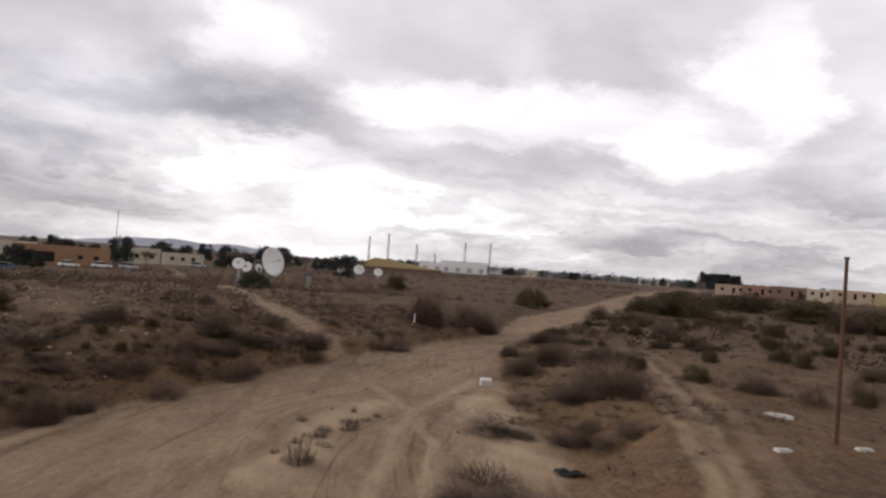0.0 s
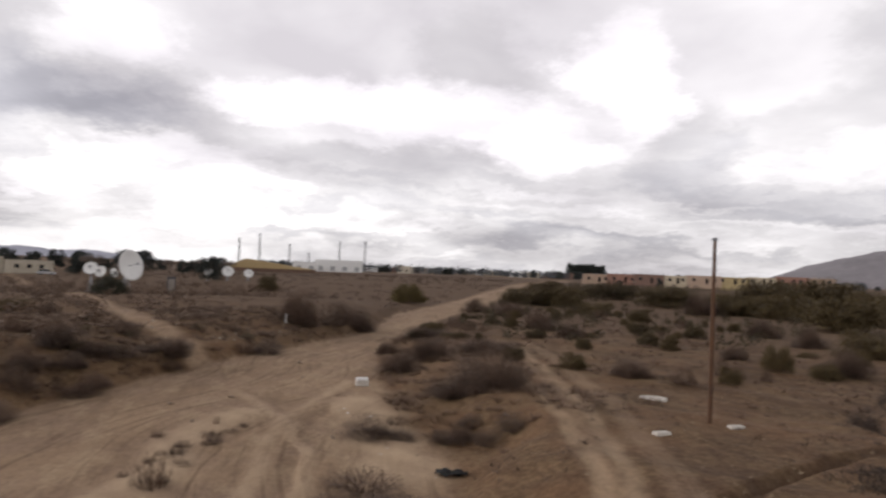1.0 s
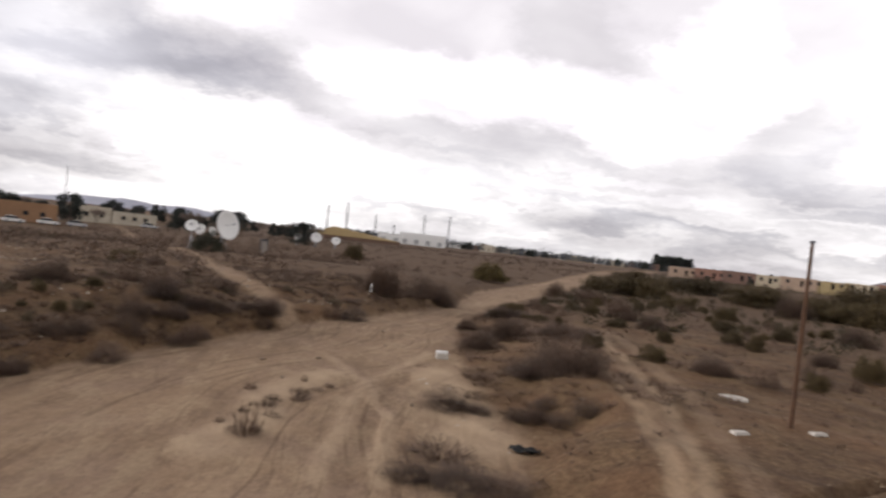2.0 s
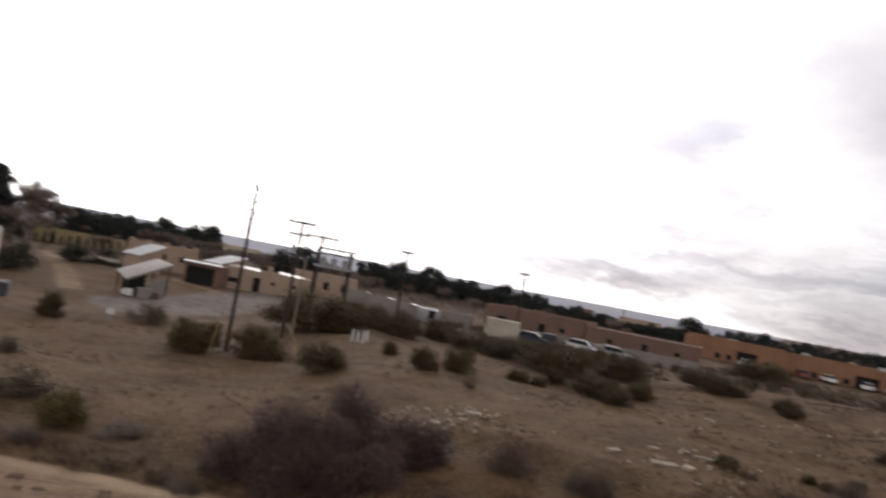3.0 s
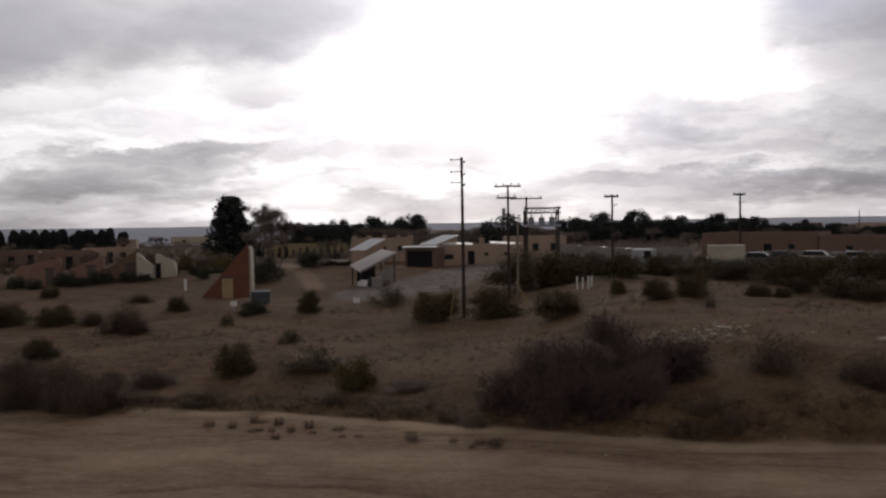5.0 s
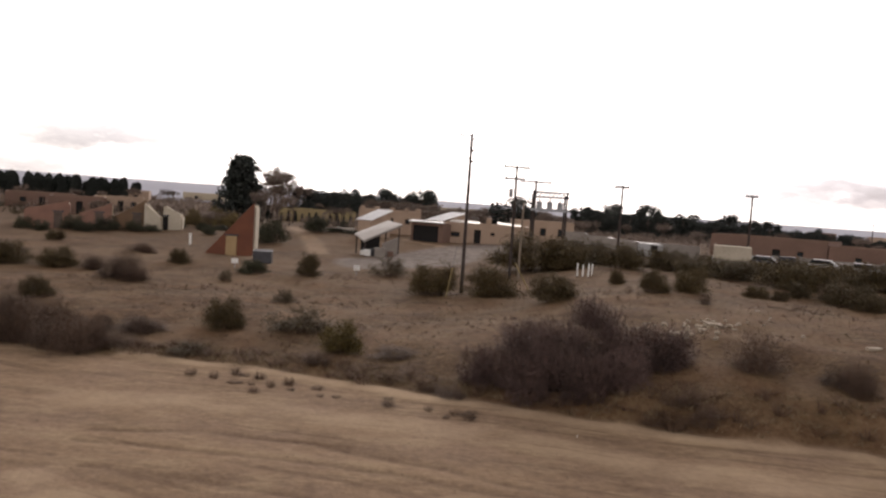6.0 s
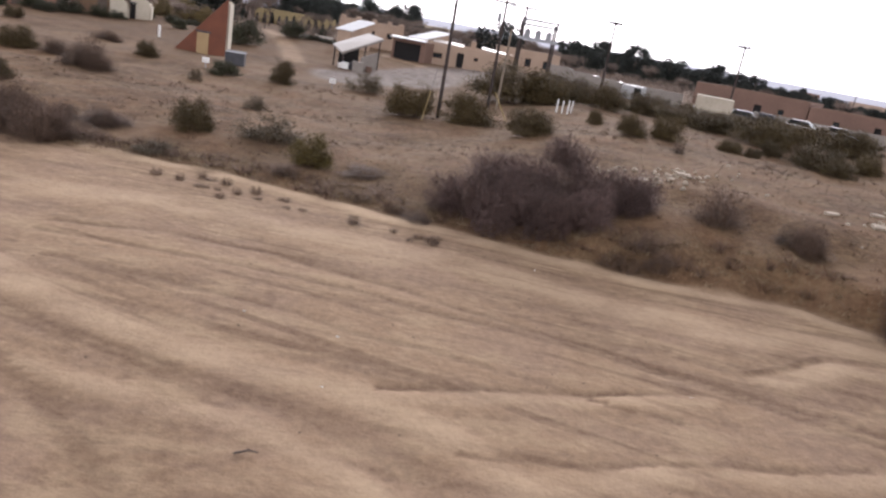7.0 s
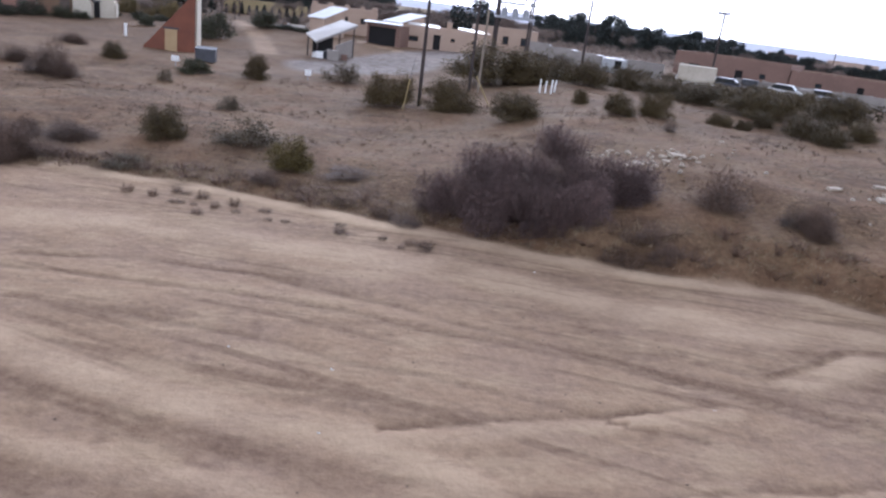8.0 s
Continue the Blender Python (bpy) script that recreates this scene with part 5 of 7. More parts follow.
# the long orange workshop with garage doors
OW = 61.5
ow_turn = math.degrees(math.atan2(96.5 - 138.3, 134.5 - 91.0))
ow_open = [(-OW / 2 + 12.6, 3.9, 0, 3.0), (-OW / 2 + 34.0, 3.9, 0, 2.9), (-OW / 2 + 52.5, 4.0, 0, 2.7)]
ow_open += [(-OW / 2 + u, 1.1, 0.8, 2.0) for u in (7.0, 9.2, 16.5, 25.0, 28.3, 30.6, 38.5, 40.3, 43.5, 47.6, 49.4, 57.0, 59.5)]
shop = low_building("workshop", (112.8, 117.4, -1.1), ow_turn, OW, 16, 4.1, M["orange"], M["tan"], "long orange stucco workshop with dark garage doorways", tuple(sorted(ow_open)), 0.5, down=1.5)
for u, long, tall in ((-OW / 2 + 10.0, 19.0, 0.5), (-OW / 2 + 29.0, 13.0, 0.3), (OW / 2 - 9.0, 14.0, 0.35)):
    part("parapet", box(B(), (long, 0.34, tall), (u, 0.16, 4.6 + tall / 2), (0, 0, 0), 0.04), M["orange"], shop)
for u, v, w in ((-22, 5, 2.2), (-8, 7, 1.6), (6, 6, 2.4), (17, 5, 1.8), (25, 8, 2.0)):
    part("roof_unit", box(B(), (w, 1.5, 1.1), (u, v, 4.6), (0, 0, 0), 0.05), M["pale_block"], shop, "pale rooftop cooling unit")
for k, u in enumerate((20.5, 36.8)):
    d = Vector((math.cos(radians(ow_turn)), math.sin(radians(ow_turn)), 0))
    q = Vector((112.8, 117.4, 0)) + d * (u - OW / 2)
    o = thing("buttress", (q.x, q.y, -1.1), "orange stucco pier on the workshop front", "pier", "workshop piers", ow_turn)
    part("pier", box(B(), (1.1, 0.6, 4.7), (0, -0.31, 2.2), (0, 0, 0), 0.05), M["orange"], o)


def car(x, y, turn, paint, label, lift=0.0):
    ob = thing("parked_car", at_ground(x, y, lift), label, "car", "parked cars", turn)
    bm = slab(B(), [(-2.2, -0.85, 0.35), (2.2, -0.85, 0.35), (2.2, -0.85, 0.75), (1.2, -0.85, 0.92), (-2.15, -0.85, 0.98)], (0, 1, 0), 1.7)
    bmesh.ops.bevel(bm, geom=list(bm.edges), offset=0.06, segments=2, affect="EDGES")
    body = part("body", bm, paint, ob)
    bm = slab(B(), [(-1.9, -0.72, 0.93), (1.1, -0.72, 0.93), (0.45, -0.72, 1.45), (-1.5, -0.72, 1.48)], (0, 1, 0), 1.44)
    bmesh.ops.bevel(bm, geom=list(bm.edges), offset=0.05, segments=1, affect="EDGES")
    part("cabin_glass", bm, M["glass"], ob)
    part("roof", box(B(), (1.85, 1.36, 0.06), (-0.5, 0, 1.49), (0, 0, 0), 0.02), paint, ob)
    for u, v in itertools.product((-1.35, 1.35), (-0.8, 0.8)):
        wheel = part("wheel", rod(B(), (u, v - 0.1, 0.33), (u, v + 0.1, 0.33), 0.33, 0.33, 14), M["tyre"], ob)
        part("rim", rod(B(), (u, v - 0.11, 0.33), (u, v + 0.11, 0.33), 0.19, 0.19, 10), M["steel"], wheel)
    return ob


blue = surface("dark_blue_car_paint", (0.04, 0.05, 0.09), (0.03, 0.04, 0.07), 1, 0.3, 0, 0)
red = surface("dark_red_car_paint", (0.2, 0.03, 0.025), (0.15, 0.02, 0.02), 1, 0.3, 0, 0)
silver = surface("silver_car_paint", (0.5, 0.5, 0.51), (0.42, 0.42, 0.43), 1, 0.3, 0.3, 0)
for u, off, paint, text in ((12.9, 3.2, "white", M["white"]), (27.6, 2.6, "white", M["white"]), (34.4, 3.2, "white", M["white"]), (38.6, 2.8, "white", M["white"]), (23.0, 3.0, "dark red", red), (47.5, 3.0, "white", M["white"]),
                            (53.2, 2.6, "dark blue", blue), (58.5, 3.0, "silver", silver), (63.5, 4.0, "white", M["white"]), (66.0, 6.0, "dark blue", blue)):
    d = Vector((math.cos(radians(ow_turn)), math.sin(radians(ow_turn)), 0))
    q = Vector((112.8, 117.4, 0)) + d * (u - OW / 2) + Vector((d.y, -d.x, 0)) * off
    car(q.x, q.y, ow_turn + (75 if u in (12.9, 34.4) else 112), text, paint + " car parked before the orange workshop")
for x, y, tn, paint, text in ((20.0, 104.0, 10, M["white"], "white car parked behind the block wall"), (24.5, 105.0, 5, silver, "silver car parked behind the block wall")):
    car(x, y, tn, paint, text, 0.4)

for x, y, tn, paint, text in ((34.0, 93.4, -30, M["white"], "white car parked in the scrub yard"), (37.6, 91.0, -35, blue, "dark blue car parked in the scrub yard"), (43.6, 88.6, -40, M["white"], "white car parked in the scrub yard"), (47.8, 87.6, -30, silver, "silver car parked in the scrub yard")):
    car(x, y, tn, paint, text)
for x, y, w, h, mat, text in ((40.2, 91.6, 1.8, 1.5, "dark_steel", "dark metal bin standing in the scrub yard"), (45.6, 88.0, 1.5, 1.2, "block", "grey pallet box standing in the scrub yard"), (36.0, 92.4, 1.2, 1.3, "pale_block", "pale grey tank box in the scrub yard")):
    o = thing("yard_box", at_ground(x, y), text, "box", "yard boxes", -33)
    part("body", box(B(), (w, w * 0.7, h), (0, 0, h / 2), (0, 0, 0), 0.03), M[mat], o)
    part("lid", box(B(), (w + 0.06, w * 0.7 + 0.06, 0.07), (0, 0, h + 0.035)), M[mat], o)
# the wide opening's black sheet paints the shade along the front
low_building("flat_building", (168, 97.5, 0.9), -58, 21, 12, 3.6, M["ochre"], M["tan"], "long ochre flat-roofed building with a shaded front", ((-5.5, 8.0, 0, 2.4), (4.0, 1.2, 0.9, 2.0), (7.5, 1.2, 0.9, 2.0)), 0.3, down=1.5)
low_building("flat_building", (175, 122, 0.6), -52, 24, 10, 4.2, M["cream"], M["roof_white"], "cream flat-roofed building behind the workshop", tuple((-9 + 3 * k, 1.0, 1.0, 2.4) for k in range(7)), 0.3, down=1.5)
low_building("flat_building", (210, 97, 1.6), -62, 9, 8, 3.6, M["cream"], M["cream"], "small cream flat-roofed building", ((-2, 1.2, 0.9, 2.2), (2, 1.2, 0.9, 2.2)), 0.3, down=2)
low_building("flat_building", (214, 87, 1.6), -64, 12, 8, 2.8, M["cream"], M["roof_white"], "low cream building with dark windows", ((-3, 1.2, 0.9, 2.0), (0, 1.2, 0.9, 2.0), (3, 1.2, 0.9, 2.0)), 0.3, down=2)
for x, y, tn, paint, text in ((160, 91, -50, M["white"], "white"), (166, 86.5, -55, M["white"], "white"), (170, 82, -60, silver, "silver"), (205, 79, -60, silver, "silver")):
    car(x, y, tn, paint, text + " car parked by the flat building")


# ---- dish aerials ----
def dish_mesh(radius, depth):
    bm = B()
    rings, seg = 5, 28
    grid = []
    for side in (0.0, -0.05):
        layer = [bm.verts.new((0, side - 0.0, 0))]
        for k in range(1, rings + 1):
            r = radius * k / rings
            layer += [bm.verts.new((r * math.cos(a * 6.28318 / seg), side - depth * (k / rings) ** 2, r * math.sin(a * 6.28318 / seg))) for a in range(seg)]
        grid.append(layer)
    for s, layer in enumerate(grid):
        for a in range(seg):
            b = (a + 1) % seg
            bm.faces.new([layer[0], layer[1 + a], layer[1 + b]])
            for k in range(rings - 1):
                i = 1 + k * seg
                bm.faces.new([layer[i + a], layer[i + seg + a], layer[i + seg + b], layer[i + b]])
    o = 1 + (rings - 1) * seg
    for a in range(seg):
        b = (a + 1) % seg
        bm.faces.new([grid[0][o + a], grid[1][o + a], grid[1][o + b], grid[0][o + b]])
    bmesh.ops.recalc_face_normals(bm, faces=bm.faces)
    return bm


def dish_aerial(place, centre_z, radius, heading, tilt, label):
    """A dish on a braced mount; heading and tilt say where it looks."""
    ob = thing("dish_aerial", place, label, "satellite dish", "dish aerials", -heading)
    h = centre_z - place[2]
    d = part("dish", dish_mesh(radius, radius * 0.28), M["white"], ob, "white round reflector", True)
    d.matrix_basis = pose(0, 0.35, h, 0, 0, 180) @ pose(0, 0, 0, -tilt, 0, 0)
    bm = rod(B(), (0, 0, 0), (0, -radius * 0.85, 0), 0.04, 0.03, 6)
    rod(bm, (0, -radius * 0.8, 0), (0, -radius * 0.95, 0), 0.16, 0.12, 8)
    part("feed", bm, M["steel"], d)
    bm = B()
    part("mast", rod(bm, (0, 0, -0.5), (0, 0, h), 0.16 * radius / 2 + 0.04, 0.14 * radius / 2, 10), M["steel"], ob)
    for a in (40, 160, 280):
        c, s = math.cos(radians(a)) * radius * 0.6, math.sin(radians(a)) * radius * 0.6
        part("leg", rod(B(), (c, s, -0.5), (0, 0, h * 0.75), 0.06, 0.05, 6), M["steel"], ob)
    return ob


dish_aerial((115.2, 32.2, gz(115, 32)), 5.2, 2.35, 210, 11, "large white satellite dish tilted upward on a braced mount")
dish_aerial((95.0, 30.3, gz(95, 30)), 4.85, 0.85, 262, 30, "white satellite dish beside scrub")
dish_aerial((95.8, 29.2, gz(95.8, 29.2)), 4.5, 0.72, 285, 20, "smaller white satellite dish")
dish_aerial((96.4, 28.4, gz(96.4, 28.4)), 4.4, 0.6, 210, 15, "small white satellite dish turned aside")
for x, y, z, r in ((196, 35.7, 2.9, 1.1), (197, 31.0, 3.2, 1.5), (198, 25.8, 2.9, 1.2)):
    dish_aerial((x, y, gz(x, y) - 0.2), z + 0.6, r, 255, 30, "small white satellite dish on open ground")
hut = thing("equipment_cabinet", at_ground(116.5, 25.8), "grey equipment cabinet beside the large dish", "cabinet", turn=-75)
part("body", box(B(), (1.2, 0.9, 3.2), (0, 0, 1.5), (0, 0, 0), 0.03), M["dark_steel"], hut)
part("door", box(B(), (0.9, 0.05, 2.6), (0, -0.475, 1.5)), M["block"], hut)

# ---- lattice masts ----
def lattice_mast(place, tall, label):
    ob = thing("lattice_mast", place, label, "mast", "lattice masts")
    for u, v in ((-0.8, -0.8), (0.8, -0.8), (0.8, 0.8), (-0.8, 0.8)):
        part("leg", rod(B(), (u, v, 0), (u * 0.6, v * 0.6, tall), 0.16, 0.12, 5), M["dark_steel"], ob)
    n = int(tall / 2.4)
    bm = B()
    for k in range(n):
        a, b = 0.8 - 0.32 * k / n, 0.8 - 0.32 * (k + 1) / n
        z0, z1 = tall * k / n, tall * (k + 1) / n
        for (u, v), (p, q) in (((-1, -1), (1, -1)), ((1, -1), (1, 1)), ((1, 1), (-1, 1)), ((-1, 1), (-1, -1))):
            rod(bm, (u * a, v * a, z0), (p * b, q * b, z1), 0.09, 0.09, 4)
    part("bracing", bm, M["dark_steel"], ob)
    return ob


for x, y, z in ((553, 83, 25), (555, 68.7, 28.5), (559.5, 10.2, 26), (559.6, -9, 27)):
    lattice_mast((x, y, 3.0), z - 3.0, "tall dark lattice mast on the skyline")
for x, y, z in ((557, 47, 22), (560, 33, 16)):
    lattice_mast((x, y, 3.0), z - 3.0, "slim dark lattice mast on the skyline")
for x, y, tall in ((222, 112, 16), (185, 168, 9)):
    o = pole((x, y, gz(x, y)), tall, M["dark_steel"], "slender dark mast beyond the flat buildings", 0.12)

# ---- the built-up skyline to the east ----
shed = thing("gable_shed", (346, 41, 2.6), "wide shed with a low yellow ochre roof", "shed", turn=-87)
part("wall", box(B(), (42, 18, 1.8), (4, 9, 0.9)), M["brown"], shed)
part("roof", slab(B(), [(-17, -0.6, 1.6), (25, -0.6, 1.6), (-7, -0.6, 5.9)], (0, 1, 0), 19), M["yellow"], shed)
low_building("flat_building", (500, 9, 3.4), -88, 32, 20, 7.0, M["white"], M["roof_white"], "large white industrial building", tuple((-12 + 8 * k, 3.0, 0, 3.0) for k in range(4)), 0.4, down=2, doors=M["pale_block"])
low_building("flat_building", (480, 30, 3.2), -88, 16, 12, 5.0, M["white"], M["roof_white"], "white industrial building with grey doors", ((-4, 3, 0, 3), (4, 3, 0, 3)), 0.4, down=2, doors=M["pale_block"])
rng = random.Random(5)
for k in range(9):
    u = k / 8
    x, y = 284 - 36 * u, -98 - 72 * u
    w = rng.uniform(8, 13)
    low_building("flat_building", (x, y, 4.3 + 2.0 * u), -108 - 22 * u, w, 9, rng.uniform(2.3, 3.2), (M["adobe"], M["pink"], M["brown"], M["tan"], M["adobe"], M["yellow_wall"], M["tan"], M["pink"], M["adobe"])[k], M["tan"],
                 "low flat-roofed stucco house on the edge of scrub", ((-w * 0.27, 1.2, 0.9, 2.2), (w * 0.1, 1.0, 0, 2.2), (w * 0.32, 1.2, 0.9, 2.2)), 0.3, group="houses along the scrub", down=3)
for k in range(34):
    h = radians(84 + 42 * (k + rng.uniform(-0.3, 0.3)) / 34)
    dist = rng.uniform(600, 900)
    w = rng.uniform(10, 26)
    low_building("far_house", (math.sin(h) * dist, math.cos(h) * dist, 3.4), -math.degrees(h) + rng.uniform(-20, 20), w, 10, rng.uniform(3, 5.5), M[rng.choice(("white", "cream", "tan", "brown", "block"))],
                 M["roof_white"], "distant low town house among trees", ((-w * 0.25, 1.6, 0.9, 2.4), (w * 0.25, 1.6, 0.9, 2.4)), 0.2, group="distant town houses", down=3)
for k in range(22):
    h = radians(-36 + 110 * (k + rng.uniform(-0.4, 0.4)) / 22)
    dist = rng.uniform(230, 420)
    w = rng.uniform(9, 20)
    low_building("far_house", (math.sin(h) * dist, math.cos(h) * dist, gz(math.sin(h) * dist, math.cos(h) * dist)), -math.degrees(h) + rng.uniform(-20, 20), w, 9, rng.uniform(2.8, 3.8),
                 M[rng.choice(("cream", "tan", "adobe", "adobe", "brown"))], M["roof_white"], "distant low house among trees", ((-w * 0.25, 1.4, 0.9, 2.2), (w * 0.25, 1.4, 0.9, 2.2)), 0.2, group="distant houses", down=2)


for x, y, tn, w, wall in ((-76.0, 128.0, 30, 11.0, "brown"), (-66.0, 137.0, 25, 9.0, "adobe"), (-60.5, 112.0, 28, 8.0, "brown"), (-80.0, 112.0, 34, 9.0, "pink")):
    low_building("flat_house", (x, y, gz(x, y)), tn, w, 7, 2.5, M[wall], M["tan"], "low flat-roofed stucco house among dark scrub", ((-w * 0.25, 1.1, 0.9, 1.9), (w * 0.02, 0.95, 0, 2.0), (w * 0.27, 1.1, 0.9, 1.9)), 0.25, group="houses behind the pink houses", down=2)


# ---- bushes, one by one ----
thicket(4.4, 24.9)
for x, y, w, h in ((31.8, -7.4, 2.0, 1.5), (32.4, -8.5, 2.2, 1.7), (31.7, -9.2, 1.8, 1.2), (33.4, -7.8, 2.0, 1.4), (33.1, -9.5, 1.8, 1.1), (26.6, -7.2, 1.3, 0.6), (26.6, -8.2, 1.4, 0.65), (29.2, -3.2, 1.3, 0.35), (28.6, -4.2, 1.4, 0.4)):
    plant("dry", x, y, w, h)
plant("lime", -4.3, 28.0, 1.70, 1.39)
plant("creosote", -10.2, 31.4, 2.05, 1.55)
plant("sage", -6.8, 31.5, 3.04, 1.24)
plant("sage", -9.7, 40.1, 1.37, 0.93)
plant("creosote", -11.8, 55.9, 2.14, 1.91)
plant("hedge", -16.1, 55.5, 2.34, 1.19)
plant("sage", -6.2, 61.5, 3.73, 1.76)
plant("creosote", -1.7, 49.2, 3.63, 2.41)
plant("creosote", 2.3, 48.2, 3.55, 2.21)
plant("creosote", 5.6, 42.1, 3.13, 1.68)
plant("creosote", 7.0, 66.7, 9.2, 3.6)
plant("creosote", 9.6, 65.0, 5.4, 2.6)
plant("creosote", 11.0, 50.5, 1.37, 1.07)
plant("creosote", 11.6, 42.8, 2.14, 1.48)
plant("creosote", 14.3, 44.3, 2.52, 1.84)
plant("dry", 13.0, 37.7, 0.93, 0.51)
plant("creosote", 18.4, 44.7, 1.65, 0.92)
plant("creosote", 19.3, 43.5, 1.04, 0.76)
plant("creosote", 22.3, 41.3, 3.42, 1.45)
plant("dry", 10.6, 24.6, 2.00, 1.25)
plant("tan", 6.5, 21.8, 1.10, 0.40)
plant("tan", 7.1, 21.6, 1.20, 0.48)
plant("dry", 8.0, 21.6, 1.15, 0.62)
plant("tan", 8.5, 21.8, 1.00, 0.45)
plant("tan", 7.2, 22.3, 1.20, 0.50)
plant("dry", 7.7, 22.2, 0.90, 0.60)
plant("dry", 10.9, 24.9, 1.60, 1.00)
plant("dry", 20.8, -3.2, 2.40, 0.70)
plant("dry", 20.4, -4.6, 2.20, 0.60)
plant("dry", 21.0, -1.8, 1.80, 0.50)
plant("dry", 13.2, 23.1, 1.35, 0.87)
plant("dry", 13.3, 23.3, 1.39, 0.86)
plant("dry", 13.2, 22.6, 1.33, 0.61)
plant("dry", 12.8, 23.6, 1.20, 0.63)
plant("dry", 13.5, 23.1, 1.07, 0.71)
plant("dry", -21.1, 46.6, 1.95, 1.06)
plant("dry", -22.5, 46.7, 1.76, 1.24)
plant("dry", -22.8, 46.3, 1.99, 1.09)
plant("dry", -21.1, 46.0, 1.98, 0.74)
plant("dry", -21.1, 46.0, 2.14, 0.91)
plant("dry", -21.9, 46.3, 2.09, 1.38)
plant("dry", -21.9, 47.0, 2.10, 1.86)
plant("creosote", -29.5, 51.8, 2.87, 1.79)
plant("creosote", -21.2, 35.5, 1.79, 1.26)
plant("dry", -13.9, 27.0, 1.81, 0.79)
plant("dry", -15.1, 27.3, 2.13, 0.76)
plant("dry", -15.0, 26.4, 2.02, 1.40)
plant("dry", -13.9, 25.9, 1.88, 1.05)
plant("dry", -14.9, 26.8, 1.94, 1.15)
plant("dry", -14.5, 27.1, 1.95, 0.98)
plant("dry", -13.7, 26.7, 1.75, 1.10)
plant("dry", -16.7, 26.9, 1.47, 1.40)
plant("dry", -17.6, 26.7, 1.53, 1.30)
plant("dry", -16.6, 27.0, 1.45, 1.42)
plant("dry", -17.2, 27.6, 1.75, 1.47)
plant("dry", -17.3, 27.1, 1.45, 1.97)
plant("dry", -12.8, 27.0, 1.35, 0.55)
plant("dry", -13.8, 26.6, 1.37, 0.70)
plant("dry", -13.6, 26.4, 1.06, 0.52)
plant("dry", -13.8, 26.3, 1.17, 0.57)
plant("dry", -13.8, 26.7, 1.22, 0.74)
plant("dry", -13.6, 30.0, 1.50, 0.47)
plant("dry", -13.1, 29.4, 1.66, 0.82)
plant("dry", -13.3, 29.9, 1.80, 0.54)
plant("dry", -12.8, 30.1, 1.74, 0.44)
plant("dry", -13.3, 30.0, 1.82, 0.56)
plant("sage", -16.5, 50.6, 1.09, 0.94)
plant("tan", -8.8, 24.0, 0.59, 0.34)
plant("tan", -7.9, 23.8, 0.53, 0.34)
plant("tan", -7.4, 24.5, 0.59, 0.34)
plant("tan", -6.4, 24.1, 0.61, 0.38)
plant("tan", -5.8, 23.2, 0.51, 0.32)
plant("tan", -5.3, 23.7, 0.60, 0.37)
plant("tan", -6.1, 22.4, 0.50, 0.27)
plant("creosote", 12.5, 72.1, 5.06, 2.58)
plant("creosote", 14.2, 64.4, 4.56, 2.33)
plant("creosote", 19.1, 67.8, 4.87, 2.21)
plant("creosote", 21.0, 62.3, 5.55, 1.96)
plant("creosote", 21.9, 58.2, 4.29, 1.65)
plant("creosote", 23.5, 52.6, 4.85, 2.52)
plant("creosote", 24.1, 49.7, 4.23, 2.37)
plant("creosote", 27.6, 69.7, 5.17, 1.41)
plant("creosote", 32.3, 69.5, 7.05, 1.56)
plant("creosote", 32.6, 64.9, 5.01, 1.93)
plant("creosote", 28.6, 50.6, 4.44, 1.99)
plant("creosote", 20.9, 44.8, 1.76, 1.02)
plant("dry", 22.2, 44.0, 1.53, 0.93)
plant("tan", -1.9, 24.9, 1.22, 0.33)
plant("tan", -0.5, 24.2, 1.18, 0.36)
plant("dry", 0.3, 23.5, 1.15, 0.39)
plant("dry", -4.9, 26.4, 1.30, 0.35)
plant("sage", -10.0, 26.8, 1.61, 0.42)
plant("dry", -2.1, 28.1, 2.02, 0.32)
plant("creosote", -32.8, 51.6, 3.32, 1.74)
plant("dry", -26.6, 51.6, 1.25, 0.85)
plant("dry", -26.4, 51.5, 1.20, 0.55)
plant("dry", -27.1, 51.8, 1.48, 0.90)
plant("dry", -26.6, 52.2, 1.48, 0.79)
plant("dry", -26.6, 51.4, 1.15, 0.64)
plant("dry", -19.6, 31.2, 1.22, 0.82)
plant("dry", -20.2, 31.7, 1.49, 0.66)
plant("dry", -19.0, 31.6, 1.47, 0.73)
plant("dry", -20.4, 31.8, 1.49, 0.52)
plant("dry", -19.8, 30.9, 1.37, 0.63)
plant("dry", -15.5, 30.5, 1.06, 0.48)
plant("dry", -15.7, 30.0, 1.32, 0.49)
plant("dry", -14.9, 29.9, 1.37, 0.58)
plant("dry", -14.9, 29.9, 0.97, 0.58)
plant("dry", -15.2, 30.5, 1.25, 0.62)
plant("dry", -17.5, 29.6, 1.49, 0.60)
plant("dry", -16.8, 29.9, 1.42, 0.76)
plant("dry", -17.0, 29.5, 1.45, 1.12)
plant("dry", -16.4, 29.8, 1.65, 0.80)
plant("dry", -16.8, 29.2, 1.50, 1.40)
plant("hedge", -42.2, 84.6, 3.21, 1.79)
plant("hedge", -43.1, 81.3, 2.42, 1.16)
plant("hedge", -38.2, 87.5, 2.22, 0.90)
plant("hedge", -38.5, 97.0, 2.10, 1.15)
plant("hedge", -31.3, 88.6, 1.89, 1.19)
plant("hedge", -22.3, 83.2, 4.38, 2.84)
plant("hedge", -25.5, 85.4, 2.07, 1.83)
plant("creosote", -40.3, 70.6, 1.89, 1.16)
plant("hedge", -20.1, 98.8, 4.19, 2.06)
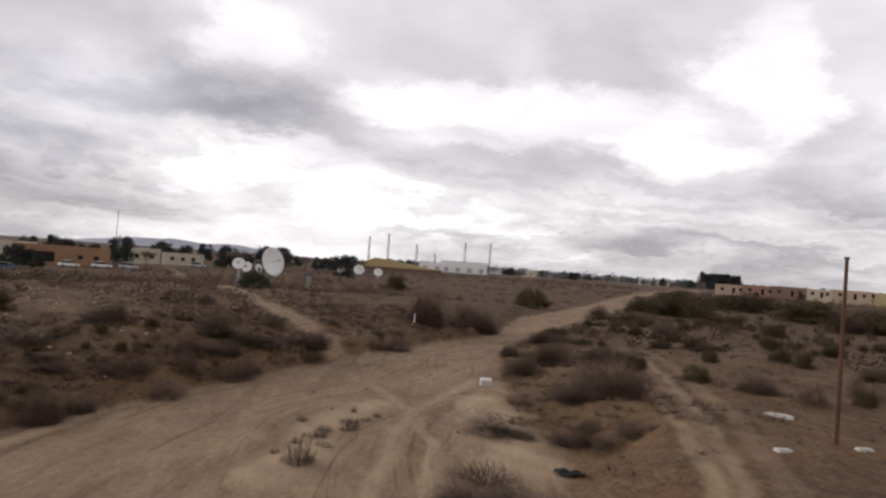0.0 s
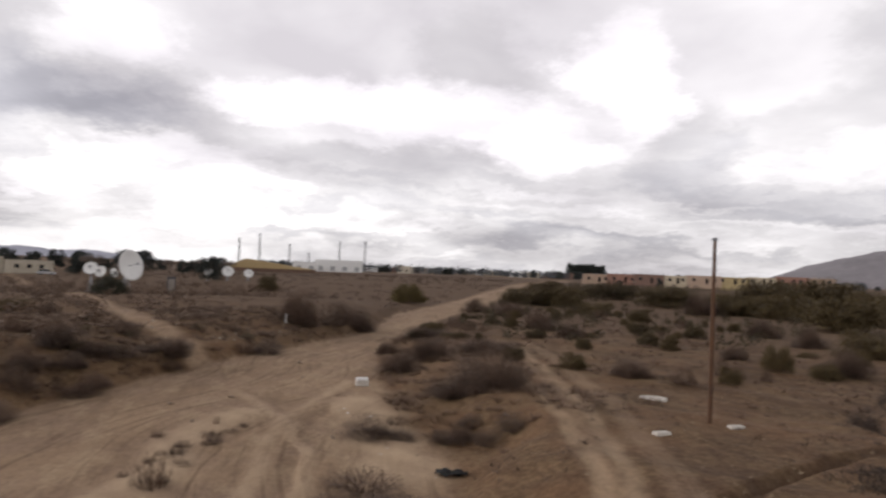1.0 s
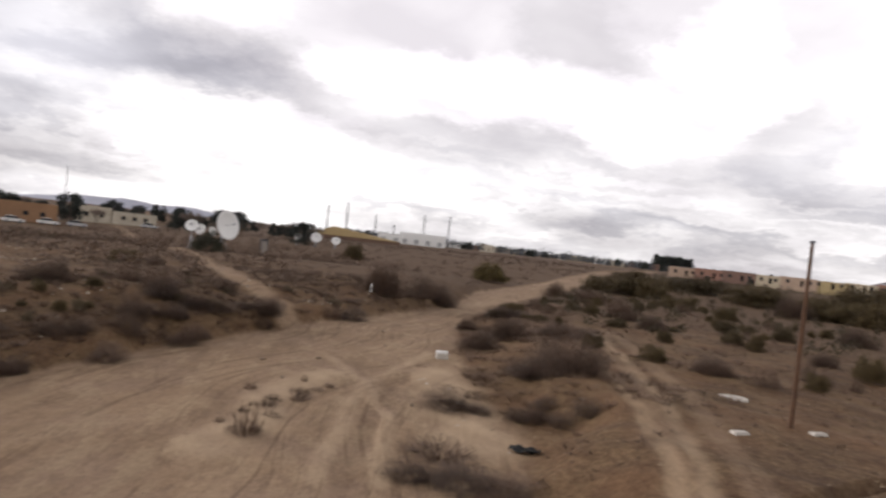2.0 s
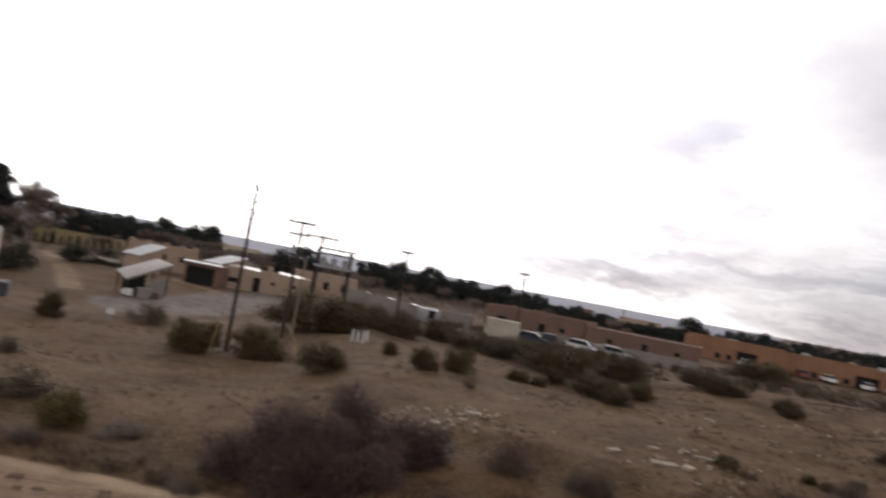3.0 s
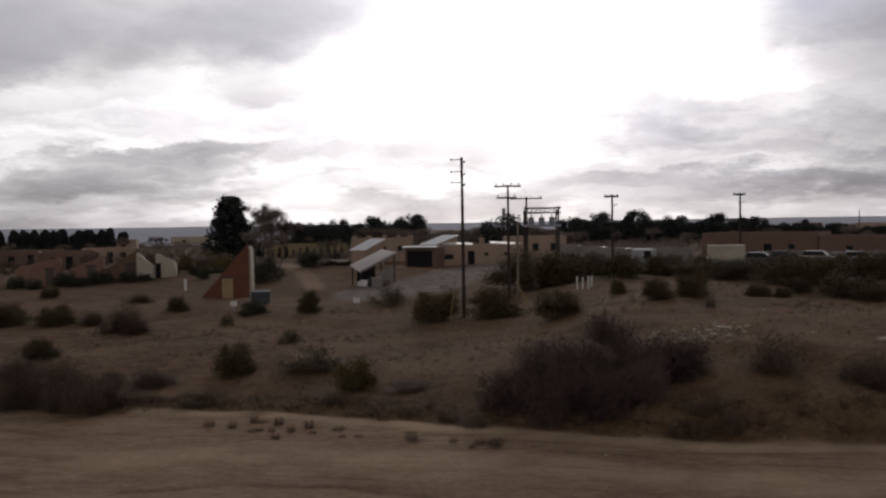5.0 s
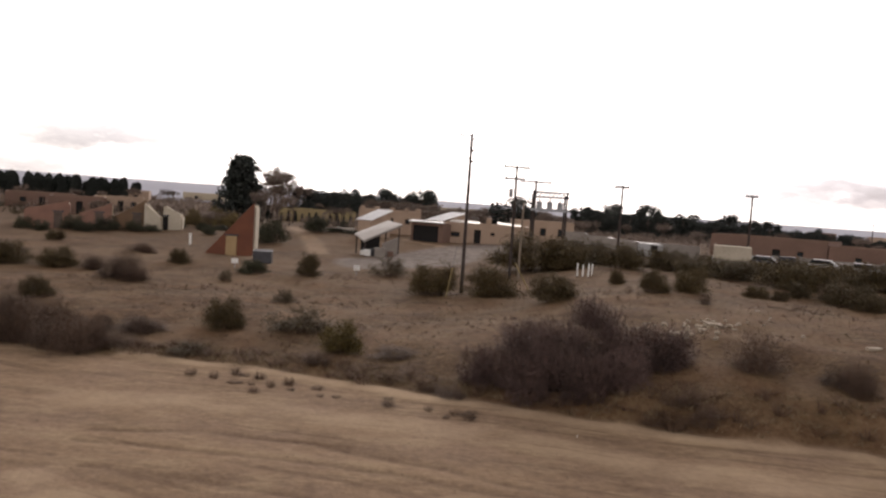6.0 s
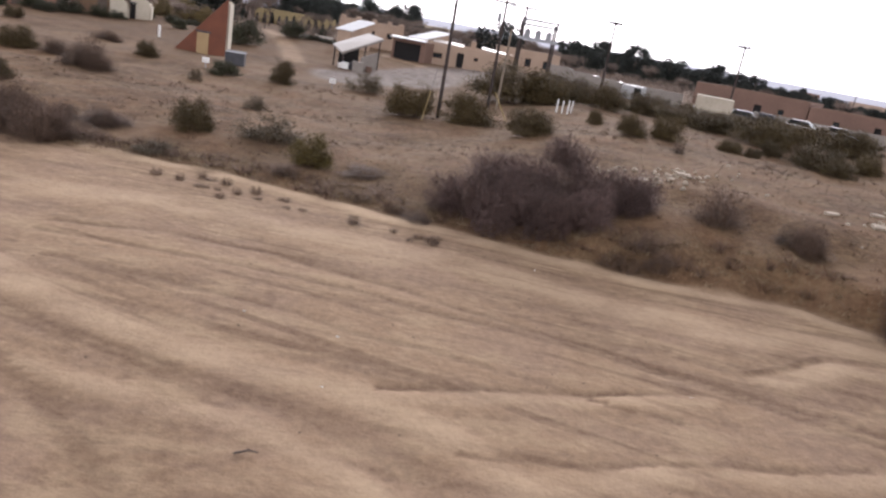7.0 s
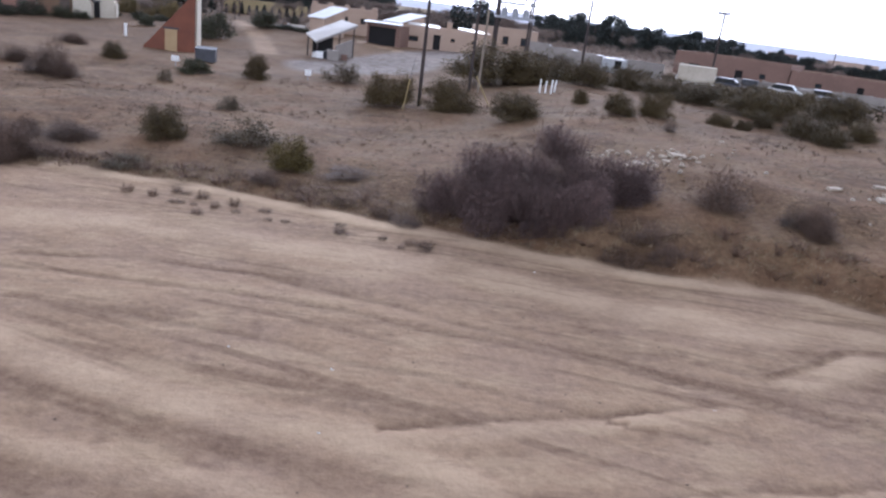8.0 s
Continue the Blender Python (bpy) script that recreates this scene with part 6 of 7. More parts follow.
plant("hedge", -22.3, 130.9, 3.48, 1.25)
plant("creosote", -23.4, 59.6, 1.99, 1.32)
plant("dry", -29.2, 66.4, 1.51, 0.80)
plant("dry", -30.4, 66.5, 1.82, 0.54)
plant("dry", -29.4, 66.3, 1.42, 0.71)
plant("dry", -28.8, 66.1, 1.40, 0.57)
plant("dry", -30.0, 66.7, 1.56, 0.82)
plant("creosote", 39.8, -14.4, 1.86, 1.11)
plant("dry", 35.9, -16.9, 1.44, 0.67)
plant("dry", 37.0, -16.2, 1.75, 0.62)
plant("dry", 36.8, -16.5, 1.54, 0.86)
plant("dry", 36.6, -17.1, 1.80, 0.76)
plant("dry", 35.9, -16.4, 1.62, 0.79)
plant("dry", 32.1, -6.4, 1.54, 0.54)
plant("dry", 32.0, -6.8, 1.32, 0.59)
plant("dry", 32.0, -6.4, 1.81, 0.52)
plant("dry", 33.5, -7.1, 1.43, 0.57)
plant("dry", 33.4, -6.2, 1.65, 0.68)
plant("dry", 41.7, -5.4, 1.70, 0.80)
plant("dry", 42.1, -4.4, 1.28, 0.68)
plant("dry", 41.5, -5.0, 1.33, 0.96)
plant("dry", 41.8, -5.0, 1.29, 1.20)
plant("dry", 42.2, -4.3, 1.67, 0.82)
plant("dry", 48.5, -11.3, 2.80, 0.60)
plant("dry", 47.5, -12.0, 2.73, 0.65)
plant("dry", 47.4, -12.3, 2.12, 0.58)
plant("dry", 46.1, -11.5, 2.29, 0.57)
plant("dry", 47.4, -10.0, 2.76, 0.71)
plant("dry", 46.7, -10.5, 2.39, 0.81)
plant("dry", 48.3, -10.6, 2.96, 0.76)
plant("dry", 45.1, -7.3, 2.00, 1.08)
plant("dry", 44.7, -7.5, 1.86, 0.82)
plant("dry", 45.4, -7.1, 1.59, 1.08)
plant("dry", 45.8, -7.3, 1.83, 0.85)
plant("dry", 45.3, -6.5, 1.66, 0.93)
plant("dry", 44.8, -6.5, 2.00, 1.10)
plant("dry", 44.8, -6.1, 1.81, 0.81)
plant("dry", 28.8, -2.9, 2.26, 0.83)
plant("dry", 27.7, -6.5, 1.17, 0.41)
plant("dry", 27.6, -6.3, 1.15, 0.45)
plant("dry", 27.8, -5.8, 1.13, 0.48)
plant("dry", 27.5, -6.3, 1.29, 0.50)
plant("dry", 28.4, -6.8, 1.30, 0.48)
plant("dry", 61.2, 2.3, 4.10, 2.75)
plant("dry", 64.6, -0.6, 3.60, 2.00)
plant("dry", 62.0, 1.9, 2.38, 2.15)
plant("dry", 60.8, 2.6, 1.98, 2.17)
plant("dry", 60.9, 1.5, 2.48, 1.17)
plant("dry", 61.7, 3.0, 1.94, 2.12)
plant("dry", 62.3, 1.7, 1.99, 1.59)
plant("dry", 61.1, 3.2, 2.37, 1.43)
plant("dry", 62.5, 3.0, 2.02, 1.32)
plant("dry", 67.7, -2.7, 2.11, 1.09)
plant("dry", 67.9, -1.8, 2.31, 1.35)
plant("dry", 69.8, -2.4, 2.62, 1.14)
plant("dry", 68.7, -1.1, 2.21, 1.39)
plant("dry", 69.3, -2.4, 3.00, 1.59)
plant("dry", 69.1, -3.3, 2.39, 1.22)
plant("dry", 68.1, -3.1, 2.36, 1.23)
plant("hedge", 88.2, 26.0, 3.40, 2.75)
plant("creosote", 159.0, 16.2, 4.66, 4.00)
plant("lime", 120.4, -10.8, 5.55, 3.39)
plant("creosote", 34.8, -21.1, 1.23, 1.07)
plant("creosote", 40.9, -27.4, 1.93, 1.74)
plant("creosote", 90.9, -38.8, 3.31, 2.15)
plant("creosote", 63.4, -27.8, 2.31, 1.29)
plant("creosote", 51.4, -25.3, 1.57, 1.33)
plant("creosote", 63.1, -32.9, 2.37, 1.43)
plant("dry", 40.2, -30.7, 1.84, 0.83)
plant("dry", 38.7, -30.5, 1.96, 1.29)
plant("dry", 38.9, -30.7, 1.91, 1.42)
plant("dry", 39.8, -29.7, 1.92, 0.74)
plant("dry", 39.7, -30.7, 1.70, 1.52)
plant("dry", 38.6, -30.9, 1.91, 1.05)
plant("dry", 39.1, -30.2, 1.53, 1.47)
plant("dry", 46.8, -28.3, 1.53, 0.69)
plant("dry", 46.7, -27.4, 1.60, 0.64)
plant("dry", 46.4, -27.8, 1.54, 0.82)
plant("dry", 46.5, -27.4, 1.43, 0.89)
plant("dry", 46.3, -27.3, 1.20, 0.56)
plant("dry", 70.5, -43.3, 2.69, 1.81)
plant("dry", 70.4, -43.0, 2.37, 1.71)
plant("dry", 70.6, -44.5, 2.52, 0.94)
plant("dry", 69.6, -43.2, 2.47, 1.58)
plant("dry", 70.3, -42.9, 2.69, 1.16)
plant("dry", 70.6, -44.6, 2.84, 0.98)
plant("dry", 69.0, -43.8, 2.56, 1.48)
plant("dry", 40.8, 15.3, 1.16, 0.98)
plant("dry", 41.6, 16.1, 1.18, 0.97)
plant("dry", 33.2, 12.1, 2.06, 1.01)
plant("tan", 23.0, 3.8, 1.52, 1.28)
plant("tan", 23.1, -2.6, 3.11, 0.67)
plant("dry", 70.7, -20.3, 2.71, 1.66)
plant("dry", 71.1, -19.8, 2.21, 1.09)
plant("dry", 68.9, -20.3, 2.29, 1.17)
plant("dry", 70.1, -20.5, 2.77, 1.65)
plant("dry", 71.4, -20.5, 2.66, 1.03)
plant("dry", 70.8, -21.2, 2.77, 0.97)
plant("dry", 70.3, -20.9, 2.09, 1.00)
plant("dry", 98.1, -22.6, 2.94, 1.77)
plant("dry", 96.8, -24.1, 3.26, 1.55)
plant("dry", 96.8, -21.8, 3.67, 1.44)
plant("dry", 98.1, -21.5, 3.63, 1.13)
plant("dry", 96.2, -22.0, 3.48, 1.27)
plant("dry", 98.2, -22.9, 3.71, 1.48)
plant("dry", 96.4, -22.8, 3.00, 1.52)
plant("dry", 60.1, -20.3, 1.76, 0.90)
plant("dry", 61.0, -19.9, 1.79, 0.70)
plant("dry", 59.8, -20.3, 2.29, 0.75)
plant("dry", 59.9, -20.2, 1.76, 1.14)
plant("dry", 60.6, -20.2, 2.11, 0.99)
plant("dry", 60.0, -21.0, 1.84, 0.77)
plant("dry", 60.5, -21.1, 2.36, 1.00)
plant("creosote", 104.2, -37.9, 5.91, 2.58)
plant("creosote", 126.6, -39.4, 9.10, 3.51)
plant("creosote", 128.4, -32.6, 10.11, 3.30)
plant("dry", 105.9, -19.9, 2.54, 1.42)
plant("dry", 105.5, -20.6, 2.64, 1.08)
plant("dry", 104.3, -20.9, 2.89, 0.86)
plant("dry", 105.5, -19.5, 2.46, 1.47)
plant("dry", 106.3, -19.2, 3.21, 1.13)
plant("dry", 106.2, -19.7, 3.11, 1.70)
plant("dry", 105.3, -19.7, 2.59, 2.08)
plant("dry", 112.8, -57.7, 3.90, 3.29)
plant("dry", 113.3, -56.6, 3.97, 2.48)
plant("dry", 113.1, -57.9, 4.60, 2.91)
plant("dry", 113.1, -58.9, 4.88, 1.96)
plant("dry", 111.0, -57.0, 4.66, 2.51)
plant("dry", 112.0, -56.6, 4.57, 2.77)
plant("dry", 111.7, -58.8, 4.20, 1.94)
plant("creosote", 115.7, -64.2, 11.06, 4.51)
plant("creosote", 107.7, -70.3, 11.71, 4.78)
plant("creosote", 83.6, -62.5, 11.05, 4.83)
plant("creosote", 154.6, -106.6, 21.46, 5.84)
plant("creosote", 150.4, -90.6, 18.72, 5.46)
plant("creosote", 133.8, -61.4, 13.45, 4.12)
plant("creosote", 157.1, -58.5, 15.35, 3.91)
plant("creosote", 161.6, -46.9, 14.14, 3.67)
plant("creosote", 50.8, -40.7, 4.87, 2.48)
plant("dry", 56.5, -39.7, 2.01, 1.69)
plant("dry", 56.4, -39.8, 1.83, 1.60)
plant("dry", 55.8, -40.3, 2.31, 0.85)
plant("dry", 57.4, -40.1, 1.91, 0.88)
plant("dry", 57.3, -39.3, 2.37, 0.92)
plant("dry", 56.2, -39.7, 1.72, 1.46)
plant("dry", 56.6, -39.3, 1.77, 1.55)
plant("dry", 40.0, 13.4, 2.28, 1.42)
plant("dry", 39.1, 12.8, 2.56, 0.59)
plant("dry", 41.6, 13.6, 2.25, 0.74)
plant("dry", 39.3, 12.8, 2.77, 0.87)
plant("dry", 39.8, 9.9, 2.35, 0.53)
plant("dry", 38.8, 11.2, 1.77, 0.66)
plant("dry", 39.4, 11.2, 2.49, 0.65)
plant("dry", 42.7, 7.8, 2.03, 0.73)
plant("dry", 41.1, 7.6, 1.80, 0.52)
plant("dry", 42.9, 7.9, 2.07, 0.54)
plant("dry", 42.0, 7.6, 2.11, 0.85)
plant("dry", 41.6, 9.0, 1.65, 0.35)
plant("dry", 41.8, 7.7, 1.79, 0.81)
plant("dry", 49.3, 3.5, 2.29, 0.94)
plant("tan", 48.2, 4.8, 2.25, 0.84)
plant("tan", 27.8, 2.8, 0.90, 0.41)
plant("tan", 28.4, 5.0, 0.79, 0.38)
plant("tan", 27.1, 3.8, 0.88, 0.36)
plant("tan", 30.0, 2.1, 0.58, 0.24)
plant("creosote", 124.2, -98.3, 12.03, 4.91)
plant("tan", 30.5, -4.1, 1.44, 0.49)
plant("dry", 57.2, -7.3, 2.61, 0.65)
plant("dry", 58.5, -7.8, 2.32, 0.74)
plant("dry", 58.6, -7.3, 2.57, 0.87)
plant("dry", 59.3, -8.3, 2.28, 0.57)
plant("dry", 57.5, -7.4, 2.42, 0.85)
plant("dry", 57.0, -7.3, 2.21, 0.67)
plant("dry", 58.9, -8.9, 2.22, 0.62)
plant("dry", 50.9, -4.4, 1.16, 0.90)
plant("dry", 50.6, -4.4, 1.12, 0.64)
plant("dry", 51.0, -4.8, 1.58, 0.69)
plant("dry", 51.0, -4.4, 1.19, 0.66)
plant("dry", 50.5, -4.2, 1.12, 0.67)
plant("dry", 17.0, 17.8, 2.30, 2.48)
plant("dry", 15.6, 17.7, 2.11, 2.18)
plant("dry", 15.4, 16.7, 2.92, 2.03)
plant("dry", 16.3, 17.9, 2.77, 2.79)
plant("dry", 14.9, 17.4, 2.58, 1.48)
plant("dry", 16.4, 17.6, 2.67, 3.34)
plant("dry", 17.2, 16.9, 2.69, 2.38)
plant("dry", 15.4, 18.1, 1.75, 1.42)
plant("dry", 15.3, 19.1, 1.92, 2.21)
plant("dry", 14.4, 18.6, 1.70, 1.53)
plant("dry", 15.3, 18.2, 2.11, 1.29)
plant("dry", 14.8, 19.4, 1.74, 1.70)
plant("dry", 15.6, 18.0, 1.88, 0.94)
plant("dry", 14.4, 18.5, 1.79, 1.30)
plant("dry", 19.3, 16.3, 1.37, 0.87)
plant("dry", 19.1, 17.4, 1.84, 1.19)
plant("dry", 18.9, 17.5, 1.42, 0.88)
plant("dry", 20.4, 16.8, 1.49, 0.75)
plant("dry", 18.7, 14.8, 1.85, 1.08)
plant("dry", 22.8, 15.8, 1.34, 1.18)
plant("dry", 22.1, 15.5, 1.66, 0.71)
plant("dry", 22.9, 15.5, 1.35, 1.39)
plant("dry", 24.9, 14.3, 1.39, 1.39)
plant("dry", 25.6, 14.9, 1.35, 0.83)
plant("dry", 25.1, 14.0, 1.37, 1.17)
plant("dry", 25.2, 14.2, 1.80, 1.17)
plant("dry", 27.1, 13.6, 1.08, 0.66)
plant("dry", 26.8, 13.8, 1.05, 0.43)
plant("dry", 26.7, 13.8, 1.23, 0.54)
plant("dry", 30.2, 11.7, 1.80, 0.79)
plant("dry", 35.4, 10.0, 1.68, 0.94)
plant("dry", 34.8, 10.1, 1.99, 0.50)
plant("dry", 36.4, 9.7, 1.56, 0.44)
plant("dry", 37.9, 18.1, 1.77, 1.23)
plant("dry", 37.7, 18.0, 2.19, 1.05)
plant("dry", 37.1, 18.8, 2.05, 0.95)
plant("creosote", 39.0, 25.9, 2.33, 1.34)
plant("creosote", 28.7, 20.1, 3.01, 1.29)
plant("dry", 30.0, 17.3, 1.40, 0.33)
plant("dry", 30.0, 17.3, 1.50, 0.40)
plant("dry", 29.4, 16.5, 1.81, 0.43)
plant("dry", 31.6, 13.4, 1.27, 0.65)
plant("dry", 30.5, 14.4, 1.44, 0.44)
plant("dry", 31.0, 13.5, 1.41, 0.71)
plant("dry", 30.7, 14.2, 1.60, 0.82)
plant("dry", 35.1, 12.7, 1.49, 0.62)
plant("dry", 35.4, 13.0, 1.69, 0.89)
plant("dry", 36.0, 12.5, 1.77, 0.46)
plant("dry", 36.6, 11.6, 1.72, 0.68)
plant("dry", 36.9, 11.0, 1.42, 0.62)
plant("hedge", 139.3, 41.0, 4.60, 2.60)
plant("creosote", 34.3, 30.2, 1.50, 1.02)
plant("creosote", 43.2, 35.3, 1.39, 0.98)
plant("creosote", 22.2, 39.3, 2.3, 1.0)
plant("creosote", 33.5, 44.9, 3.3, 1.3)
plant("creosote", 34.6, 40.0, 2.3, 1.05)
plant("creosote", 33.9, 48.2, 3.5, 1.3)
plant("creosote", 76.4, 95.5, 10.36, 3.27)
plant("creosote", 25.2, 41.7, 2.28, 1.24)
plant("creosote", 33.4, 38.1, 1.58, 0.97)
plant("dry", 23.7, 23.2, 1.59, 0.65)
plant("dry", 23.3, 23.0, 1.44, 0.72)
plant("dry", 22.5, 22.6, 1.29, 0.40)
plant("dry", 23.8, 19.1, 1.30, 0.59)
plant("dry", 22.4, 18.9, 1.60, 0.40)
plant("dry", 24.0, 18.7, 1.60, 0.42)
plant("dry", 24.3, 16.6, 1.61, 0.79)
plant("dry", 25.1, 16.4, 1.30, 0.43)
plant("dry", 24.8, 17.5, 1.69, 0.43)
plant("dry", 25.1, 16.6, 1.30, 0.56)
plant("creosote", 55.6, 22.1, 2.32, 1.23)
plant("dry", 54.1, 19.0, 1.24, 0.68)
plant("dry", 53.7, 18.8, 1.25, 0.76)
plant("dry", 53.7, 19.2, 1.18, 0.74)
plant("dry", 53.4, 19.1, 1.16, 0.73)
plant("dry", 53.2, 18.8, 1.39, 0.59)
plant("dry", 44.3, 10.7, 1.13, 0.46)
plant("dry", 44.5, 11.2, 1.43, 0.70)
plant("dry", 44.5, 10.8, 1.44, 0.63)
plant("dry", 31.8, 19.4, 2.45, 0.76)
plant("creosote", 30.2, 27.7, 1.61, 0.72)
plant("dry", 21.1, 16.3, 1.31, 0.37)
plant("dry", 22.0, 16.0, 1.49, 0.54)
plant("dry", 20.9, 15.6, 1.30, 0.46)


# ---- trees ----
tree("conifer", (-41.2, 132.5, gz(-41.2, 132.5) - 0.6), 12.0, 1.12, "tall dark green conifer behind the red house")
for x, y, h in ((-35.2, 132.0, 10.6), (-33.0, 127.0, 9.6), (-37.2, 136.5, 8.8), (-31.0, 130.0, 8.0), (-31.5, 121.0, 7.0), (-28.8, 118.5, 5.6), (-33.4, 119.0, 6.4), (-30.0, 115.0, 4.6)):
    tree("bare", (x, y, gz(x, y) - 0.4), h * 1.15, 1.0, "leafless pale brown tree beside the conifer", "bare trees")
tree("pine", (-43.0, 190.0, gz(-43, 190) - 0.5), 7.4, 1.2, "round dark evergreen tree among houses", "dark evergreens")
tree("pine", (8.0, 128.5, gz(8, 128) - 0.3), 7.6, 1.6, "dark evergreen tree behind the gantry", "dark evergreens")
tree("mesquite", at_ground(17.4, -16.85), 3.1, 1.15, "leafless dark twisted mesquite tree on the southern bank", name="bare_tree")
# a tan wall with a row of clipped cypresses before it, far behind the houses
block_wall((-37.5, 146.0), (-22.5, 148.5), 2.6, M["yellow_wall"], "long yellow-tan garden wall behind clipped trees")
for k in range(11):
    x = -36.5 + 1.35 * k
    tree("conifer", (x, 143.2 + 0.15 * k, gz(x, 143.5) - 0.2), 1.75 + 0.25 * (k % 3), 0.6, "small clipped cypress before the tan wall", "clipped cypresses", "cypress")
for x, y, h in ((100.5, 152.0, 8.0), (113.0, 139.0, 6.6), (120.0, 136.5, 7.2), (128.0, 127.5, 7.0), (133.5, 122.5, 7.4), (138.0, 119.0, 6.8), (149.0, 112.0, 6.4)):
    tree("pine", (x, y, gz(x, y) - 0.4), h, 1.15, "dark evergreen tree behind the orange workshop", "workshop trees")
for x, y, h in ((142.5, 92.5, 5.0), (145.0, 90.0, 4.4)):
    tree("pine", (x, y, gz(x, y) - 0.4), h, 1.25, "dark evergreen tree beside the orange workshop", "workshop trees")
rng = random.Random(21)
for k in range(105):
    u = k / 104
    x, y = -150 + 46 * u, 205 + 22 * u + rng.uniform(-6, 6)
    tree("conifer", (x, y, gz(x, y) - 2.6), rng.uniform(7.4, 9.6), 0.62, "dark conifer in a close row", "conifer row")
for k in range(170):
    h = radians(-12 + 54 * (k + rng.uniform(-0.5, 0.5)) / 170)
    dist = rng.uniform(205, 260)
    if -0.05 < h < 0.145:
        continue
    x, y = math.sin(h) * dist, math.cos(h) * dist
    tree("pine", (x, y, gz(x, y) - 0.8), (rng.uniform(5.4, 8.2) if k % 9 else rng.uniform(8.4, 9.8)) * (1 - 0.36 * float(smooth(17, 28, math.degrees(h)))), rng.uniform(1.0, 1.5), "dark evergreen tree in a long skyline belt", "evergreen belt")
for k in range(26):
    h = radians(-34 + 66 * (k + rng.uniform(-0.5, 0.5)) / 26)
    dist = rng.uniform(135, 200)
    x, y = math.sin(h) * dist, math.cos(h) * dist
    tree("bare", (x, y, gz(x, y) - 0.5), rng.uniform(4.0, 6.5), rng.uniform(0.9, 1.3), "leafless brown tree among low buildings", "bare trees")
for k in range(30):
    h = radians(-7 + 17 * (k + rng.uniform(-0.5, 0.5)) / 30)
    dist = rng.uniform(122, 190)
    x, y = math.sin(h) * dist, math.cos(h) * dist
    tree("bare", (x, y, gz(x, y) - 0.5), rng.uniform(4.4, 7.2), rng.uniform(1.1, 1.5), "leafless brown tree among low buildings", "bare trees")
for k in range(64):
    h = radians(33 + 49 * (k + rng.uniform(-0.5, 0.5)) / 64)
    dist = rng.uniform(195, 330)
    x, y = math.sin(h) * dist, math.cos(h) * dist
    tree("pine" if k % 3 else "bare", (x, y, gz(x, y) - 0.5), rng.uniform(4.6, 7.8), rng.uniform(1.0, 1.4), "scattered tree behind the flat buildings", "town trees")
for k in range(64):
    h = radians(82 + 46 * (k + rng.uniform(-0.5, 0.5)) / 64)
    dist = rng.uniform(520, 860)
    x, y = math.sin(h) * dist, math.cos(h) * dist
    tree("pine", (x, y, 3.0), rng.uniform(3.4, 7.0), rng.uniform(1.0, 1.7), "distant dark tree in the town", "distant town trees")
for k in range(34):
    h = radians(106.8 + 2.4 * (k + rng.uniform(-0.5, 0.5)) / 34)
    dist = rng.uniform(740, 800)
    tree("pine", (math.sin(h) * dist, math.cos(h) * dist, 2.6), rng.uniform(13, 16), rng.uniform(0.7, 1.0), "tall dark tree in a distant grove", "distant grove")

# ---- hills and mountain ----
def ridge(name, h0, h1, dist, low, heights, material, label, deep=600):
    """A range of hills round part of the horizon, rising from the plain."""
    n, rows = 90, 7
    verts, faces = [], []
    for i in range(n + 1):
        u = i / n
        h = radians(h0 + (h1 - h0) * u)
        top = np.interp(u, np.linspace(0, 1, len(heights)), heights) * (1 + 0.03 * math.sin(u * 31) + 0.02 * math.sin(u * 77 + 1))
        for r in range(rows):
            d = dist + deep * r / (rows - 1)
            z = low + (top - low) * math.sin(math.pi / 2 * r / (rows - 1)) ** 0.8 + (0 if r in (0, rows - 1) else 0.05 * top * math.sin(i * 1.3 + r * 2.1))
            verts.append((math.sin(h) * d, math.cos(h) * d, z))
    for i in range(n):
        for r in range(rows - 1):
            a = i * rows + r
            faces.append((a, a + rows, a + rows + 1, a + 1))
    ob = mesh_part(name, verts, faces, material)
    ob.data.polygons.foreach_set("use_smooth", [True] * len(ob.data.polygons))
    return tagged(ob, label, "hills", kind="structure")


# the north range also covers the far plain with its painted haze colour
ridge("backdrop", -60, 40, 290, -1.1, [17, 16, 12, 9, 8, 5, 4, 2, -1], M["hazed_hill"], "far hills across a plain, coloured blue-grey for haze", 3000)
ridge("backdrop", 119.5, 160, 3300, -20, [5, 130, 205, 232, 236, 226, 232, 205, 60], M["mountain"], "bare grey mountain under cloud")
ridge("backdrop", 60, 76, 3300, -20, [6, 25, 40, 46, 34, 40, 20, 6], M["hazed_hill"], "far mountain behind the town, coloured faint blue for haze")

for k in range(14):
    u = k / 13
    x, y = 274 - 36 * u + rng.uniform(-8, 8), -96 - 70 * u + rng.uniform(-8, 8)
    tree("bare" if k % 4 else "pine", (x, y, gz(x, y) - 0.3), rng.uniform(1.8, 3.2), rng.uniform(1.1, 1.6), "small tree before the flat-roofed houses", "small yard trees")

# ---- small things on the ground ----
def rock(x, y, size, material, label, group, flat=0.6, name="stone", seed=0):
    rr = random.Random(int(x * 31 + y * 57) + seed)
    bm = B()
    bmesh.ops.create_icosphere(bm, subdivisions=1, radius=0.5)
    for v in bm.verts:
        v.co *= rr.uniform(0.5, 1.3)
    ob = part(name, bm, material)
    ob.matrix_basis = pose(*at_ground(x, y, size * flat * 0.2), rr.uniform(-15, 15), rr.uniform(-15, 15), rr.uniform(0, 360)) @ Matrix.Diagonal((size, size * rr.uniform(0.4, 1.0), size * flat * rr.uniform(0.5, 1.2), 1))
    return tagged(ob, label, "stone", group)


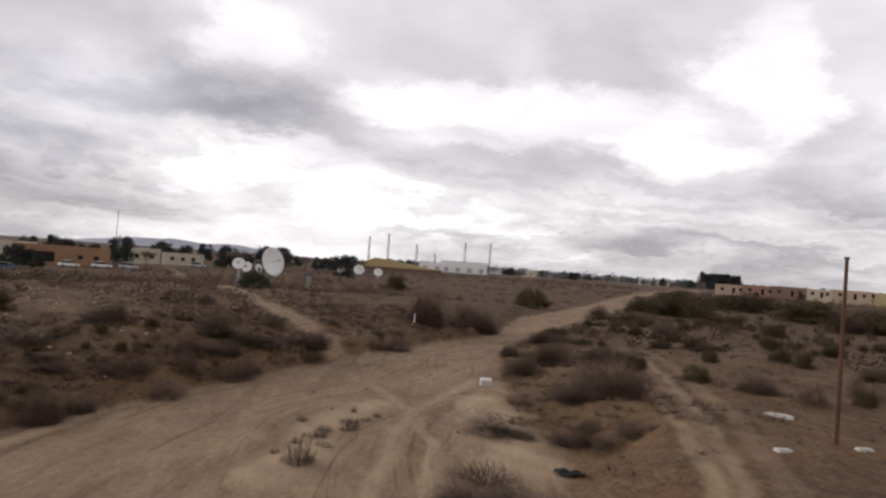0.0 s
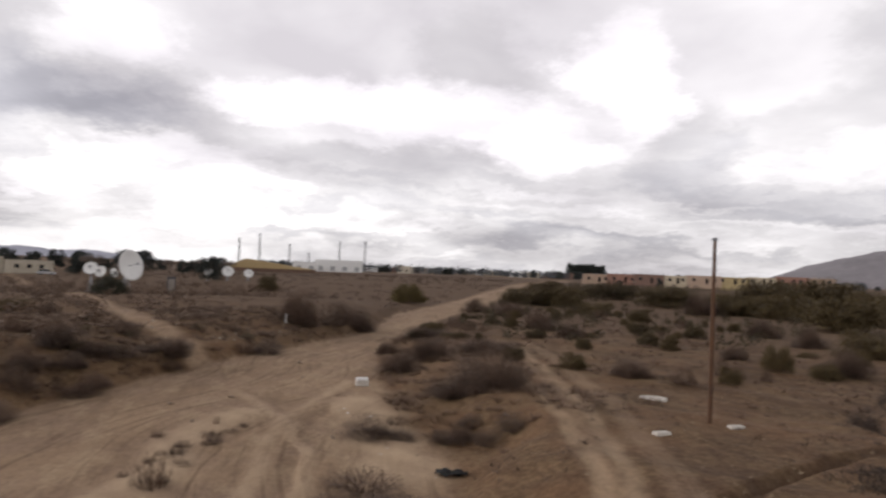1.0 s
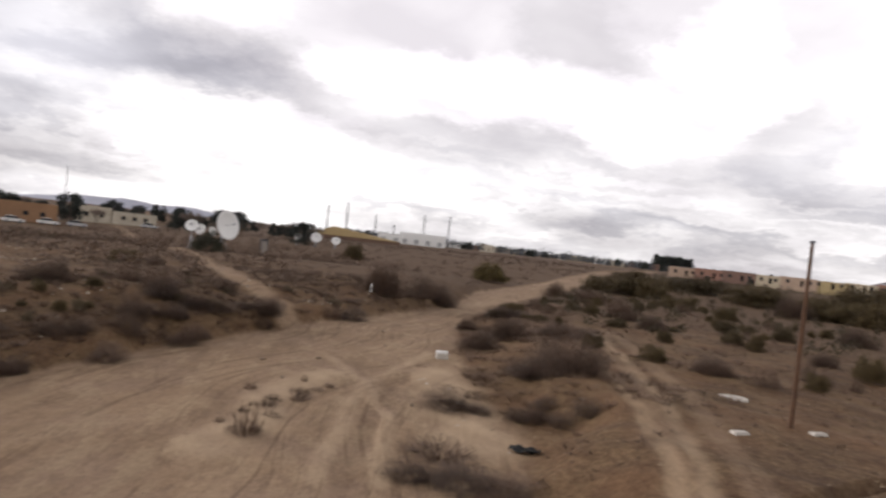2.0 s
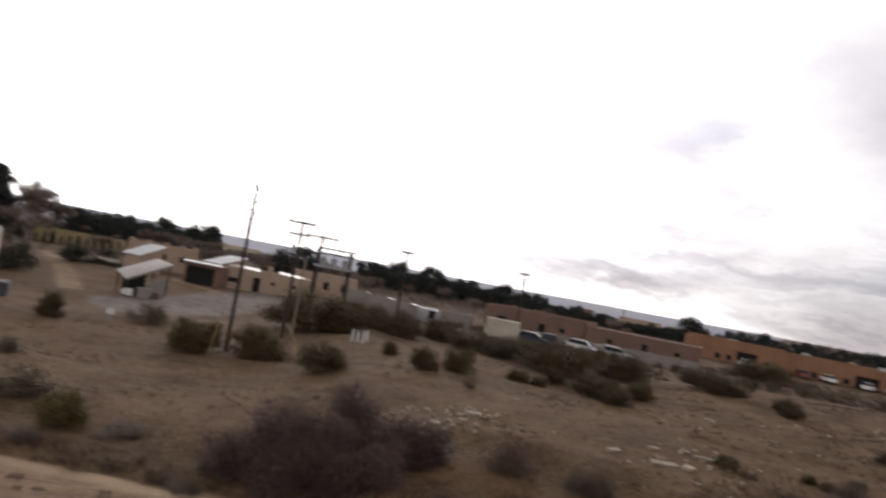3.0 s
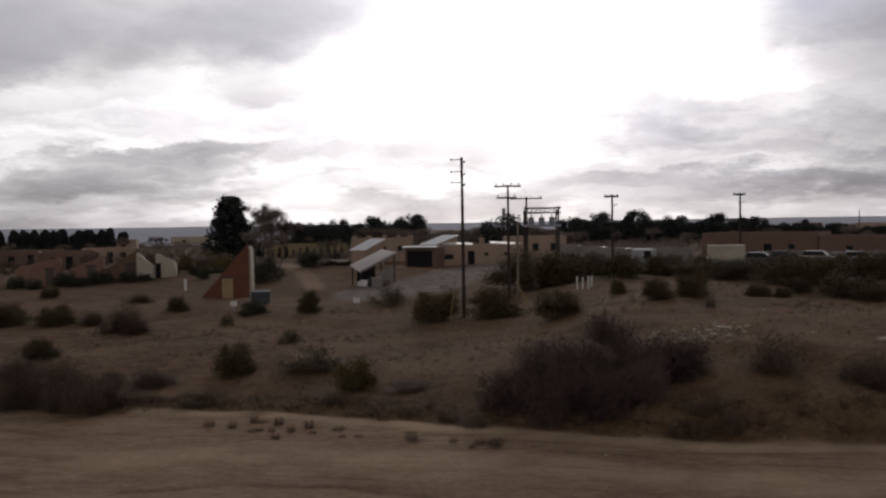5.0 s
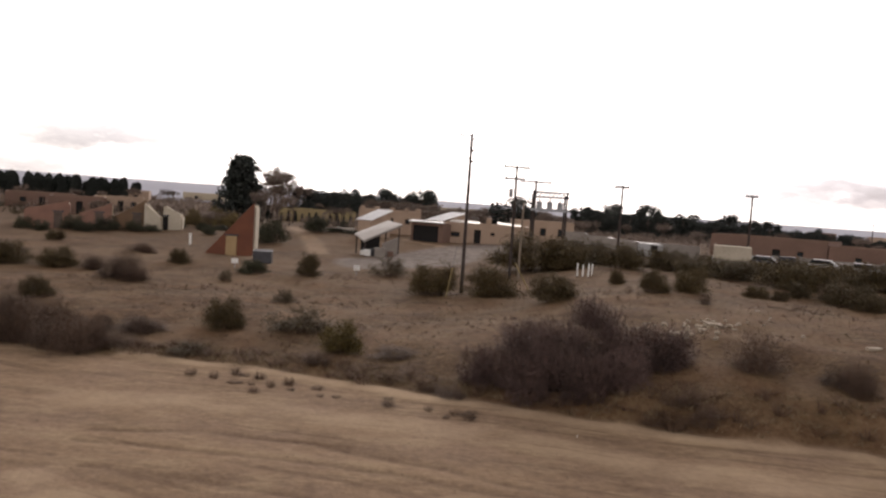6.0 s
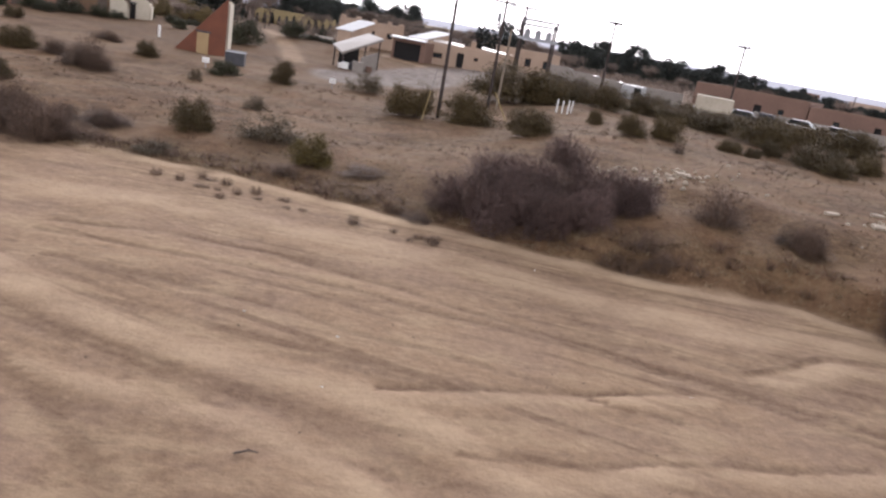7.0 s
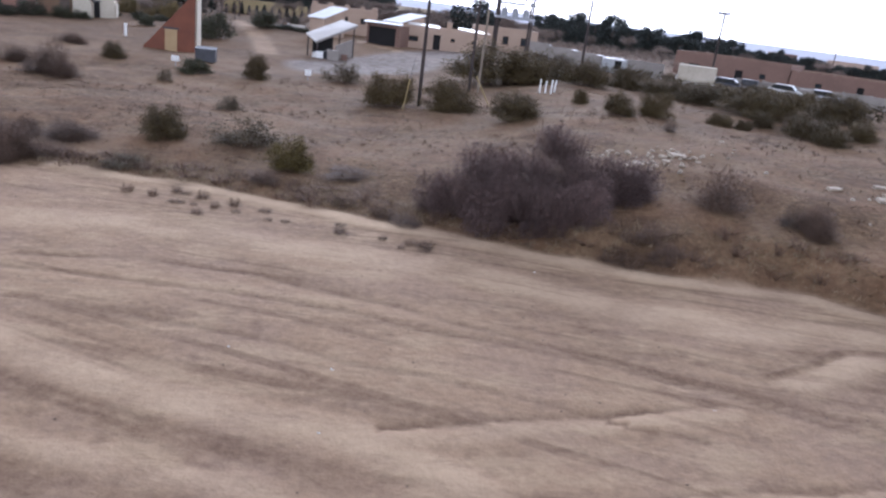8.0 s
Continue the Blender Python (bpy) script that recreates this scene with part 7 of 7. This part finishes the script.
def broken_slab(x, y, a, b, thick, turn, tilt, material=None, label="broken pale concrete slab lying on the bank"):
    rr = random.Random(int(x * 13 + y * 77))
    pts = []
    for px, py in ((-1, -1), (0.2, -1.1), (1, -0.8), (0.9, 0.7), (0.1, 1.0), (-0.9, 0.8)):
        pts.append((a / 2 * px * rr.uniform(0.75, 1.1), b / 2 * py * rr.uniform(0.7, 1.1), 0))
    bm = slab(B(), pts, (0, 0, 1), thick)
    bmesh.ops.bevel(bm, geom=list(bm.edges), offset=thick * 0.05, segments=1, affect="EDGES")
    ob = part("concrete_slab", bm, material or M["rubble"])
    ob.matrix_basis = pose(*at_ground(x, y, -thick * 0.2), tilt, tilt * 0.4, turn)
    return tagged(ob, label, "rubble", "broken slabs")


# two heaps of pale rubble on the north bank
rng = random.Random(77)
for cx, cy, sx, sy, n in ((9.3, 29.4, 1.1, 0.9, 30), (11.5, 31.2, 1.3, 0.5, 22), (10.3, 32.2, 0.9, 0.7, 14), (8.5, 32.3, 0.9, 0.6, 10), (19.2, 27.2, 1.6, 1.2, 12)):
    for k in range(n):
        x, y = cx + rng.gauss(0, sx * 0.62), cy + rng.gauss(0, sy * 0.75)
        rock(x, y, rng.uniform(0.11, 0.36), M["rubble"], "piece of pale broken concrete in a rubble heap", "rubble pieces", 0.7, "rubble_piece", k)
for x, y, a, b, turn in ((11.4, 31.4, 1.0, 0.5, 20), (9.1, 29.4, 0.7, 0.5, 50), (16.2, 27.6, 0.95, 0.35, 30), (18.6, 28.6, 0.7, 0.3, 10), (17.7, 26.3, 1.3, 0.6, 5), (18.6, 26.0, 0.9, 0.5, 40), (20.5, 27.6, 1.4, 0.3, -10)):
    broken_slab(x, y, a, b * 0.8, 0.11, turn, 9)

# manhole ring, concrete pads and the white marker block in the south
mh = thing("manhole", at_ground(30.6, -15.3), "pale round concrete manhole ring with a steel lid", "manhole")
bm = B()
bmesh.ops.create_cone(bm, cap_ends=True, segments=32, radius1=0.64, radius2=0.6, depth=0.18, matrix=pose(0, 0, -0.03))
part("ring", bm, M["concrete"], mh)
lid = part("lid", rod(B(), (0, 0, 0.04), (0, 0, 0.085), 0.4, 0.39, 24), M["concrete"], mh, "pale worn lid")
for a in (0, 180):
    part("pick_hole", box(B(), (0.08, 0.03, 0.012), (0.22 if a == 0 else -0.22, 0, 0.09)), M["dark"], lid)
for x, y, a, b, h, turn, text in ((23.4, -12.6, 0.56, 0.36, 0.05, 12, "pale concrete meter box set in bare soil"), (24.6, -15.9, 0.6, 0.32, 0.04, 12, "flat pale concrete pad beside the pole")):
    o = thing("concrete_box", at_ground(x, y), text, "utility box", "", turn)
    part("body", box(B(), (b, a, h + 0.1), (0, 0, h / 2 - 0.05), (0, 0, 0), 0.02), M["concrete"], o)
    part("lid", box(B(), (b * 0.86, a * 0.9, 0.04), (0, 0, h + 0.02), (0, 0, 0), 0.008), M["concrete"], o)
wb = thing("concrete_marker", at_ground(38.4, -2.7), "white-topped concrete marker block at the road edge", "marker", turn=8)
for z, s in ((0.06, 1.0), (0.2, 0.96), (0.34, 0.9)):
    part("block", box(B(), (0.48 * s, 0.66 * s, 0.13), (0, 0, z), (0, 0, 0), 0.02), M["white"] if z > 0.3 else M["concrete"], wb)
# torn black plastic sheet
rr = random.Random(4)
bm = B()
bmesh.ops.create_grid(bm, x_segments=8, y_segments=5, size=0.5)
for v in bm.verts:
    v.co.x *= 1.1
    v.co.y *= 0.55 * (1.2 - abs(v.co.x))
    v.co.z = 0.1 + 0.1 * math.sin(v.co.x * 7) * math.cos(v.co.y * 9) + rr.uniform(-0.03, 0.05)
bmesh.ops.solidify(bm, geom=bm.faces[:], thickness=0.012)
bp = part("plastic_sheet", bm, M["plastic"])
bp.matrix_basis = pose(*at_ground(24.2, -5.6, 0.05), 0, 0, 75)
tagged(bp, "torn crumpled black plastic sheet on sandy soil", "litter")
stick = part("stick", rod(rod(B(), (0, 0, 0.03), (0.22, 0.05, 0.05), 0.022, 0.018, 6), (0.22, 0.05, 0.05), (0.36, 0.0, 0.04), 0.018, 0.01, 6), M["bark"])
stick.matrix_basis = pose(*at_ground(-1.75, 8.9), 0, 0, 15)
tagged(stick, "short dark bent stick lying on the sandy road", "stick")
rng = random.Random(31)
for x, y in ((-0.85, 11.3), (4.0, 20.3), (-0.9, 13.5), (4.9, 8.3), (-3.0, 14.0), (6.6, 13.3)):
    rock(x, y, rng.uniform(0.07, 0.11), M["concrete"], "small pale stone on the sandy road", "road stones", 0.7)
for x, y in ((5.0, 8.0), (30.4, 4.2), (35, 3.4), (33.5, 5.8), (45, 1.0), (28.5, -1.5), (28.0, -8.2), (40.0, 0.5)):
    rock(x, y, rng.uniform(0.25, 0.4), M["stone"], "brown stone on the sandy ground", "road stones", 0.7)
for x, y, s in ((-18.4, 58.5, 0.55), (-8.6, 60.0, 0.5)):
    o = thing("sign_plate", at_ground(x, y), "small white marker plate on a short stake", "marker", "marker plates")
    part("stake", rod(B(), (0, 0, -0.1), (0, 0, 0.6), 0.03, 0.03, 6), M["steel"], o)
    part("plate", box(B(), (s, 0.03, 0.4), (0, -0.04, 0.6)), M["white"], o)
bin_ = thing("trash_container", at_ground(-17.6, 63.8), "dark blue-grey metal trash container by the red house", "container", turn=8)
part("body", box(B(), (1.6, 1.1, 1.0), (0, 0, 0.55), (0, 0, 0), 0.03), M["dark_steel"], bin_)
part("lid", box(B(), (1.65, 1.15, 0.08), (0, 0, 1.1), (6, 0, 0)), M["dark_steel"], bin_)


# ---- ground cover ----
def scatter(name, count, area, keep, make, material, label, category, seed):
    """Many small pieces over an area, joined into one object."""
    r, found = random.Random(seed), []
    while len(found) < count:
        x, y = r.uniform(area[0], area[1]), r.uniform(area[2], area[3])
        if r.random() < keep(x, y):
            found.append(make(r, x, y, gz_fast(x, y)))
    ob = mesh_part(name, *join(found), material)
    return tagged(ob, label, category, kind="stuff")


def gz_fast(x, y):
    return float(ground_z(x, y))


def tuft(r, x, y, z):
    verts, faces = [], []
    tall = r.uniform(0.03, 0.09)
    for k in range(5):
        a = r.uniform(0, 6.283)
        c, s = math.cos(a), math.sin(a)
        w, lean = tall * 0.22, tall * r.uniform(1.2, 2.4)
        o = len(verts)
        verts += [(x - s * w, y + c * w, z - 0.02), (x + s * w, y - c * w, z - 0.02), (x + c * lean, y + s * lean, z + tall * r.uniform(0.4, 1.0))]
        faces.append((o, o + 1, o + 2))
    return verts, faces


def pebble(r, x, y, z):
    s = r.uniform(0.012, 0.04)
    verts = [(x + s * math.cos(a * 1.5708 + r.uniform(-0.3, 0.3)), y + s * 0.8 * math.sin(a * 1.5708), z - 0.005) for a in range(4)] + [(x, y, z + s * r.uniform(0.5, 0.9))]
    return verts, [(0, 1, 4), (1, 2, 4), (2, 3, 4), (3, 0, 4)]


def off_road(x, y):
    return float(1 - sand_cover(x, y)) * (0.25 + 0.75 * max(0.0, 0.5 + 0.5 * float(wave(x, y, 2.2, 9.0))))


scatter("dry_grass", 6000, (-24, 30, 20, 62), off_road, tuft, M["straw"], "sparse straw-coloured dry grass over the bank", "grass", 1)
scatter("dry_grass", 7000, (-24, 30, 21, 52), off_road, tuft, M["sage"], "thin grey-olive dead grass over the bank", "grass", 31)
scatter("dry_grass", 2500, (16, 70, -30, 40), off_road, tuft, M["straw"], "sparse straw-coloured dry grass over scrub land", "grass", 2)
scatter("gravel", 900, (-14, 40, -6, 26), lambda x, y: 0.4, pebble, M["stone"], "fine brown gravel strewn over the sandy road", "gravel", 3)


def far_bush(r, x, y, z):
    w, h = r.uniform(0.8, 2.2), r.uniform(0.5, 1.3)
    return join(crown_leaves(r, (x, y, z + h * 0.45), w * 0.5, 60, 0.12, 0.8))


def flats(x, y):
    d = math.hypot(x, y)
    if float(sand_cover(x, y)) > 0.3 or y - float(north_edge(x, y)) > -2 and d < 60:
        return 0.0
    return 0.2 + 0.8 * max(0.0, 0.5 + 0.5 * float(wave(x, y, 9.0, 4.0)))


scatter("creosote_scrub", 900, (52, 240, -140, -6), lambda x, y: flats(x, y) if y < -8 - 0.27 * (x - 60) else 0, far_bush, M["scrub"], "dense olive creosote scrub across the southern flat", "scrub", 4)
scatter("creosote_scrub", 420, (20, 110, 40, 100), lambda x, y: (0.3 + 0.7 * max(0.0, float(wave(x, y, 7.0, 2.0)))) * (math.hypot(x, y) > 62 and math.hypot(x - 31, y - 80) > 9), far_bush, M["scrub"], "dense olive creosote scrub on the northern flat", "scrub", 5)
scatter("creosote_scrub", 620, (48, 170, 5, 80), lambda x, y: (0.3 + 0.7 * max(0.0, float(wave(x, y, 7.0, 3.0)))) * (y > 12 and sand_cover(x, y) < 0.3), far_bush, M["tan_twig"], "sparse brown scrub over the eastern mound", "scrub", 6)
def brush_clump(r, x, y, z):
    """A low tangle of dry twigs."""
    out, wide, tall = [], r.uniform(0.3, 0.75), r.uniform(0.14, 0.36)
    for _ in range(30):
        a, u = r.uniform(0, 6.283), r.random()
        p = Vector((x + math.cos(a) * wide * u * 0.5, y + math.sin(a) * wide * u * 0.5, z - 0.02))
        q = p + Vector((math.cos(a + r.uniform(-1, 1)) * wide * 0.6, math.sin(a + r.uniform(-1, 1)) * wide * 0.6, tall * r.uniform(0.5, 1.1)))
        w = Vector((-math.sin(a), math.cos(a), r.uniform(-0.4, 0.4))) * 0.012
        out.append(([p - w, p + w, q + w * 0.4, q - w * 0.4], [(0, 1, 2, 3)]))
    return join(out)


scatter("creosote_scrub", 620, (46, 125, 4, 60), lambda x, y: (0.2 + 0.8 * max(0.0, float(wave(x, y, 4.0, 3.0)))) * (y > 9 and sand_cover(x, y) < 0.3), brush_clump, M["tan_twig"], "low brown dead brush over the eastern mound", "scrub", 16)


def far_mat(r, x, y, z):
    w = r.uniform(1.0, 3.0)
    return join(crown_leaves(r, (x, y, z + 0.3), w * 0.5, 44, 0.12, 0.35))


scatter("creosote_scrub", 900, (95, 340, -60, 75), lambda x, y: (0.25 + 0.75 * max(0.0, float(wave(x, y, 11.0, 2.0)))) * (float(sand_cover(x, y)) < 0.3 and y > -8 - 0.27 * (x - 60)), far_mat, M["tan_twig"], "low brown scrub spread over the far eastern flat", "scrub", 17)


def far_shrub(r, x, y, z):
    w, h = r.uniform(1.2, 3.2), r.uniform(0.8, 2.8)
    return join(crown_leaves(r, (x, y, z + h * 0.45), w * 0.5, 60, 0.15, 0.8))


scatter("far_woods", 2200, (-190, 70, 108, 290), lambda x, y: 0.5 if y > 112 + 0.12 * abs(x) else 0, far_shrub, M["far_trees"], "brown winter shrubs and hedges among far houses", "woods", 7)


def low_weeds(r, x, y, z):
    """A small loose patch of reddish dead weeds."""
    out = []
    for _ in range(16):
        a, u = r.uniform(0, 6.283), r.uniform(0, 0.28)
        p = Vector((x + math.cos(a) * u, y + math.sin(a) * u, z - 0.02))
        q = p + Vector((r.gauss(0, 0.08), r.gauss(0, 0.08), r.uniform(0.03, 0.15)))
        w = Vector((math.sin(a), -math.cos(a), 0)) * 0.012
        out.append(([p - w, p + w, q + w * 0.4, q - w * 0.4], [(0, 1, 2, 3)]))
    return join(out)


def north_belt(x, y, reach):
    n = y - float(north_edge(x, y))
    return (0.35 + 0.65 * max(0.0, 0.5 + 0.5 * float(wave(x, y, 1.6, 3.0)))) * (0.25 < n < reach) * (float(sand_cover(x, y)) < 0.4)


def south_belt(x, y, reach):
    n = float(south_edge(x, y)) - y
    return (0.35 + 0.65 * max(0.0, 0.5 + 0.5 * float(wave(x, y, 1.6, 5.0)))) * (0.1 < n < reach) * (float(sand_cover(x, y)) < 0.35)


scatter("dry_brush", 1000, (20, 66, -2, 38), lambda x, y: north_belt(x, y, 5 + 9 * float(smooth(24, 36, x))) * float(smooth(19, 27, x)), brush_clump, M["dry_twig"], "low tangled grey-brown brush covering the road bank", "brush", 8)
scatter("dry_brush", 800, (28, 80, -24, -3), lambda x, y: south_belt(x, y, 8), brush_clump, M["tan_twig"], "low tangled tan brush beside the sandy road", "brush", 9)
scatter("dead_weeds", 620, (-22, 18, 18, 36), lambda x, y: north_belt(x, y, 2.2), low_weeds, M["straw"], "low straw-brown dry weeds along the edge of the sandy road", "weeds", 10)

scatter("far_woods", 900, (70, 250, 100, 270), lambda x, y: 0.6 if x * 0.7 + y > 215 else 0, far_shrub, M["far_trees"], "brown winter shrubs behind the orange workshop", "woods", 18)


def patchy(x, y):
    return float(1 - sand_cover(x, y)) * max(0.0, float(wave(x, y, 2.6, 6.0)) + 0.1) * (float(north_edge(x, y)) + 0.8 < y)


scatter("dead_weeds", 900, (-26, 32, 18, 58), patchy, low_weeds, M["tan_twig"], "patches of low reddish-brown dead weeds on the bank", "weeds", 12)
scatter("dead_weeds", 1800, (22, 80, 2, 48), patchy, low_weeds, M["dry_twig"], "patches of low reddish-brown dead weeds on the mound", "weeds", 13)

# shrubs and small trees among the houses
post = thing("marker_post", at_ground(-29.6, 78.0), "white painted post beside the dirt lane", "post")
part("shaft", box(B(), (0.22, 0.22, 1.25), (0, 0, 0.5), (0, 0, 0), 0.02), M["white"], post)
part("cap", box(B(), (0.26, 0.26, 0.06), (0, 0, 1.155), (0, 0, 0), 0.02), M["white"], post)
stub = thing("marker_post", at_ground(60.2, 3.3), "short white marker post before dry bushes", "post")
part("shaft", box(B(), (0.14, 0.14, 0.75), (0, 0, 0.3), (0, 0, 0), 0.015), M["white"], stub)
part("cap", box(B(), (0.17, 0.17, 0.04), (0, 0, 0.695), (0, 0, 0), 0.012), M["white"], stub)
block_wall((-20.4, 103.0), (-15.6, 103.4), 0.45, M["concrete"], "low pale garden kerb wall beside clipped hedges")
for x, y, w, h in ((-17.6, 99.5, 2.6, 0.7), (-15.6, 99.7, 2.6, 0.7), (-35.0, 96.8, 2.6, 0.8), (-32.9, 97.4, 2.6, 0.8), (-31.0, 98.0, 2.4, 0.8)):
    plant("hedge", x, y, w, h)
for x, y, w, h in ((-39.2, 104.0, 3.0, 2.6), (-37.3, 107.8, 3.4, 2.8), (-33.4, 104.0, 3.2, 2.4), (-35.3, 101.0, 1.8, 1.5), (-42.0, 96.0, 2.4, 2.4)):
    plant("ochre", x, y, w, h)
for x, y, w, h in ((-44.8, 82.2, 2.6, 1.9), (-39.6, 86.4, 2.2, 1.5), (-46.8, 79.0, 2.2, 1.3), (-34.0, 93.5, 1.6, 1.2), (-50.0, 81.0, 2.0, 1.6)):
    plant("hedge", x, y, w, h)
for x, y, h in ((-45.6, 90.4, 4.2), (-40.0, 95.5, 3.8), (-35.0, 99.0, 3.4), (-19.5, 112.0, 4.6), (-15.0, 118.0, 5.2), (-2.0, 119.0, 5.6), (2.0, 122.0, 5.4), (-6.0, 121.0, 5.0)):
    tree("bare", (x, y, gz(x, y) - 0.3), h, 1.3, "leafless brown tree among low buildings", "bare trees")

def town_tree(r, x, y, z):
    w, h = r.uniform(4.0, 9.0), r.uniform(5.0, 9.5)
    return join(crown_leaves(r, (x, y, 2.8 + h * 0.5), w * 0.5, 26, 0.8, h / w))


def town_sector(x, y):
    h, d = math.degrees(math.atan2(x, y)), math.hypot(x, y)
    return 1.0 if 83 < h < 127 and 560 < d < 880 else 0.0


scatter("far_woods", 900, (400, 880, -520, 110), town_sector, town_tree, M["hazed_town_green"], "dark trees spread through the distant town, tinted blue for haze", "woods", 27)

# small grey-green tufts and pale stones over the north-east bank
rng = random.Random(63)
for k in range(70):
    x = rng.uniform(20, 52)
    y = float(north_edge(x, 0)) + rng.uniform(0.8, 11)
    if float(sand_cover(x, y)) < 0.3:
        plant(rng.choice(("sage", "sage", "creosote", "tan")), x, y, rng.uniform(0.5, 1.2), rng.uniform(0.3, 0.6))


def pale_stone(r, x, y, z):
    s = r.uniform(0.05, 0.16)
    ring = [(x + s * r.uniform(0.7, 1.2) * math.cos(a * 1.2566), y + s * r.uniform(0.7, 1.2) * math.sin(a * 1.2566), z - 0.02) for a in range(5)]
    top = [(x + (p[0] - x) * 0.55, y + (p[1] - y) * 0.55, z + s * r.uniform(0.4, 0.7)) for p in ring]
    return ring + top, [(a, (a + 1) % 5, 5 + (a + 1) % 5, 5 + a) for a in range(5)] + [(5, 6, 7, 8, 9)]


scatter("loose_stones", 260, (14, 60, 2, 36), lambda x, y: (y - float(north_edge(x, y)) > 0.8) * (0.15 + max(0.0, float(wave(x, y, 2.4, 5.0)))), pale_stone, M["rubble"], "small pale stones strewn over the bank", "stones", 28)

# single bushes over the southern flat
rng = random.Random(57)
placed = 0
while placed < 85:
    x, y = rng.uniform(34, 112), rng.uniform(-46, -7)
    if float(sand_cover(x, y)) > 0.25 or float(south_edge(x, y)) - y < 1.2 or rng.random() > 0.25 + 0.75 * max(0.0, float(wave(x, y, 6.0, 4.0))):
        continue
    plant(rng.choice(("creosote", "creosote", "dry")), x, y, rng.uniform(0.8, 2.0), rng.uniform(0.5, 1.15))
    placed += 1

scatter("creosote_scrub", 330, (-92, -40, 98, 160), lambda x, y: (0.25 + 0.75 * max(0.0, float(wave(x, y, 6.0, 2.0)))) * (math.degrees(math.atan2(x, y)) < -21.5), far_bush, M["scrub"], "dark olive scrub and hedges behind the pink houses", "scrub", 34)
scatter("leaf_litter", 260, (14.5, 21, -21, -14.6), lambda x, y: float(smooth(2.8, 0.6, math.hypot(x - 17.4, y + 17.6))), low_weeds, M["dark_twig"], "dark fallen twigs and litter under the bare tree", "litter", 33)
scatter("dry_brush", 150, (-16, 16, 18, 34), lambda x, y: north_belt(x, y, 1.9), brush_clump, M["dry_twig"], "dark dry brush along the edge of the sandy road", "brush", 19)

def flat_weeds(x, y):
    return float(1 - sand_cover(x, y)) * (0.15 + max(0.0, float(wave(x, y, 2.0, 2.0)))) * (float(south_edge(x, y)) - y > 0.6)


scatter("dead_weeds", 1100, (20, 80, -34, -5), flat_weeds, low_weeds, M["tan_twig"], "patches of low tan dead weeds on the southern flat", "weeds", 21)
scatter("dry_brush", 380, (24, 95, -40, -6), flat_weeds, brush_clump, M["dry_twig"], "small dark dry brush over the southern flat", "brush", 22)

# dry weed tufts and clods on the pale sand ridge beside the fork
rng = random.Random(91)
for k in range(16):
    u = rng.random()
    plant("tan", 31.5 - 9 * u + rng.uniform(-0.8, 0.8), 2.8 + 1.6 * u + rng.uniform(-0.7, 0.7), rng.uniform(0.3, 0.9), rng.uniform(0.15, 0.5))
for k in range(26):
    u = rng.random()
    rock(34 - 10 * u + rng.uniform(-1, 1), -2.4 - 2.0 * u + rng.uniform(-1.3, 1.3), rng.uniform(0.08, 0.22), M["concrete" if k % 3 else "stone"], "pale clod of caked sand beside the track", "sand clods", 0.6, "sand_clod", k)
for k in range(18):
    u = rng.random()
    plant("tan", -7.5 + 9 * u + rng.uniform(-0.5, 0.5), 25.2 - 2.6 * u - rng.uniform(0.6, 1.8), rng.uniform(0.3, 0.7), rng.uniform(0.1, 0.22))
